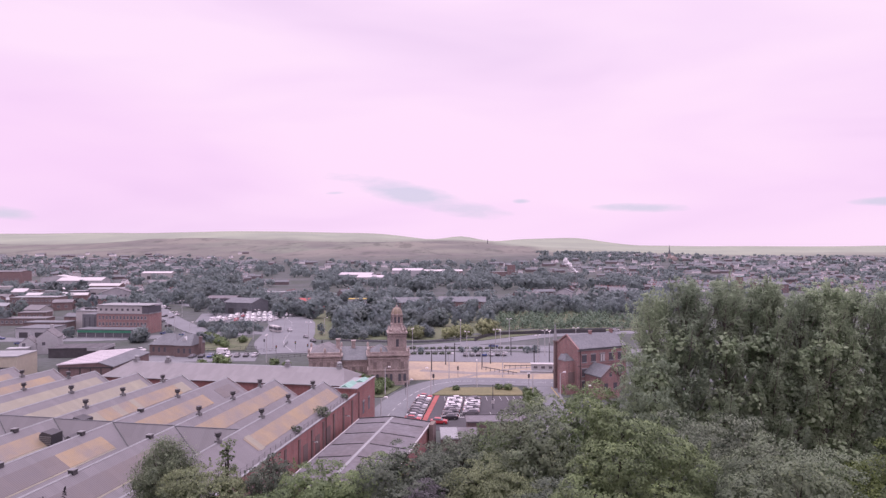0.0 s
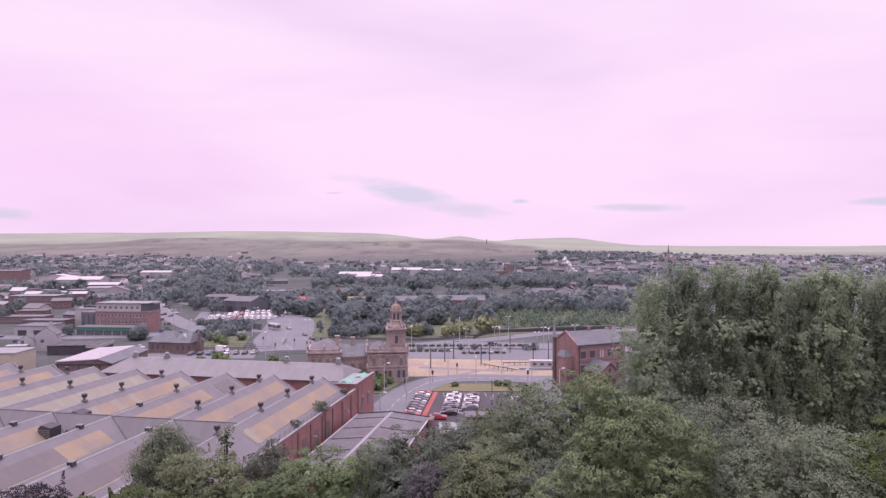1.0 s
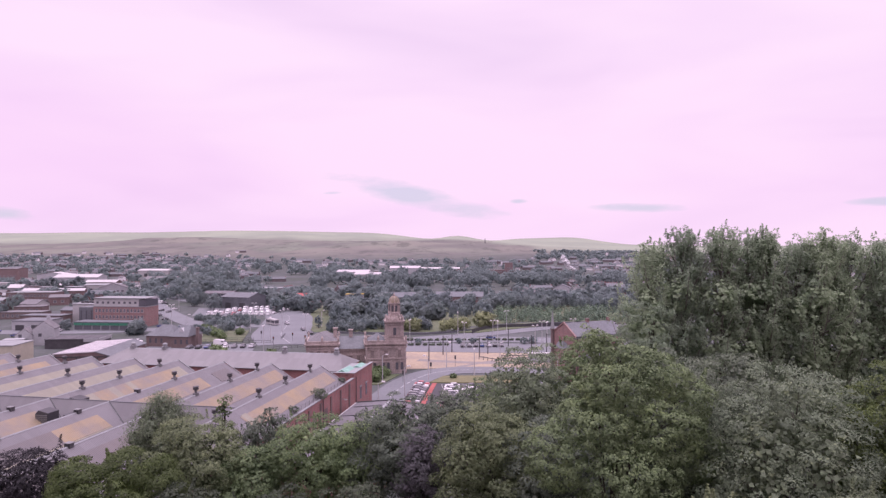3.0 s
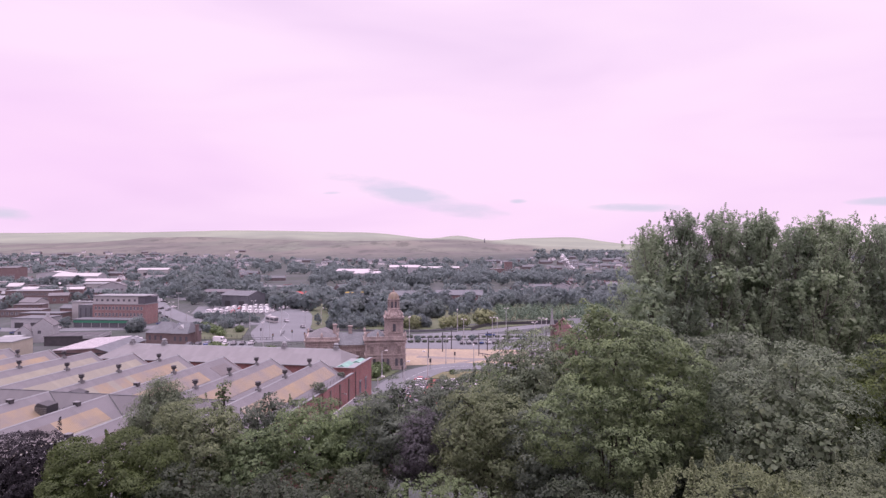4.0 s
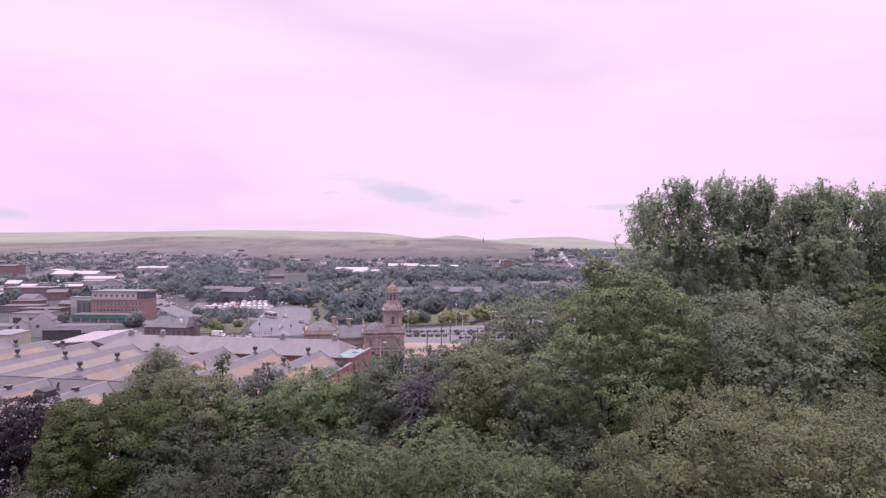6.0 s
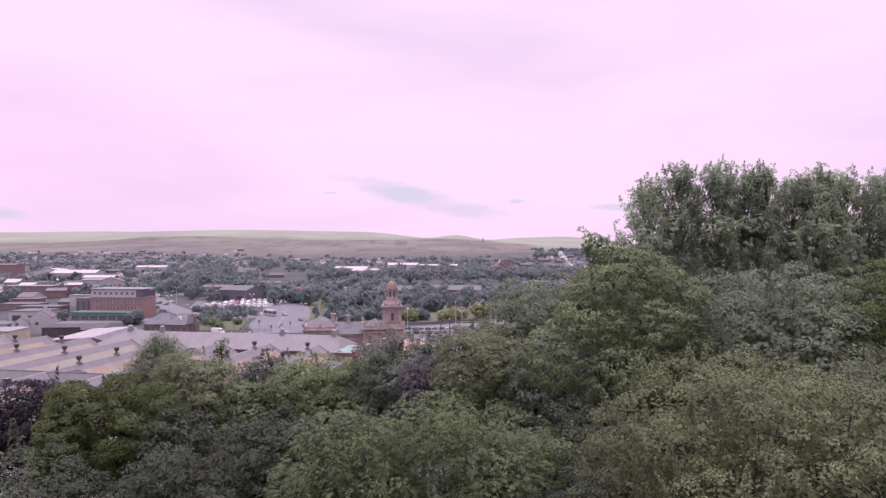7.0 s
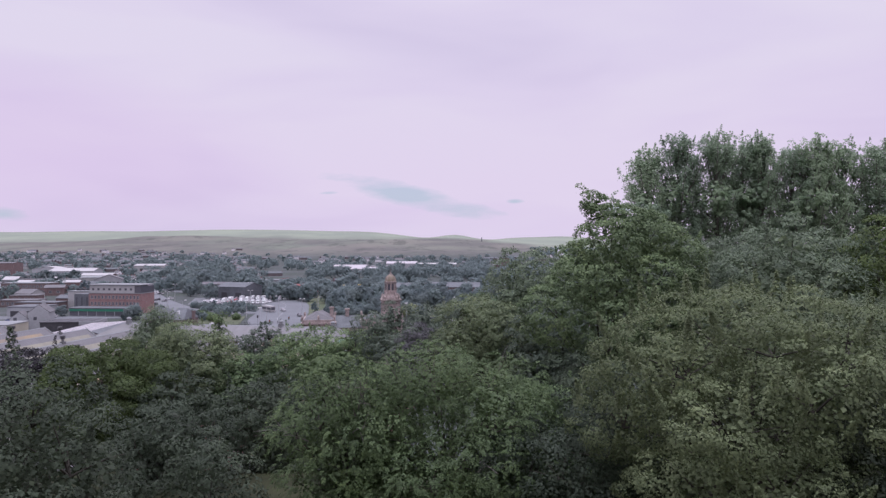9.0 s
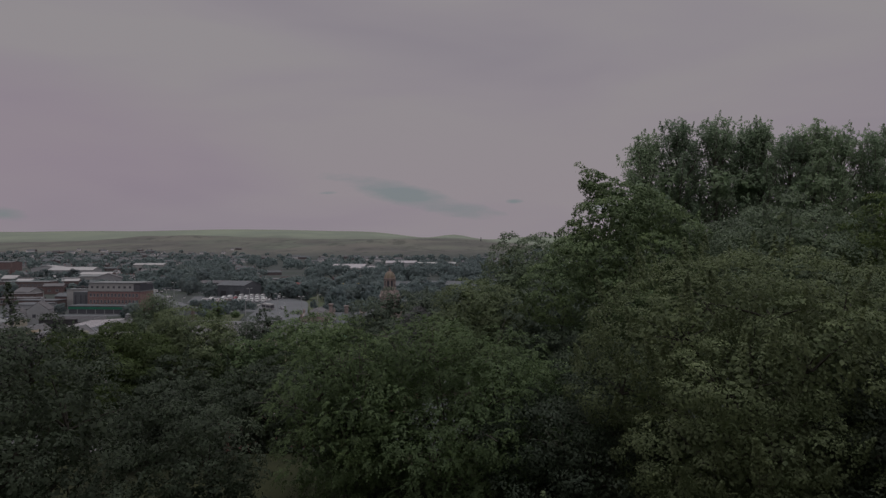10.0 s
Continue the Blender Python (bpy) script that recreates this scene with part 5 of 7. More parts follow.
    for x in (9.0, 17.2):
        part("chimney", Build().box(x - 0.4, x + 0.4, d / 2 - 0.4, d / 2 + 0.4, r - 1, r + 1.2).box(x - 0.5, x + 0.5, d / 2 - 0.5, d / 2 + 0.5, r + 1.2, r + 1.4), BRICK_MILL, root)
    tx, ty = -0.3, d - 0.4
    turret = part("turret", Build().tube([(tx, ty, 0, 0.6), (tx, ty, e + 0.9, 0.55), (tx, ty, e + 0.95, 0.75), (tx, ty, e + 1.4, 0.75), (tx, ty, e + 1.45, 0.6)], 8), BRICK_DARK, root, "dark brick corner turret")
    part("spire", Build().tube([(tx, ty, e + 1.4, 0.7), (tx, ty, e + 3.2, 0.42), (tx, ty, e + 6.9, 0.06)], 8), CONCRETE, turret, "thin pale stone spire")
    part("downpipe", Build().tube([(0.9, -0.15, 0, 0.09), (0.9, -0.15, 13, 0.09)], 6), DARK_METAL, root)
    return root


make_works()
make_hall()
wall_weeds()
make_alley_shed()
make_station()
make_mill()


# ---- roads, car park and square ----
def flat(name, pts, material, label, category, z0=0.0, thick=0.05, base=-0.2):
    b = Build()
    n = len(pts)
    b.add([(x, y, base) for x, y in pts] + [(x, y, z0 + thick) for x, y in pts], [tuple(range(n, 2 * n))] + [(i, (i + 1) % n, (i + 1) % n + n, i + n) for i in range(n)])
    return solid(name, b, material, label, category, "structure")


def ribbon(path, w):
    """The outline of a band of width w round a path."""
    left, right = [], []
    for i, p in enumerate(path):
        a, c = Vector(path[max(0, i - 1)]), Vector(path[min(len(path) - 1, i + 1)])
        d = (c - a).normalized()
        nrm = Vector((-d.y, d.x)) * w / 2
        left.append(tuple(Vector(p) + nrm))
        right.append(tuple(Vector(p) - nrm))
    return right + left[::-1]


def curve(p, n=6):
    out = []
    for i in range(len(p) - 1):
        a, b, c, d = (Vector(p[max(0, i - 1)]), Vector(p[i]), Vector(p[i + 1]), Vector(p[min(len(p) - 1, i + 2)]))
        for k in range(n):
            t = k / n
            out.append(tuple(0.5 * ((2 * b) + (c - a) * t + (2 * a - 5 * b + 4 * c - d) * t * t + (3 * b - a - 3 * c + d) * t ** 3)))
    return out + [tuple(p[-1])]


def make_roads():
    flat("square", [(-12, 207), (4, 209), (38, 200), (60, 212), (66, 236), (-13, 242)], TAN_PAVING, "buff-paved square with tram stop works", "paving", 0.02)
    flat("car_park", [(-14, 242.5), (67, 236.5), (72, 262), (-14, 264)], ASPHALT, "grey parking place with rows of low bushes", "car park", 0.03)
    flat("path", ribbon(curve([(-8, 224), (20, 218), (62, 225)]), 4.2), PAVING, "grey paved strip across the square", "paving", 0.03)
    flat("path", ribbon(curve([(6, 211), (30, 229), (64, 231)]), 2.2), PAVING, "grey paved strip across the square", "paving", 0.035)
    main = curve([(-16, 120), (-14.5, 160), (-7, 192), (6, 205), (34, 203), (60, 206), (110, 212)])
    flat("road", ribbon(main, 11), ASPHALT, "grey tarmac town road", "road", 0.10)
    flat("road", ribbon(curve([(28, 150), (30, 180), (31, 204)]), 9), ASPHALT, "grey tarmac side road", "road", 0.06)
    flat("road", ribbon(curve([(-70, 268), (-20, 272), (30, 275), (90, 262), (160, 258)]), 16), ASPHALT, "wide dual carriageway behind the square", "road", 0.06)
    flat("road", ribbon(curve([(-20, 272), (20, 292), (60, 318), (120, 330)]), 11), ASPHALT, "slip road past the conifers", "road", 0.09)
    flat("road", ribbon(curve([(-62, 262), (-73, 290), (-80, 330), (-95, 385), (-140, 440), (-220, 520)]), 26), ASPHALT, "broad road curving away into the town", "road", 0.13)
    flat("road", ribbon(curve([(-80, 330), (-135, 310), (-180, 300), (-260, 300)]), 14), ASPHALT, "road towards the shops", "road", 0.10)
    flat("road", ribbon(curve([(-108, 312), (-132, 336), (-183, 415), (-235, 515), (-290, 625), (-370, 800), (-420, 900)]), 12), ASPHALT, "long straight road out of town", "road", 0.16)
    flat("car_park", [(-6.3, 150), (20, 150), (23.6, 184.5), (-2.6, 184.5)], ASPHALT_NEW, "dark tarmac car park with marked bays", "car park", 0.04)
    flat("pavement", [(-6.2, 150), (-4.9, 150), (-1.0, 185), (-2.3, 185)], RED_PAVING, "red-paved strip beside the car park", "pavement", 0.14)
    flat("verge", [(-3.4, 185.6), (24.3, 185.6), (23, 196), (1, 195.6)], DRY_GRASS, "rough yellowed grass verge behind the car park", "verge", 0.18)
    flat("verge", [(-26, 183), (-17.5, 183), (-14.5, 192), (-12.6, 198), (-26, 198)], GRASS, "green planted bed beside the station", "verge", 0.16)
    flat("car_park", [(-116, 240), (-72, 242), (-76, 262), (-118, 262)], ASPHALT, "tarmac parking place beside the road", "car park", 0.05)
    flat("car_lot", [(-146, 372), (-92, 372), (-100, 420), (-160, 420)], ASPHALT, "vehicle dealer's tarmac lot", "car park", 0.05)
    flat("verge", [(-104, 268), (-84, 268), (-92, 305), (-118, 300)], GRASS, "grassy traffic island", "verge", 0.15)
    flat("verge", [(0, 300), (22, 318), (60, 345), (130, 350), (130, 338), (60, 328), (18, 296)], GRASS, "green bank below the conifers", "verge", 0.3)
    flat("rough_ground", [(-60, 300), (-4, 300), (16, 322), (60, 352), (110, 356), (110, 440), (-84, 440), (-74, 340)], GRASS, "rough green ground under the town trees", "ground", 0.02)
    # markings
    line = Build().box(-0.06, 0.06, -2.4, 2.4, 0, 0.008).mesh("bay_line", PAINT_WHITE)
    for i in range(12):
        for y in (164, 181.6):
            if y < 170 and i < 6:
                continue
            o = new("bay_line", line)
            o.matrix_basis = pose(0.5 + 2.0 * i, y, 0.094, 0, 0, 3)
            tagged(o, "worn white parking bay line", "road marking", "bay lines", "structure")
    dash = Build().box(-0.09, 0.09, -1.5, 1.5, 0, 0.008).mesh("lane_dash", PAINT_WHITE)
    for k in range(2, len(main) - 3, 1):
        (x0, y0), (x1, y1) = main[k], main[k + 1]
        a = math.degrees(math.atan2(-(x1 - x0), y1 - y0))
        o = new("lane_dash", dash)
        o.matrix_basis = pose((x0 + x1) / 2, (y0 + y1) / 2, 0.156, 0, 0, a)
        tagged(o, "white dashed centre line", "road marking", "lane dashes", "structure")
    for path in ([(-62, 262), (-73, 290), (-80, 330), (-95, 385), (-140, 440)], [(-20, 272), (30, 275), (90, 262)]):
        pts = curve(path, 9)
        for k in range(1, len(pts) - 1):
            (x0, y0), (x1, y1) = pts[k], pts[k + 1]
            o = new("lane_dash", dash)
            o.matrix_basis = pose(x0, y0, 0.19, 0, 0, math.degrees(math.atan2(-(x1 - x0), y1 - y0)))
            tagged(o, "white dashed lane line on the wide road", "road marking", "lane dashes", "structure")
    wall_line = curve([(-50, 296), (-12, 290), (16, 304), (52, 330), (112, 342)], 5)
    for k in range(len(wall_line) - 1):
        (x0, y0), (x1, y1) = wall_line[k], wall_line[k + 1]
        ln = math.hypot(x1 - x0, y1 - y0)
        w = thing("boundary_wall", pose((x0 + x1) / 2, (y0 + y1) / 2, 0, 0, 0, math.degrees(math.atan2(y1 - y0, x1 - x0))), "low dark stone wall beside the slip road", "wall", "boundary walls", "structure")
        part("wall", Build().box(-ln / 2, ln / 2, -0.2, 0.2, -0.2, 0.8), SLATE, w)
        part("coping", Build().box(-ln / 2, ln / 2, -0.27, 0.27, 0.8, 0.92), SLATE, w)
    for x in (27.2, 33.6):
        o = solid("yellow_line", Build().box(x - 0.12, x + 0.12, 166, 196, 0.11, 0.118), PAINT_YELLOW, "yellow no-parking line", "road marking", "structure")
    for x, y in ((5.0, 163), (20.5, 178)):
        b = Build().box(x - 1.1, x - 0.7, y - 1.4, y + 1.4, 0.094, 0.1).box(x + 0.7, x + 1.1, y - 1.4, y + 1.4, 0.094, 0.1).box(x - 1.1, x + 1.1, y - 1.8, y - 1.4, 0.094, 0.1).box(x - 1.1, x + 1.1, y + 1.4, y + 1.8, 0.094, 0.1)
        solid("bay_symbol", b, PAINT_WHITE, "white painted symbol on the car park", "road marking", "structure")


make_roads()


# ---- the town: buildings ----
TAKEN = [(-16, 205, 26), (43, 186, 16), (30, 225, 34)]   # circles kept free of scattered trees and houses


def rot_z(deg):
    return Matrix.Rotation(radians(deg), 4, "Z")


def windows_on(parent, w, y, z0, cols, rows, pitch_z, ww=1.2, wh=1.5, margin=1.5):
    """Windows with sills along a wall that faces -y."""
    wm = sash(ww, wh).mesh("window", GLASS)
    f = 0.06
    sm = Build().box(-ww / 2 - f, ww / 2 + f, -0.12, 0.02, -0.16, f).box(-ww / 2 - f, ww / 2 + f, -0.08, 0.02, wh - f, wh + f).box(-ww / 2 - f, -ww / 2 + f, -0.08, 0.02, 0, wh)
    sm = sm.box(ww / 2 - f, ww / 2 + f, -0.08, 0.02, 0, wh).box(-ww / 2, ww / 2, -0.08, 0.02, wh * 0.5 - 0.05, wh * 0.5 + 0.05).mesh("frame", WHITE_WALL)
    for r in range(rows):
        for c in range(cols):
            x = -w / 2 + margin + (w - 2 * margin) * (c + 0.5) / cols
            o = part("window", wm, GLASS, parent, at=pose(x, y, z0 + r * pitch_z))
            part("frame", sm, WHITE_WALL, o)


def make_shed(x, y, w, d, h, rise, wall, roof, label, rot=0, name="warehouse", category="warehouse", doors=0, cols=0, rows=1, along=True):
    """A shed or unit: walls, pitched or flat roof, doors and windows in the side that faces the bank."""
    z = ground_z(x, y)
    TAKEN.append((x, y, max(w, d) * 0.62))
    root = thing(name, pose(x, y, z, 0, 0, rot), label, category)
    if rise > 0 and along:      # ridge runs along x
        turn = rot_z(90)
        part("wall", Build().prism([(-d / 2, -1), (d / 2, -1), (d / 2, h), (0, h + rise), (-d / 2, h)], -w / 2, w / 2, m=turn), wall, root)
        part("roof", Build().prism([(-d / 2 - 0.4, h - 0.1), (0, h + rise), (d / 2 + 0.4, h - 0.1), (d / 2 + 0.4, h + 0.2), (0, h + rise + 0.3), (-d / 2 - 0.4, h + 0.2)], -w / 2 - 0.3, w / 2 + 0.3, m=turn), roof, root)
    elif rise > 0:
        part("wall", Build().prism([(-w / 2, -1), (w / 2, -1), (w / 2, h), (0, h + rise), (-w / 2, h)], -d / 2, d / 2), wall, root)
        part("roof", Build().prism([(-w / 2 - 0.4, h - 0.1), (0, h + rise), (w / 2 + 0.4, h - 0.1), (w / 2 + 0.4, h + 0.2), (0, h + rise + 0.3), (-w / 2 - 0.4, h + 0.2)], -d / 2 - 0.3, d / 2 + 0.3), roof, root)
    else:
        part("wall", Build().box(-w / 2, w / 2, -d / 2, d / 2, -1, h), wall, root)
        part("roof", Build().box(-w / 2 - 0.2, w / 2 + 0.2, -d / 2 - 0.2, d / 2 + 0.2, h, h + 0.3), roof, root)
    for i in range(doors):
        xx = -w / 2 + w * (i + 0.5) / doors
        part("roller_door", Build().box(xx - min(2.2, w / doors * 0.36), xx + min(2.2, w / doors * 0.36), -d / 2 - 0.06, -d / 2 + 0.05, 0, min(4, h * 0.6)), DARK_METAL, root)
    if cols:
        windows_on(root, w, -d / 2, h * 0.35 if rows == 1 else 1.2, cols, rows, 3.3, ww=min(1.8, w / cols * 0.5))
    return root


def make_office_block():
    root = thing("office_block", pose(-162, 327, 0, 0, 0, -6), "four-storey red-brick block with a pale grey top floor", "office block")
    TAKEN.append((-161, 327, 24))
    w = 28.0
    body = part("wall", Build().box(-w / 2, w / 2, -6, 6, 0, 10.2), BRICK_MILL, root)
    windows_on(body, w, -6, 1.0, 14, 3, 3.2, 1.1, 1.5, 0.8)
    part("top_floor", Build().box(-w / 2 + 0.3, w / 2 - 3.6, -5.8, 6, 10.2, 14.2), CREAM_WALL, root, "pale grey clad top floor")
    part("glazed_end", Build().box(w / 2 - 3.6, w / 2 - 0.2, -5.9, 6, 10.2, 13.8), GLASS, root)
    part("cornice", Build().box(-w / 2 - 0.2, w / 2 + 0.2, -6.2, 6.2, 10.0, 10.35), CONCRETE, root)
    part("flat_roof", Build().box(-w / 2, w / 2, -6.3, 6.3, 14.2, 14.6), CONCRETE, root)
    wm = sash(1.2, 1.1).mesh("window", GLASS)
    for i in range(9):
        part("window", wm, GLASS, root, at=pose(-w / 2 + 2.2 + 2.9 * i, -5.8, 11.6))
    annex = part("stair_block", Build().box(-w / 2 - 8.5, -w / 2, -5, 5, 0, 9.6), SLATE, root, "dark grey clad stair block")
    windows_on(annex, 8, -5, 1.4, 0, 0, 3)
    for i in range(3):
        part("window", sash(0.8, 6.5), GLASS, annex, at=pose(-w / 2 - 7.2 + 2.8 * i, -5, 1.5))
    back = part("rear_wing", Build().box(-w / 2 - 20, -w / 2 + 4, 6, 26, 0, 10), CREAM_WALL, root, "pale rear wing with flat roof")
    part("flat_roof", Build().box(-w / 2 - 20.3, -w / 2 + 4.3, 5.8, 26.3, 10, 10.4), CONCRETE, back)
    for i in range(7):
        part("roof_unit", Build().box(-w / 2 - 18 + 3 * i, -w / 2 - 16.4 + 3 * i, 10, 13, 10.4, 11.3), DARK_METAL, back)


def make_shop_row():
    root = thing("shop_parade", pose(-163, 309, 0, 0, 0, -5), "low flat-roofed shops with green fronts", "shops")
    TAKEN.append((-163, 309, 16))
    part("wall", Build().box(-14, 14, -3.5, 5, 0, 3.9), WHITE_WALL, root)
    part("roof", Build().box(-14.4, 14.4, -4, 5.4, 3.9, 4.25), SLATE, root)
    for i in range(6):
        s = part("shopfront", Build().box(-13.6 + 4.55 * i, -9.6 + 4.55 * i, -3.7, -3.5, 0.5, 2.5), GLASS, root)
        part("fascia", Build().box(-13.8 + 4.55 * i, -9.4 + 4.55 * i, -3.85, -3.5, 2.6, 3.7), GREEN_PAINT, s, "green shop fascia")


def make_white_house():
    root = thing("house", pose(-166, 262, 0, 0, 0, 18), "white-plastered gabled house with brown tiled roof", "house")
    TAKEN.append((-166, 262, 12))
    for nm, x0, x1, y0, y1, e, r in (("main_range", -1, 6.5, -4, 5, 6.6, 9.6), ("side_range", -7, -1, -5, 2, 4.4, 7.0)):
        xm = (x0 + x1) / 2
        w = part(nm, Build().prism([(x0, 0), (x1, 0), (x1, e), (xm, r), (x0, e)], y0, y1), WHITE_WALL, root)
        part("roof", Build().prism([(x0 - 0.3, e - 0.2), (xm, r), (x1 + 0.3, e - 0.2), (x1 + 0.3, e + 0.1), (xm, r + 0.3), (x0 - 0.3, e + 0.1)], y0 + 0.3, y1 + 0.2), SLATE_BROWN, w)
        part("window", sash(1.2, 1.3), GLASS, w, at=pose(xm - 1.2, y0, 3.6))
    part("chimney", Build().box(2.0, 3.2, 3.6, 4.6, 8, 11.2), WHITE_WALL, root)
    part("extension", Build().box(-10, -3, -9, -5, 0, 3.2).box(-10.2, -2.8, -9.2, -4.8, 3.2, 3.5), WHITE_WALL, root)


def make_pink_shed():
    root = thing("warehouse", pose(-113.5, 210.5, -0.5, 0, 0, 3), "brick warehouse with a broad pale metal roof slope", "warehouse")
    TAKEN.append((-116, 224, 17))
    ln = 29
    part("wall", Build().prism([(-14.2, 0), (3.6, 0), (3.6, 4.2), (-1.2, 5.6), (-14.2, 4.9)], 0, ln), BRICK_TOWN, root)
    part("roof", Build().prism([(-14.6, 4.9), (-1.2, 5.64), (-1.2, 5.92), (-14.6, 5.2)], -0.3, ln + 0.3), PINK_ROOF, root, "pale metal roof slope")
    part("roof", Build().prism([(-1.2, 5.64), (4.0, 4.1), (4.0, 4.35), (-1.2, 5.9)], -0.3, ln + 0.3), SLATE, root, "grey slate roof slope")
    for i in range(8):
        part("roof_rib", Build().prism([(-14.5, 5.2), (-1.3, 5.93), (-1.3, 5.99), (-14.5, 5.27)], 3.4 * i + 1.2, 3.4 * i + 1.3), CONCRETE, root)
    for i in range(6):
        part("pier", Build().box(-14.0 + 3.4 * i, -13.7 + 3.4 * i, -0.15, 0, 0, 4.2), DARK_METAL, root)
    part("fascia", Build().box(-14.4, 3.8, -0.4, -0.3, 3.9, 4.3), DARK_METAL, root)


def make_chapel_row():
    root = thing("chapel", pose(-107, 259, 0, 0, 0, -8), "brick chapel house with steep slate roofs and brick turret", "chapel")
    TAKEN.append((-110, 259, 15))
    for nm, x0, x1, y0, y1, e, r in (("nave", -11, 1, -5, 6, 4.4, 8.4), ("cross_wing", 1, 8, -7, 4, 4.6, 8.6)):
        xm, ym = (x0 + x1) / 2, (y0 + y1) / 2
        w = part(nm, Build().box(x0, x1, y0, y1, 0, e), BRICK_DARK, root)
        part("roof", Build().add([(x0 - 0.4, y0 - 0.4, e), (x1 + 0.4, y0 - 0.4, e), (x1 + 0.4, y1 + 0.4, e), (x0 - 0.4, y1 + 0.4, e), (xm - 2, ym, r), (xm + 2, ym, r)], [(0, 1, 5, 4), (1, 2, 5), (2, 3, 4, 5), (3, 0, 4), (3, 2, 1, 0)]), SLATE, w)
        for i in range(3):
            part("window", sash(0.9, 1.8), GLASS, w, at=pose(x0 + 1.8 + 2.4 * i, y0, 1.6))
    part("turret", Build().box(9.1, 10.1, -2.8, -1.8, 0, 7.4).box(8.95, 10.25, -2.95, -1.65, 7.4, 7.7), BRICK_DARK, root, "square red-brick turret")
    part("dormer", Build().prism([(-1.2, 6), (1.2, 6), (1.2, 7.4), (0, 8.8), (-1.2, 7.4)], -8, -5, m=Matrix.Translation((4, 3, -1))), WHITE_WALL, root)


def make_church(x, y):
    z = ground_z(x, y)
    root = thing("church", pose(x, y, z, 0, 0, 0), "stone church with a tall thin spire on the far hill", "church")
    part("nave", Build().prism([(-7, -2), (7, -2), (7, 6), (0, 11), (-7, 6)], -10, 22), SANDSTONE, root)
    part("tower", Build().box(-13, -7, -8, -2, -2, 15), SANDSTONE, root)
    part("spire", Build().tube([(-10, -5, 15, 3.2), (-10, -5, 26, 1.3), (-10, -5, 37, 0.1)], 8), SLATE, root)


def make_buildings():
    make_office_block()
    make_shop_row()
    make_white_house()
    make_pink_shed()
    make_chapel_row()
    make_shed(-148.5, 214, 15, 12, 7.4, 0, CREAM_CLAD, CONCRETE, "cream-clad unit with dark loading doors", 4, doors=2)
    ws = make_shed(-146, 256, 20, 12, 3.6, 0, FELT_BLACK, FELT_DARK, "dark flat-roofed workshop with a white fascia", 6, doors=0, cols=0)
    part("fascia", Build().box(10.22, 10.34, -6.2, 6.2, 2.7, 4.0).box(4.5, 10.22, -6.36, -6.24, 2.7, 4.0), WHITE_WALL, ws, "white painted fascia board")
    for i in range(5):
        part("roof_joint", Build().box(-8 + 4 * i, -7.86 + 4 * i, -6.1, 6.1, 3.9, 3.95), FELT_BLACK, ws)
    make_shed(-237, 360, 26, 10, 3.8, 0, BRICK_DARK, SLATE_BROWN, "long low brick shops with a flat roof", 3, "shops", "shops", cols=9)
    make_shed(-198, 312, 16, 14, 4.6, 0, WHITE_WALL, SLATE, "white-walled garage with a dark flat roof", -4, "garage", "garage", doors=2)
    make_shed(-205, 330, 22, 9, 5, 0, BRICK_DARK, SLATE, "dark brick workshop with a flat roof", -4, "workshop", "workshop", cols=5)
    make_shed(-215, 285, 18, 9, 3.8, 0, CREAM_WALL, SLATE_BROWN, "low pale building beside the road", 5, "workshop", "workshop", cols=4)
    make_shed(-300, 470, 34, 14, 7.5, 0, BRICK_DARK, CONCRETE, "flat-roofed red-brick school block", 2, "school_block", "school", cols=12, rows=2)
    make_shed(-268, 520, 20, 16, 8, 3.5, WHITE_WALL, SLATE_BROWN, "white gabled trade building with a blue sign", 24, cols=5, rows=2, along=False)
    make_shed(-304, 575, 30, 16, 7, 1, CREAM_WALL, CONCRETE, "pale clad trade unit with three doors", 8, doors=3)
    make_shed(-322, 560, 14, 10, 6, 0, SLATE, CONCRETE, "small dark clad trade unit beside a larger one", 8, doors=1)
    make_shed(-287, 655, 30, 12, 8, 3, BRICK_TOWN, SLATE_BROWN, "red-brick terrace of small shops", 14, cols=8, rows=2)
    make_shed(-397, 700, 46, 24, 8, 3, WHITE_WALL, WHITE_METAL, "white warehouse with a pale metal roof", 6, doors=4, along=True)
    make_shed(-455, 752, 34, 20, 8, 3, WHITE_WALL, WHITE_METAL, "white warehouse with a pale metal roof", 6, doors=3, along=False)
    make_shed(-533, 775, 44, 22, 14, 1, BRICK_TOWN, SLATE_BROWN, "tall dark red-brick mill shed", 4, "mill_shed", "mill", cols=10, rows=2)
    make_shed(-395, 880, 40, 20, 8, 2, CREAM_WALL, WHITE_METAL, "pale long warehouse with white roof", 4, doors=2)
    make_shed(-340, 640, 30, 14, 6, 2, BRICK_DARK, WHITE_METAL, "brick unit with a white metal roof", 4, doors=2)
    make_shed(-340, 470, 22, 12, 6, 2, BRICK_TOWN, SLATE, "red-brick works with slate roof", 4, cols=5)
    make_shed(-420, 560, 40, 16, 7, 0, WHITE_WALL, WHITE_METAL, "white flat-roofed trade units", 4, doors=5)
    make_shed(-132, 425, 22, 18, 7.5, 2.5, SLATE, SLATE, "black clad vehicle showroom with pitched roof", -20, "showroom", "showroom", doors=2)
    make_shed(-166, 480, 22, 14, 6, 1.5, SLATE, FELT, "dark clad workshop behind the vehicle lot", -4, doors=3)
    make_shed(-150, 545, 30, 12, 6, 0, CONCRETE, CONCRETE, "plain grey concrete store", 0, "store", "store")
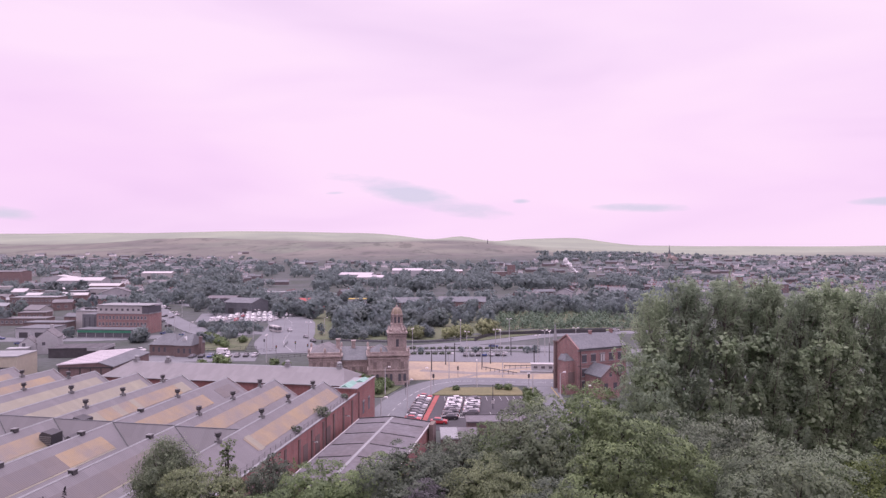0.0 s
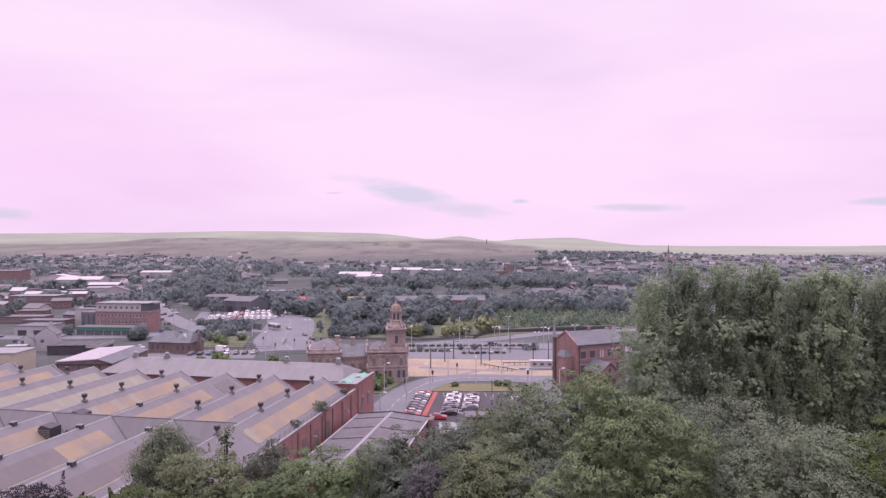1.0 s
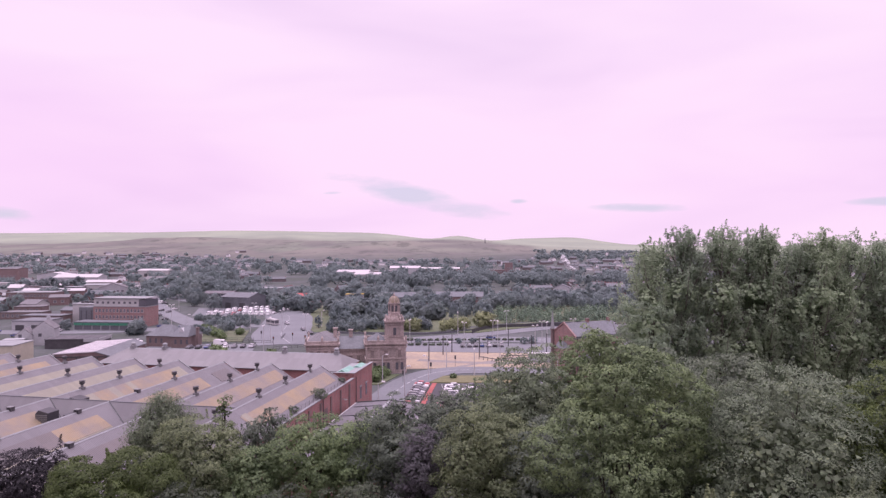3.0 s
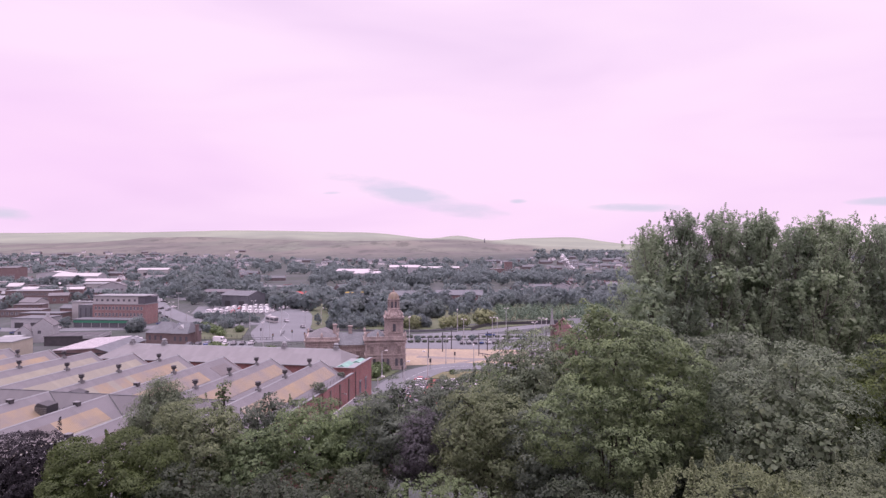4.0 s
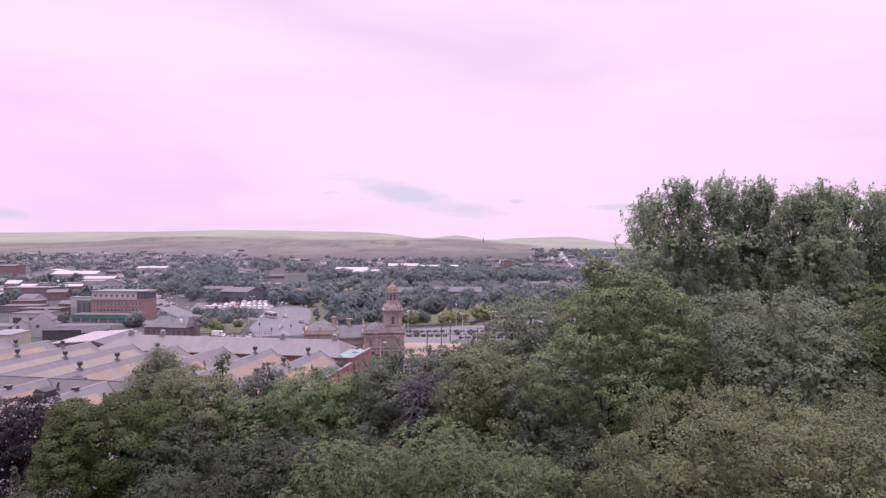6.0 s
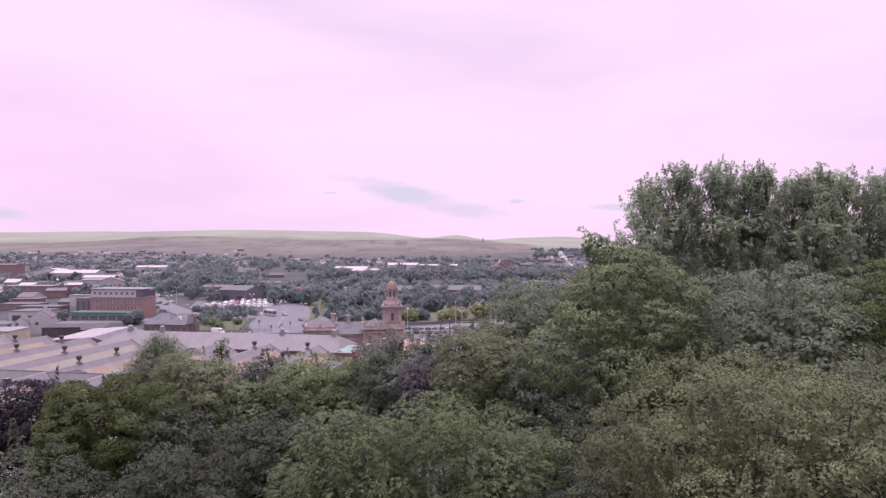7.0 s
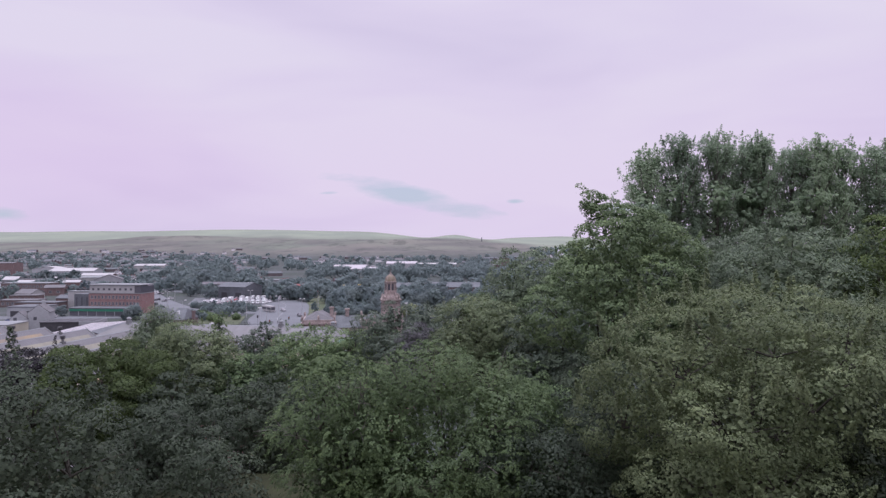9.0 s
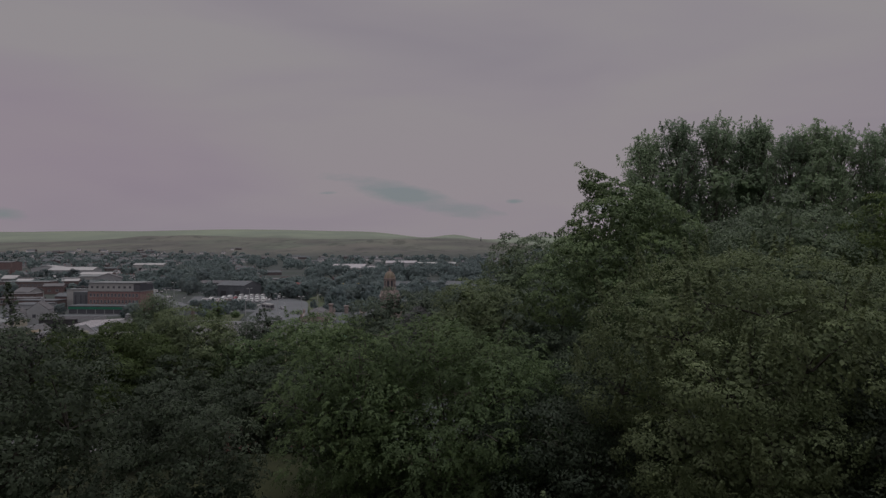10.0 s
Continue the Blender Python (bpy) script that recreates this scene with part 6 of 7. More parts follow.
    make_shed(-104, 468, 26, 14, 5, 1.5, WHITE_WALL, RED_PAINT, "white unit with a red roof edge", -6, doors=3)
    make_shed(-86, 420, 12, 9, 4.2, 0, GLASS, RED_PAINT, "filling station shop under a red canopy", -6, "filling_station", "filling station")
    make_shed(-65, 482, 13, 8, 5, 0, WHITE_WALL, PAINT_YELLOW, "white kiosk unit with yellow roof edge", 0, "kiosk", "kiosk", cols=3)
    make_shed(-25, 455, 34, 16, 5.0, 3, BRICK_TOWN, SLATE, "long brick shed with dark roof", -2, doors=3)
    make_shed(14, 462, 34, 16, 5.0, 3, BRICK_TOWN, SLATE, "long brick shed with dark roof", -2, doors=2)
    make_shed(-115, 850, 44, 26, 8, 2.5, WHITE_WALL, PINK_ROOF, "pale retail shed with white roof", -8, doors=2)
    make_shed(-90, 800, 34, 20, 7, 2.5, CREAM_WALL, PINK_ROOF, "pale retail shed with cream front", -8, doors=2)
    make_shed(-53, 960, 46, 24, 9, 3, WHITE_WALL, PINK_ROOF, "white retail shed with pale roof", 0, doors=3)
    make_shed(0, 985, 60, 18, 7, 2, BRICK_TOWN, WHITE_METAL, "brick and white trade park", 0, doors=4)
    make_shed(-78, 900, 30, 16, 7, 1, BRICK_TOWN, SLATE_BROWN, "brown-roofed store with brick walls", 0, doors=2)
    make_shed(104, 965, 11, 11, 17, 0, BRICK_TOWN, CONCRETE, "tall red-brick tower block of a mill", 0, "mill_tower", "mill", cols=3, rows=3)
    make_shed(84, 975, 60, 14, 6, 0, BRICK_TOWN, CONCRETE, "low red-brick mill range", 0, "mill_range", "mill", cols=14)
    make_shed(110, 800, 28, 16, 5, 1.5, WHITE_WALL, PINK_ROOF, "white-roofed works among trees", 6, doors=1)
    make_shed(68, 515, 20, 14, 4.5, 4, BRICK_TOWN, SLATE_BROWN, "brown-roofed hall among trees", 10, "hall", "hall", cols=4)
    make_shed(108, 560, 14, 10, 5, 3, WHITE_WALL, SLATE, "white gabled house among trees", -15, "house", "house", cols=3, along=False)
    make_shed(160, 560, 24, 14, 5, 3, BRICK_TOWN, SLATE, "brick hall among tall trees", -15, "hall", "hall", cols=3)
    make_shed(325, 630, 30, 16, 8, 2, BRICK_TOWN, SLATE, "red-brick mosque hall with flat green dome tower", 2, "mosque", "mosque", cols=8, rows=2)
    make_shed(300, 640, 5, 5, 15, 0, BRICK_TOWN, COPPER, "square red-brick tower with a green cap", 2, "brick_tower", "tower")
    make_shed(440, 640, 40, 14, 7, 0, WHITE_WALL, SLATE, "pale flat-roofed school with many windows", -6, "school_block", "school", cols=12)
    rng = random.Random(4)
    walls, roofs = (BRICK_DARK, WHITE_WALL, CREAM_WALL, BRICK_TOWN, CONCRETE), (SLATE, FELT, CONCRETE, SLATE_BROWN, WHITE_METAL)
    words = ("brick", "white", "cream", "red-brick", "grey concrete")
    made = 0
    for _ in range(400):
        if made > 34:
            break
        d = rng.uniform(300, 640)
        x = d * rng.uniform(-0.74, -0.50)
        w, dp = rng.uniform(9, 22), rng.uniform(7, 12)
        if any((x - a) ** 2 + (d - b) ** 2 < (r + w * 0.62 + 2) ** 2 for a, b, r in TAKEN) or abs(x + 0.45 * d + 20) < 14:
            continue
        k = rng.randrange(5)
        make_shed(x, d, w, dp, rng.uniform(3, 6.5), rng.choice((0, 0, 1.6, 2.6)), walls[k], rng.choice(roofs), "small " + words[k] + " workshop in a dense trading street", rng.uniform(-14, 22), "workshop", "workshop", doors=rng.randrange(2), cols=rng.randrange(2, 5))
        made += 1
    make_church(545, 1500)
    # slim boiler chimney
    c = thing("chimney_stack", pose(176, 830, ground_z(176, 830)), "slim pale boiler chimney among trees", "chimney")
    part("shaft", Build().tube([(0, 0, 0, 1.3), (0, 0, 21, 0.9)], 10), CONCRETE, c)
    part("rim", Build().tube([(0, 0, 20.6, 1.15), (0, 0, 21.2, 1.15)], 10), DARK_METAL, c)
    steam = Build()
    srng = random.Random(3)
    for i in range(34):
        t = i / 33
        cx, cz, rr = 12 - 26 * t ** 0.8 + srng.uniform(-2, 2) * (0.3 + t), 1 + 24 * t + srng.uniform(-2, 2) * (0.3 + t), 1.2 + 2.6 * t * srng.uniform(0.6, 1.2)
        steam.tube([(cx, srng.uniform(-2, 2), cz + rr * math.sin(a), max(0.05, rr * math.cos(a) * srng.uniform(0.8, 1.2))) for a in (-1.5, -1.0, -0.5, 0, 0.5, 1.0, 1.5)], 10)
    sm_, st_, sp_ = shader("steam")
    sp_.inputs["Base Color"].default_value = (0.85, 0.85, 0.86, 1)
    sn_ = node(st_, "ShaderNodeTexNoise", {"Vector": coords(st_, False), "Scale": 0.3, "Detail": 4.0}).outputs[0]
    st_.links.new(math_node(st_, "MULTIPLY", math_node(st_, "SUBTRACT", sn_, 0.28, clamp=True), 1.5), sp_.inputs["Alpha"])
    solid("steam_plume", steam, sm_, "thin white steam drifting from a boiler house", "steam", m=pose(172, 822, ground_z(172, 822) + 2))
    mon = thing("monument", pose(208, 2950, ground_z(208, 2950)), "dark stone monument on the moor top", "monument")
    part("shaft", Build().tube([(0, 0, -5, 3.5), (0, 0, 9, 2.2), (0, 0, 19, 1.5), (0, 0, 21, 0.3)], 8), SLATE, mon)


make_buildings()


# ---- rows of houses ----
def make_terrace(m, n, wall, roof, label, extra):
    root = thing("terraced_houses", m, label, "houses", "rows of houses")
    w = 5.6 * n
    turn = rot_z(90)
    part("wall", Build().prism([(-4, -6), (4, -6), (4, 5.4), (0, 8.4), (-4, 5.4)], -w / 2, w / 2, m=turn), wall, root)
    part("roof", Build().prism([(-4.4, 5.1), (0, 8.4), (4.4, 5.1), (4.4, 5.4), (0, 8.7), (-4.4, 5.4)], -w / 2 - 0.2, w / 2 + 0.2, m=turn), roof, root)
    ch = Build().box(-0.7, 0.7, -0.45, 0.45, -1, 1.6).mesh("chimney", BRICK)
    for i in range(0, n + 1, 1 if extra else n):
        part("chimney", ch, BRICK, root, at=pose(-w / 2 + 0.7 + (w - 1.4) * i / n, 0, 8.2))
    if extra:
        wm = sash(1.4, 1.5).mesh("window", GLASS)
        pale = Build().box(-1.2, 1.2, -1.6, 0, 0, 2.6).mesh("porch", WHITE_WALL)
        for i in range(n):
            x = -w / 2 + 5.6 * (i + 0.5)
            for z in (1.0, 3.6):
                part("window", wm, GLASS, root, at=pose(x, -4, z))
            if i % 2:
                part("porch", pale, WHITE_WALL, root, at=pose(x, -4, -0.2))
    return root


def scatter_terraces():
    rng = random.Random(5)
    kinds = {}
    specs = [(4, TERRACE_BRICK, SLATE_BROWN, "brick terrace with brown roofs", 1), (5, HOUSE_WHITE, SLATE, "pale plastered terrace with slate roofs", 1), (2, HOUSE_WHITE, SLATE_BROWN, "white semi-detached houses with brown roofs", 1),
             (6, TERRACE_BRICK, SLATE, "dark brick terrace with slate roofs", 0), (3, CREAM_WALL, SLATE, "cream houses with slate roofs", 0)]
    far, faces = Build(), []
    mats = [HOUSE_WHITE, CREAM_WALL, TERRACE_BRICK, SLATE_BROWN, SLATE]
    # slope range, depth range, how many
    for s0, s1, d0, d1, cnt in ((-0.72, -0.30, 820, 1900, 230), (-0.36, 0.05, 1150, 1500, 40), (0.24, 0.72, 620, 1800, 330), (0.08, 0.34, 1050, 1500, 40), (-0.66, -0.42, 560, 800, 12), (-0.44, -0.24, 520, 950, 20), (-0.2, 0.25, 520, 950, 10)):
        made = 0
        for _ in range(cnt * 12):
            if made >= cnt:
                break
            s, d = s0 + (s1 - s0) * rng.random(), math.exp(math.log(d0) + (math.log(d1) - math.log(d0)) * rng.random())
            x, y = s * d, d
            if any((x - a) ** 2 + (y - b) ** 2 < (r + 7) ** 2 for a, b, r in TAKEN):
                continue
            TAKEN.append((x, y, 7))
            a = rng.choice((-12, 8, 18, 70, -30)) + rng.uniform(-6, 6) + 25 * noise.noise((x * 0.003, y * 0.003, 0))
            k = rng.choices(range(5), (3, 3, 3, 3, 3))[0]
            m = pose(x, y, ground_z(x, y), 0, 0, a) @ Matrix.Scale(0.8, 4)
            made += 1
            if d > 1080:
                w = 5.6 * specs[k][0] / 2
                mt = m @ rot_z(90)
                n0 = len(far.f)
                far.prism([(-4, -6), (4, -6), (4, 5.4), (0, 8.4), (-4, 5.4)], -w, w, m=mt)
                faces += [mats.index(specs[k][1])] * (len(far.f) - n0)
                n0 = len(far.f)
                far.prism([(-4.4, 5.1), (0, 8.4), (4.4, 5.1), (4.4, 5.5), (0, 8.8), (-4.4, 5.5)], -w - 0.2, w + 0.2, m=mt)
                faces += [mats.index(specs[k][2])] * (len(far.f) - n0)
                for i in range(2):
                    n0 = len(far.f)
                    far.box(-0.6, 0.6, -0.4 + (2 * i - 1) * (w - 1), 0.4 + (2 * i - 1) * (w - 1), 7.6, 9.9, m=mt)
                    faces += [2] * (len(far.f) - n0)
                continue
            key = k + (10 if d > 700 else 0)
            if key in kinds:
                copy_thing(kinds[key], m)
            else:
                n, wl, rf, lb, ex = specs[k]
                kinds[key] = make_terrace(m, n, wl, rf, lb, ex and d <= 700)
    ob = solid("far_houses", far, mats[0], "distant rows of pale and brick houses with grey-brown roofs", "houses", "stuff")
    for mt in mats[1:]:
        ob.data.materials.append(mt)
    ob.data.polygons.foreach_set("material_index", faces)


scatter_terraces()


# ---- town trees ----
def make_town_tree(m, h, w, quads, leaf, material, label, seed, name="town_tree", conical=False):
    rng = np.random.default_rng(seed)
    root = thing(name, m, label, "tree", "town trees")
    lobes = []
    if conical:
        for i in range(6):
            f = i / 5
            lobes.append((0, 0, h * (0.12 + 0.8 * f), w / 2 * (1 - f) + 0.15, w / 2 * (1 - f) + 0.15, h * 0.12))
    else:
        cz = h * 0.46
        for i in range(9):
            a, e = 2.4 * i, math.asin(-0.8 + 1.7 * (i + 0.5) / 9)
            k = 0.42 + 0.16 * rng.random()
            lobes.append((math.cos(a) * math.cos(e) * w / 2 * (1 - k), math.sin(a) * math.cos(e) * w / 2 * (1 - k), cz + math.sin(e) * h * 0.5 * (1 - k), w / 2 * k, w / 2 * k, h * 0.5 * k))
        lobes.append((0, 0, cz, w * 0.34, w * 0.34, h * 0.3))
    pts, nor, shade = fill_lobes(rng, lobes, quads / 900.0, leaf * leaf * 0.4, 0.055 * w + 0.1, 10, 0.5, fill=0.03, ragged=0.05, even=0.85)
    part("crown", leaf_mesh("crown", rng, pts, nor, leaf, 0.75, 0.3, material, shade=shade), material, root)
    if not conical:
        core = 2.2 * leaf
        ip, io, ih = fill_lobes(rng, [l[:3] + tuple(0.68 * v for v in l[3:]) for l in lobes], 0.5, core * core * 0.4, 0.2, 2, 0.0, fill=0.03, ragged=0.04, even=0.85)
        part("inner_crown", leaf_mesh("inner_crown", rng, ip, io, core, 0.8, 0.2, material, shade=ih), material, root)
    part("trunk", Build().tube([(0, 0, -1, 0.22), (0, 0, h * 0.55, 0.12)], 6), BARK, root)
    return root


def plant_town():
    rng = random.Random(9)
    base = [(10.5, 9.5, 560, 0.95, LEAF_FAR, "grey-green broadleaf town tree, paled with haze"), (12.5, 10.0, 560, 1.0, LEAF_FAR, "tall grey-green town tree, paled with haze"), (8.0, 8.5, 620, 0.75, LEAF_TOWN_DARK, "dark round town tree"),
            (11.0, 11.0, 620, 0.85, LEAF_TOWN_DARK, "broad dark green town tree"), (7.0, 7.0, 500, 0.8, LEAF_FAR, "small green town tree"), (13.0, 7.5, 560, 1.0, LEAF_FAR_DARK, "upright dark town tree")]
    first = {}
    wood_p, wood_n, wood_s, wood_h = [], [], [], []
    nrng = np.random.default_rng(77)

    def wood(x, y, sc):
        """One distant tree of the woods, as loose leaf clumps."""
        h, w = 8.6 * sc, 10.5 * sc
        z = ground_z(x, y)
        lobes = []
        for i in range(7):
            a, e = 2.4 * i + nrng.random(), math.asin(-0.6 + 1.55 * (i + 0.5) / 7)
            k = 0.42 + 0.18 * nrng.random()
            lobes.append((x + math.cos(a) * math.cos(e) * w / 2 * (1 - k), y + math.sin(a) * math.cos(e) * w / 2 * (1 - k), z + h * 0.5 + math.sin(e) * h * 0.5 * (1 - k), w / 2 * k, w / 2 * k, h * 0.5 * k))
        lobes.append((x, y, z + h * 0.4, w * 0.4, w * 0.4, h * 0.4))
        size = 1.0 * (0.9 + y / 900)
        p, nn, sh = fill_lobes(nrng, lobes, 0.42, size * size * 0.4, 0.3 + size * 0.1, 7, 0.2, fill=0.02, ragged=0.03, even=0.85)
        core = 2.4 * size
        p2, n2, sh2 = fill_lobes(nrng, [l[:3] + tuple(0.68 * v for v in l[3:]) for l in lobes], 0.55, core * core * 0.4, 0.3, 2, 0.0, fill=0.02, ragged=0.03, even=0.9)
        for q, m2, h2, z2 in ((p, nn, sh, size), (p2, n2, sh2, core)):
            wood_p.append(q)
            wood_n.append(m2)
            wood_h.append(h2)
            wood_s.append(np.full((len(q), 1), z2))

    def place(k, x, y, sc=1.0):
        m = pose(x, y, ground_z(x, y) - 0.2, 0, 0, rng.uniform(0, 360))
        if k in first:
            o = copy_thing(first[k], m)
            o.scale = (sc * rng.uniform(0.9, 1.1),) * 2 + (sc,)
        else:
            h, w, q, lf, mt, lb = base[k]
            first[k] = make_town_tree(m, h, w, q, lf, mt, lb, 300 + k)

    for s0, s1, d0, d1, cnt, sc in ((-0.46, -0.27, 500, 900, 44, 1.45), (-0.46, -0.27, 900, 1300, 54, 1.4), (-0.20, 0.31, 470, 900, 150, 1.5), (-0.27, 0.16, 900, 1450, 140, 1.3), (0.15, 0.33, 1450, 1850, 230, 1.2), (0.30, 0.72, 520, 1600, 260, 0.9),
                                    (-0.72, -0.46, 440, 1600, 120, 1.0), (-0.175, -0.085, 330, 410, 20, 1.0), (-0.27, -0.20, 390, 480, 16, 0.9), (-0.50, -0.43, 285, 300, 6, 0.6),
                                    (0.20, 0.40, 430, 520, 40, 1.0), (-0.085, 0.22, 440, 480, 34, 1.0), (0.07, 0.36, 404, 444, 46, 0.85), (-0.72, -0.4, 1500, 1800, 60, 0.9), (0.3, 0.72, 1500, 1900, 50, 1.0), (-0.17, 0.075, 345, 440, 60, 1.0), (-0.385, -0.285, 320, 352, 44, 0.4), (-0.30, -0.18, 430, 560, 30, 1.0),
                                    (-0.16, -0.02, 303, 345, 34, 0.6), (-0.20, -0.07, 299, 322, 30, 0.5), (-0.17, 0.0, 345, 400, 30, 0.85), (-0.72, -0.3, 900, 1500, 130, 1.1), (-0.16, -0.09, 500, 560, 10, 1.0), (-0.42, -0.33, 285, 318, 12, 0.45), (-0.60, -0.46, 300, 430, 14, 0.7), (0.22, 0.72, 800, 1700, 240, 0.85), (-0.72, -0.25, 1000, 1700, 120, 0.9), (-0.20, 0.08, 560, 1120, 70, 1.2)):
        made = 0
        for _ in range(cnt * 8):
            if made >= cnt:
                break
            s, d = s0 + (s1 - s0) * rng.random(), math.exp(math.log(d0) + (math.log(d1) - math.log(d0)) * rng.random())
            x, y = s * d, d
            if any((x - a) ** 2 + (y - b) ** 2 < (r + 1) ** 2 for a, b, r in TAKEN) or noise.noise((x * 0.006, y * 0.006, 3)) < -0.25:
                continue
            k = rng.choices(range(6), (4, 3, 3, 4, 1, 1))[0]
            if d > 445:
                wood(x, y, sc * rng.uniform(0.75, 1.25))
            else:
                place(k, x, y, sc * rng.uniform(0.75, 1.2))
            made += 1
    for k, x, y, sc in ((3, -370, 650, 1.15), (2, -352, 590, 1.5), (3, -368, 600, 1.3), (0, -275, 411, 1.15), (3, -250, 359, 1.0), (2, -262, 350, 0.8), (0, -205, 470, 1.0), (3, -190, 520, 1.3), (1, -175, 455, 1.1), (5, 905, 1500, 1.3), (5, 917, 1500, 1.15), (4, 34.6, 262, 0.5), (4, -9, 262, 0.42), (4, 8, 263, 0.42), (4, 13.6, 263, 0.45), (4, 38.5, 263, 0.55), (4, 33.4, 223, 0.42), (3, -226, 610, 1.4), (2, -160, 500, 1.4)):
        place(k, x, y, sc)
    # the dense wood beside the long road out of town
    road = curve([(-108, 312), (-132, 336), (-183, 415), (-235, 515), (-290, 625), (-370, 800)], 8)
    made = 0
    for _ in range(400):
        d = 400 + 330 * rng.random()
        x = d * rng.uniform(-0.45, -0.335)
        if made >= 40 or min((x - a) ** 2 + (d - b) ** 2 for a, b in road) < 14 ** 2 or any((x - a) ** 2 + (d - b) ** 2 < (r - 1) ** 2 for a, b, r in TAKEN):
            continue
        place(rng.choice((0, 2, 3, 3)), x, d, rng.uniform(1.0, 1.6))
        made += 1
    wd = solid("woodland", Build(), LEAF_FAR, "distant grey-green trees and woods between the buildings, haze put into their colour", "woods", "stuff")
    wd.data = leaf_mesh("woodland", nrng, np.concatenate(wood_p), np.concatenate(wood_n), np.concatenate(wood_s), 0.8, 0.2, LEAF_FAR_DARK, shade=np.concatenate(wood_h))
    # pale willows by the slip road
    wl = None
    for x, y, h in ((-12, 303, 7.5), (2, 301, 6.2), (6.5, 303, 7), (11, 306, 7.2), (21, 312, 9.5), (24, 314, 8.5), (-15, 305, 6)):
        m = pose(x, y, 0, 0, 0, 40 * x)
        if wl is None:
            wl = make_town_tree(m, 7, 7.5, 700, 0.55, LEAF_WILLOW, "pale yellow-green willow beside the slip road", 320)
        else:
            copy_thing(wl, m).scale = (h / 7, h / 7, h / 7)
    # conifer plantation
    cf = None
    for i in range(290):
        d = 336 + 66 * rng.random()
        x = d * rng.uniform(0.07, 0.33)
        m = pose(x, d, 0, 0, 0, rng.uniform(0, 360))
        sc = rng.uniform(0.5, 0.78)
        if cf is None:
            cf = make_town_tree(m, 7.4, 6.2, 230, 0.7, LEAF_CONIFER, "young dark conifer in a plantation", 330, "conifer_tree", True)
        else:
            copy_thing(cf, m).scale = (sc, sc, sc)
    # shrubs by the works and on the verges
    sh = None
    for x, y, sc in ((-18, 192, 1.3), (-20.5, 190, 1.4), (-16.5, 196, 1.0), (-18.8, 197, 1.3), (-23, 196, 1.6), (-19.5, 187, 1.2), (-27, 199, 1.8), (20, 192.5, 0.9), (17, 193, 0.8), (4, 192, 0.7), (24.5, 172, 1.7), (23.5, 166, 1.6), (25, 180, 1.5),
                     (-100, 283, 1.6), (-95, 276, 1.3), (-92, 290, 1.4), (-106, 294, 1.5), (-112, 300, 1.6), (-84, 236, 1.6), (-80, 233, 1.4), (-88, 231, 1.2), (-62, 232, 1.2), (-57, 230, 1.0)):
        m = pose(x, y, 0, 0, 0, 50 * x)
        if sh is None:
            sh = make_town_tree(m, 2.6, 3.4, 700, 0.3, LEAF_GREEN, "low green shrub on rough ground", 340, "shrub")
            sh["category"], sh["group"] = "shrub", "shrubs"
        else:
            copy_thing(sh, m).scale = (sc, sc, sc)
    # clipped bushes in rows in the far parking place
    hb = None
    for row, y, many in ((0, 272, 19), (1, 258, 6)):
        for i in range(many):
            m = pose(-13 + 2.9 * i + row, y, 0, 0, 0, 8 * (i % 3))
            if hb is None:
                hb = make_town_tree(m, 1.3, 3.0, 900, 0.32, LEAF_DARK, "small dark bush in a planted row", 350, "bush")
                hb["category"], hb["group"] = "bush", "planted bushes"
            else:
                copy_thing(hb, m).scale = (0.62 + 0.2 * rng.random(), 0.45 + 0.2 * rng.random(), 0.65 + 0.25 * rng.random())


plant_town()


# ---- vehicles ----
def wheel_set(root, tyre, hub, xs, ys, fine=True):
    for x in xs:
        for y in ys:
            w = part("wheel", tyre, TYRE, root, at=pose(x, y, 0.31, 0, 90, 0))
            if fine:
                part("rim", hub, GREY_METAL, w)


TYRE_MESH = Build().tube([(0, 0, -0.11, 0.25), (0, 0, -0.11, 0.31), (0, 0, 0.11, 0.31), (0, 0, 0.11, 0.25)], 12).mesh("tyre", TYRE)
RIM_MESH = Build().tube([(0, 0, -0.115, 0.19), (0, 0, 0.115, 0.19)], 8).mesh("rim", GREY_METAL)
LIGHT_RED = surface("tail_light", (0.45, 0.03, 0.03), 0.3, 0.05, 5, 1, local=True)
LIGHT_CLEAR = surface("head_light", (0.7, 0.7, 0.72), 0.2, 0.05, 5, 1, local=True)
PLATE = surface("plate", (0.65, 0.6, 0.4), 0.5, 0.05, 5, 1, local=True)


def taper(profile, w0, w1, zlo, zhi):
    """A side outline of (y, z) swept across x, narrowing towards its top."""
    n = len(profile)
    half = [w0 + (w1 - w0) * min(1, max(0, (z - zlo) / (zhi - zlo))) for _, z in profile]
    vs = [(-h, y, z) for h, (y, z) in zip(half, profile)] + [(h, y, z) for h, (y, z) in zip(half, profile)]
    return Build().add(vs, [tuple(range(n)), tuple(range(2 * n - 1, n - 1, -1))] + [(i, i + n, (i + 1) % n + n, (i + 1) % n) for i in range(n)])


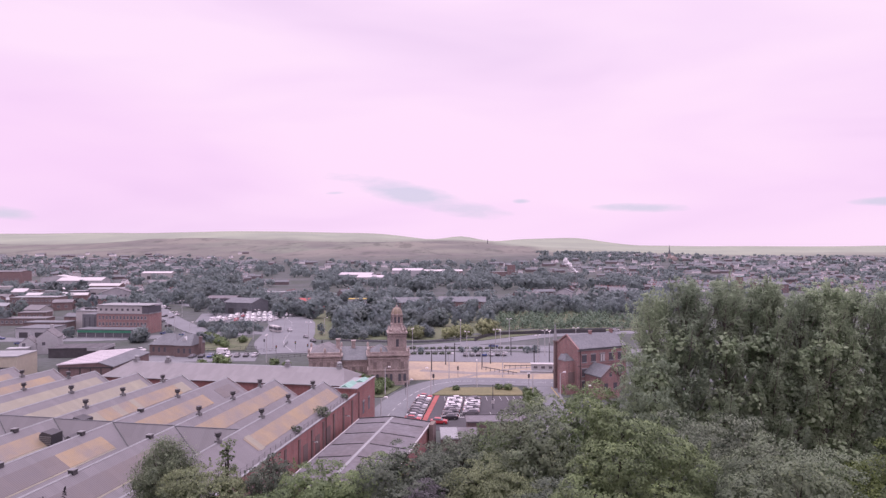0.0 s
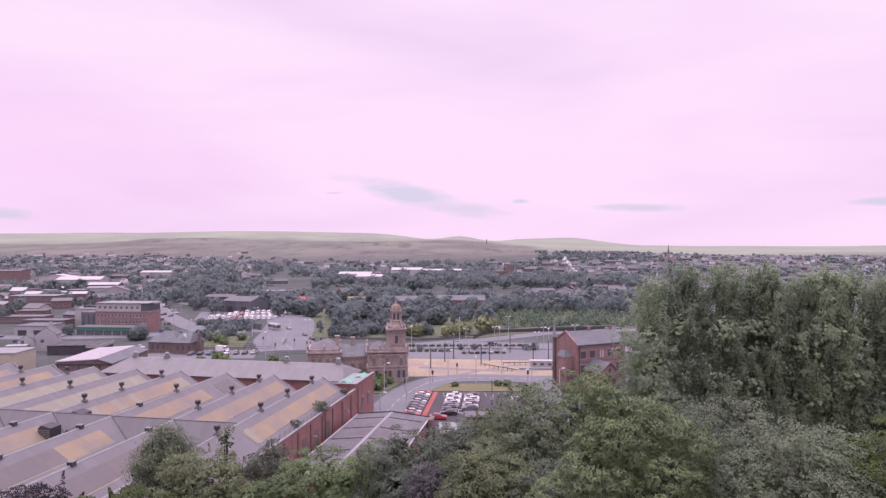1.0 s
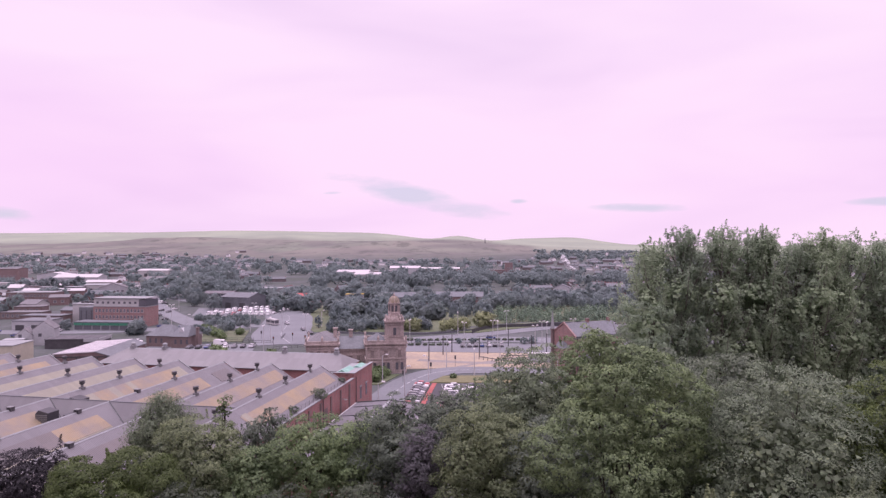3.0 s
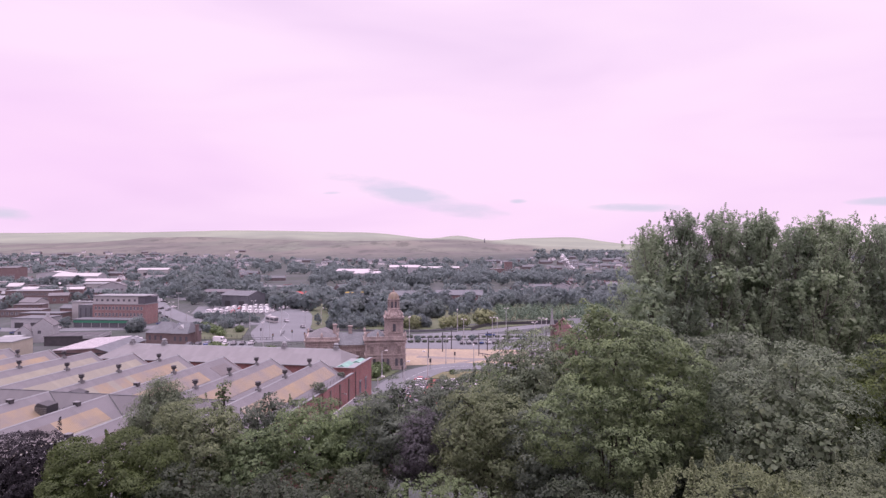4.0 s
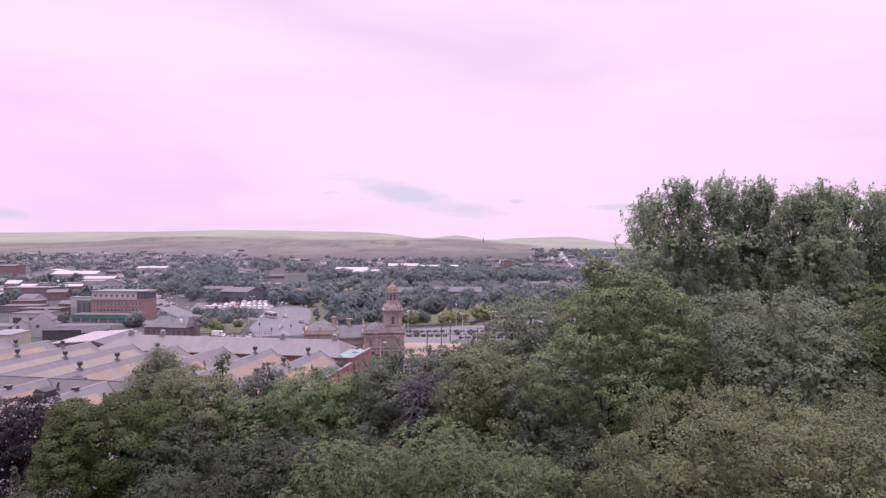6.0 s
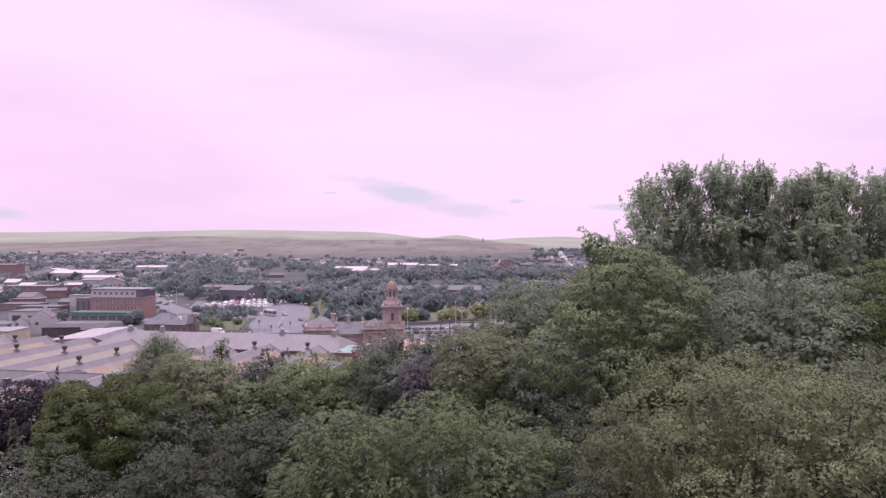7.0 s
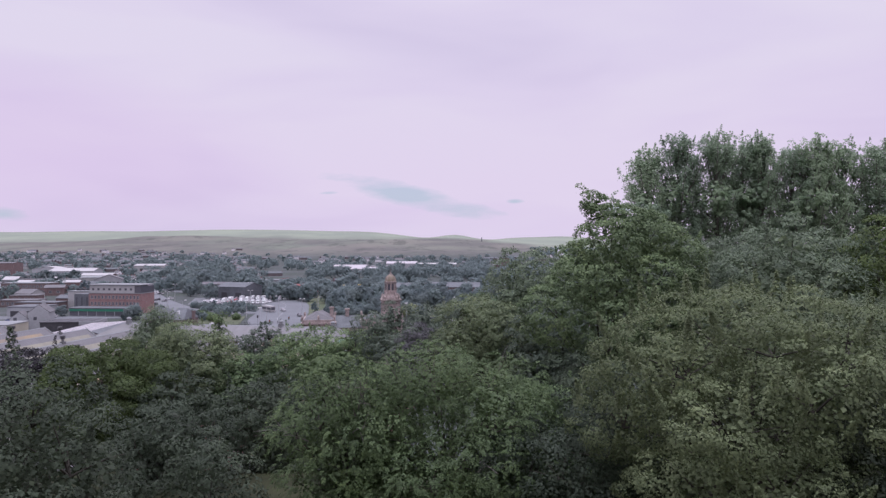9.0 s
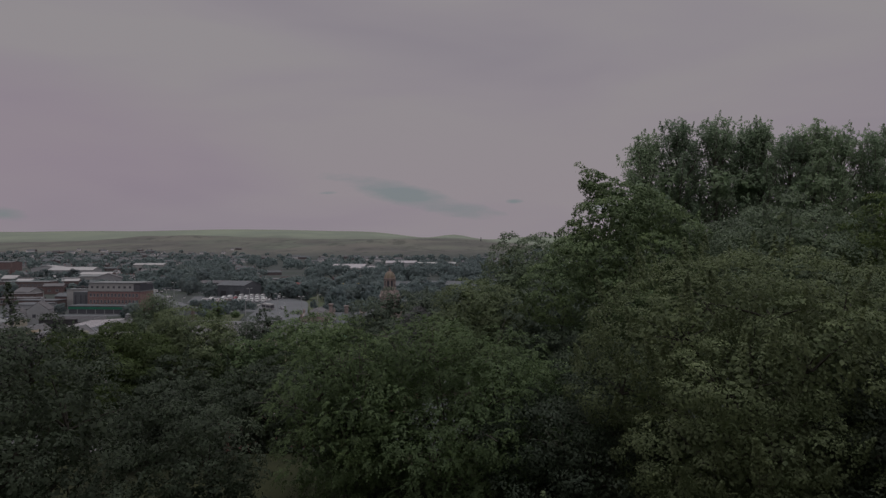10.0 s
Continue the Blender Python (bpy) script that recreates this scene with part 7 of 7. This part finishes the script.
def make_car(m, paint, label, estate=False, fine=True):
    root = thing("car", m, label, "car", "parked cars")
    body = part("body", taper([(-2.1, 0.3), (-2.15, 0.6), (-2.05, 0.85), (-1.0, 0.95), (1.6, 0.98), (2.05, 0.92), (2.12, 0.55), (2.05, 0.3)], 0.86, 0.8, 0.5, 1.0), paint, root)
    back = 1.95 if estate else 1.55
    part("cabin_glass", taper([(-1.05, 0.93), (-0.35, 1.38), (1.0, 1.42), (back, 0.97)], 0.78, 0.60, 0.95, 1.42), GLASS, root)
    part("roof", taper([(-0.42, 1.36), (-0.3, 1.42), (0.95, 1.46), (1.12 if not estate else 1.6, 1.38)], 0.62, 0.58, 1.36, 1.46), paint, root)
    wheel_set(root, TYRE_MESH, RIM_MESH, (-0.78, 0.78), (-1.35, 1.3), fine)
    if not fine:
        return root
    for x in (-0.6, 0.6):
        part("headlight", Build().box(x - 0.18, x + 0.18, -2.16, -2.05, 0.6, 0.76), LIGHT_CLEAR, body)
        part("tail_light", Build().box(x - 0.15, x + 0.15, 2.03, 2.13, 0.68, 0.86), LIGHT_RED, body)
    part("number_plate", Build().box(-0.26, 0.26, 2.08, 2.15, 0.45, 0.56), PLATE, body)
    return root


def make_van(m, paint, label):
    root = thing("van", m, label, "van", "vans")
    part("body", taper([(-2.5, 0.35), (-2.55, 0.95), (-2.3, 1.2), (-1.6, 2.0), (-1.3, 2.25), (2.4, 2.3), (2.5, 2.1), (2.5, 0.35)], 0.95, 0.84, 1.0, 2.3), paint, root)
    part("windscreen", taper([(-2.3, 1.24), (-2.36, 1.26), (-1.68, 2.02), (-1.6, 1.98)], 0.84, 0.76, 1.2, 2.0), GLASS, root)
    for s in (-1, 1):
        part("side_window", Build().box(s * 0.9 - 0.03, s * 0.9 + 0.03, -1.7, -0.9, 1.25, 1.8), GLASS, root)
    wheel_set(root, TYRE_MESH, RIM_MESH, (-0.86, 0.86), (-1.6, 1.5), False)
    return root


def make_bus(m):
    root = thing("bus", m, "white single-decker bus on the wide road", "bus")
    part("body", Build().box(-1.25, 1.25, -5.0, 5.0, 0.35, 2.95), WHITE_METAL, root)
    for s in (-1, 1):
        for i in range(6):
            part("window", Build().box(s * 1.26 - 0.03, s * 1.26 + 0.03, -4.8 + 1.6 * i, -3.3 + 1.6 * i, 1.25, 2.4), GLASS, root)
    part("front_window", Build().box(-1.1, 1.1, -5.05, -4.98, 1.1, 2.6), GLASS, root)
    part("roof", Build().box(-1.15, 1.15, -4.8, 4.8, 2.95, 3.08), WHITE_METAL, root)
    wheel_set(root, TYRE_MESH, RIM_MESH, (-1.1, 1.1), (-3.2, 3.0))


def park_vehicles():
    rng = random.Random(21)
    names = ("white", "silver", "black", "dark grey", "red", "dark blue")
    cars = {}

    def car(x, y, a, k, z=0.09):
        m = pose(x, y, z, 0, 0, a)
        fine = y < 200
        if not fine:
            k += 10
        if k in cars:
            copy_thing(cars[k], m)
        else:
            cars[k] = make_car(m, CAR_PAINTS[k % 10], names[k % 10] + (" hatchback parked with others on tarmac" if fine else " car on the far side of town"), k == 3, fine)

    # slanting row beside the red strip
    for i, k in enumerate((4, 1, 2, 3, 3, 1, 2, 3, 0, 4)):
        car(-7.6 + 0.10 * (160 + 2.65 * i - 160), 158 + 2.65 * i, 82, k if i not in (4,) else 3, 0.02)
    # two rows in the car park
    for i, k in enumerate((2, 2, 2, 3, 1, 0, 1, 0, 0)):
        car(1.7 + 0.09 * i * 2.4, 159.5 + 2.4 * i, 92 if i % 2 else -88, k)
    for i, k in enumerate((3, 1, 3, 1, 0, 1, 2)):
        car(7.2 + 0.09 * i * 2.4, 164 + 2.4 * i, 93 if i % 2 else -87, k)
    car(-1.0, 155.5, 85, 4)
    # by the road at the town side
    for i in range(8):
        car(-99 + 3.4 * i, 250 + 0.4 * i, rng.uniform(-8, 8), (3, 2, 5, 1, 0, 3, 2, 1)[i])
    # the dealer's lot
    vans = None
    for r in range(5):
        for i in range(11):
            x, y = -137 + 3.5 * i + 1.0 * r, 376 + 8.5 * r
            if rng.random() < 0.12:
                continue
            if rng.random() < 0.72:
                m = pose(x, y, 0.1, 0, 0, rng.uniform(-4, 4))
                if vans is None:
                    vans = make_van(m, CAR_PAINTS[0], "white panel van in a dealer's row")
                else:
                    copy_thing(vans, m)
            else:
                car(x, y, rng.uniform(-5, 5), rng.choice((0, 0, 1, 4)), 0.1)
    copy_thing(vans, pose(-90, 259, 0.1, 0, 0, 80))
    copy_thing(vans, pose(-250, 372, 0.1, 0, 0, 80))
    for i in range(14):
        x, y = -262 + 5 * i, 505 - 4 * i
        if i % 3:
            car(x, y, rng.uniform(60, 90), rng.choice((0, 1, 2, 3)), 0.05)
        else:
            copy_thing(vans, pose(x, y, 0.05, 0, 0, 75))
    for x, y, a in ((-170, 375, 170), (-158, 352, 175), (-176, 400, -10), (-140, 318, 110), (-128, 312, 80), (-200, 505, 170), (-80, 330, 30), (-20, 270, 95), (22, 276, 85), (60, 268, 80), (90, 330, 80)):
        car(x, y, a, rng.choice((0, 1, 2, 3, 5)), 0.2)
    # yards and kerbs on the town side
    for x, y, a in ((-131, 262, 70), (-127, 266, 66), (-178, 282, 95), (-190, 284, 92), (-184, 300, 10), (-181, 301, 12), (-131, 292, 100), (-122, 296, 96),
                    (-108, 285, 20), (-104, 291, 24), (-152, 350, 172), (-165, 372, 178), (-168, 392, -8), (-172, 410, 172), (-110, 400, 60), (-104, 408, 70), (-210, 300, 80), (-222, 301, 82), (-60, 292, 30), (-66, 305, 28)):
        car(x, y, a, rng.choice((0, 0, 1, 2, 3, 5)), 0.15)
    for i in range(7):
        car(9.0 + 2.6 * i, 254 + 0.2 * i, rng.uniform(-6, 6) + 180 * (i % 2), (2, 3, 2, 5, 1, 2, 3)[i], 0.1)
    make_bus(pose(-87, 328, 0.2, 0, 0, 40))


park_vehicles()


# ---- street furniture ----
LAMP_PAINT = surface("pale_grey_lamp_paint", (0.46, 0.46, 0.47), 0.5, 0.15, 3.0, 0.5, local=True)


def make_lamp(m, h, arm, label, name="street_lamp", heads=1):
    root = thing(name, m, label, "street lamp", "street lamps")
    part("pole", Build().tube([(0, 0, -0.3, 0.16), (0, 0, 1.2, 0.16), (0, 0, 1.25, 0.13), (0, 0, h, 0.1)], 8), LAMP_PAINT, root)
    for s in ((1,) if heads == 1 else (1, -1)):
        b = Build()
        limb(b, (0, 0, h - 0.1), (s * arm, 0, h + 0.35), 0.05, 0.04, (0, 0, 0.2), 6, 4)
        part("arm", b, LAMP_PAINT, root)
        part("lamp_head", Build().prism([(s * arm - 0.42, h + 0.25), (s * arm + 0.42, h + 0.25), (s * arm + 0.34, h + 0.52), (s * arm - 0.34, h + 0.52)], -0.2, 0.2), HOUSE_WHITE, root)
    return root


def street_furniture():
    a = make_lamp(pose(-67, 240, 0, 0, 0, 90), 10.0, 1.0, "tall grey twin-headed street lamp", heads=2)
    for x, y in ((-72, 268), (-75, 300), (-100, 340), (-60, 282), (-124, 420), (21.3, 256.6), (23.1, 255), (40.8, 254), (42.3, 251), (-12.5, 259), (9.4, 250), (55, 262), (8, 290), (31, 296), (-140, 330), (-165, 400), (36, 240)):
        copy_thing(a, pose(x, y, 0, 0, 0, 30 * (x % 5)))
    b = make_lamp(pose(-14.5, 148, 0, 0, 0, -10), 8.0, 1.2, "grey street lamp with one arm")
    for x, y, r in ((-9.5, 168, -10), (-3.5, 184, 170), (10.5, 196, 90), (25, 176, 180), (33, 178, 0), (36, 160, 10), (-17, 186, 0), (2, 210, 20), (20, 212, 0), (-120, 300, 0), (-90, 300, 60), (-150, 345, 40), (-60, 320, 0)):
        copy_thing(b, pose(x, y, 0, 0, 0, r))
    # dark line poles over the tram square
    pole = thing("tram_pole", pose(4.4, 241, 0), "dark steel overhead line pole in the square", "pole", "tram poles")
    part("mast", Build().tube([(0, 0, -0.3, 0.2), (0, 0, 7.2, 0.14)], 8), DARK_METAL, pole)
    part("bracket", Build().box(-0.05, 2.2, -0.05, 0.05, 6.6, 6.7), DARK_METAL, pole)
    for x, y in ((1, 235), (14.2, 230), (17.8, 237), (40.5, 241), (27.5, 256), (34, 236), (-4, 222)):
        copy_thing(pole, pose(x, y, 0, 0, 0, 15 * (x % 4)))
    # traffic signals at the junctions
    ts = thing("traffic_light", pose(-68, 258, 0.1), "black traffic light on a grey post", "traffic light", "traffic lights")
    part("post", Build().tube([(0, 0, -0.2, 0.07), (0, 0, 3.2, 0.06)], 8), GREY_METAL, ts)
    head = part("head", Build().box(-0.25, 0.25, -0.2, 0.2, 2.4, 3.6), DARK_METAL, ts)
    for i, mt in enumerate((GREEN_PAINT, PAINT_YELLOW, LIGHT_RED)):
        part("lens", Build().tube([(0, 0, -0.03, 0.13), (0, 0, 0.03, 0.13)], 10), mt, head, at=pose(0, -0.2, 2.65 + 0.36 * i, 90))
    for x, y in ((-56, 262), (-63, 270), (-78, 276), (-52, 272), (-3, 199), (5, 212), (27, 199), (36, 206), (-11, 186)):
        copy_thing(ts, pose(x, y, 0.1, 0, 0, 37 * (x % 7)))
    rail = thing("railing", pose(-88, 262, 0.1, 0, 0, 4), "dark pedestrian railing beside the road", "railing", "railings")
    for i in range(6):
        part("post", Build().box(-6 + 2.4 * i, -5.9 + 2.4 * i, -0.05, 0.05, -0.1, 1.1), DARK_METAL, rail)
    part("top_rail", Build().box(-6, 6.1, -0.04, 0.04, 1.05, 1.15), DARK_METAL, rail)
    part("lower_rail", Build().box(-6, 6.1, -0.04, 0.04, 0.3, 0.38), DARK_METAL, rail)
    for x, y, r in ((-76, 264, 8), (-70, 282, 96), (-86, 272, -6), (-60, 250, 30), (-100, 266, 2), (-18, 262, 3), (-6, 263, 3)):
        copy_thing(rail, pose(x, y, 0.1, 0, 0, r))
    # car park sign post
    sp = thing("sign_post", pose(13.4, 170, 0.09), "dark post with a white notice in the car park", "sign")
    part("post", Build().tube([(0, 0, 0, 0.12), (0, 0, 6.5, 0.09)], 8), DARK_METAL, sp)
    part("notice", Build().box(-0.4, 0.4, -0.14, -0.1, 1.4, 2.3), WHITE_METAL, sp)
    # white shelter and site hoardings on the square
    sh = thing("tram_shelter", pose(35, 222, 0.07, 0, 0, -4), "long white cabin at the tram stop works", "shelter")
    part("body", Build().box(-4, 4, -1.2, 1.2, 0, 2.6), WHITE_WALL, sh)
    part("roof", Build().box(-4.2, 4.2, -1.4, 1.4, 2.6, 2.8), WHITE_METAL, sh)
    for i in range(3):
        part("window", sash(1.3, 0.8), GLASS, sh, at=pose(-2.6 + 2.6 * i, -1.2, 1.2))
    part("platform", Build().box(-8, 8, -3, -1.2, -0.1, 0.5), CONCRETE, sh)
    fence = thing("site_barrier", pose(19.5, 220, 0.07, 0, 0, -44), "row of low grey site barriers on the square", "barrier", "site barriers")
    for i in range(8):
        part("post", Build().box(-8 + 2 * i, -7.85 + 2 * i, -0.05, 0.05, 0, 1.2), DARK_METAL, fence)
        part("rail", Build().box(-8 + 2 * i, -6 + 2 * i, -0.03, 0.03, 0.8, 1.1), GREY_METAL, fence)
    copy_thing(fence, pose(30, 228, 0.07, 0, 0, 2))
    kiosk = thing("ticket_hut", pose(13.5, 151, 0.0, 0, 0, 2), "low flat-roofed hut by the car park", "hut")
    part("wall", Build().box(-8, 6, -5, 0, -0.2, 3.0), BRICK_DARK, kiosk)
    part("roof", Build().box(-8.3, 6.3, -5.3, 0.3, 3.0, 3.3), FELT, kiosk)
    part("fascia", Build().box(-8.3, 6.3, 0.3, 0.45, 2.6, 3.45), DARK_METAL, kiosk)
    small = thing("garage_row", pose(3.6, 138.5, 0, 0, 0, 2), "low garages with pale flat roof behind trees", "garage")
    part("wall", Build().box(-4, 4, -4, 4, -0.3, 2.6), BRICK_DARK, small)
    part("roof", Build().box(-4.2, -0.4, -4.2, 4.2, 2.6, 2.85), CONCRETE, small, "pale concrete roof")
    part("roof", Build().box(-0.4, 4.2, -4.2, 4.2, 2.6, 2.8), FELT, small)

    # dark boarded fence round the back of the slip road
    line = curve([(14.7, 294), (20, 305), (28, 314), (44, 318), (62, 322), (84, 326)], 6)
    screen = thing("boarded_fence", pose(0, 0, 0), "dark boarded fence along the back of the slip road", "fence")
    for (x0, y0), (x1, y1) in zip(line, line[1:]):
        ln, a = math.hypot(x1 - x0, y1 - y0), math.degrees(math.atan2(y1 - y0, x1 - x0))
        part("board", Build().box(0.06, ln - 0.06, -0.04, 0.04, 0.1, 1.8), DARK_METAL, screen, at=pose(x0, y0, 0, 0, 0, a))
        part("post", Build().box(-0.07, 0.07, -0.07, 0.07, -0.3, 2.0), DARK_METAL, screen, at=pose(x0, y0, 0, 0, 0, a))


street_furniture()
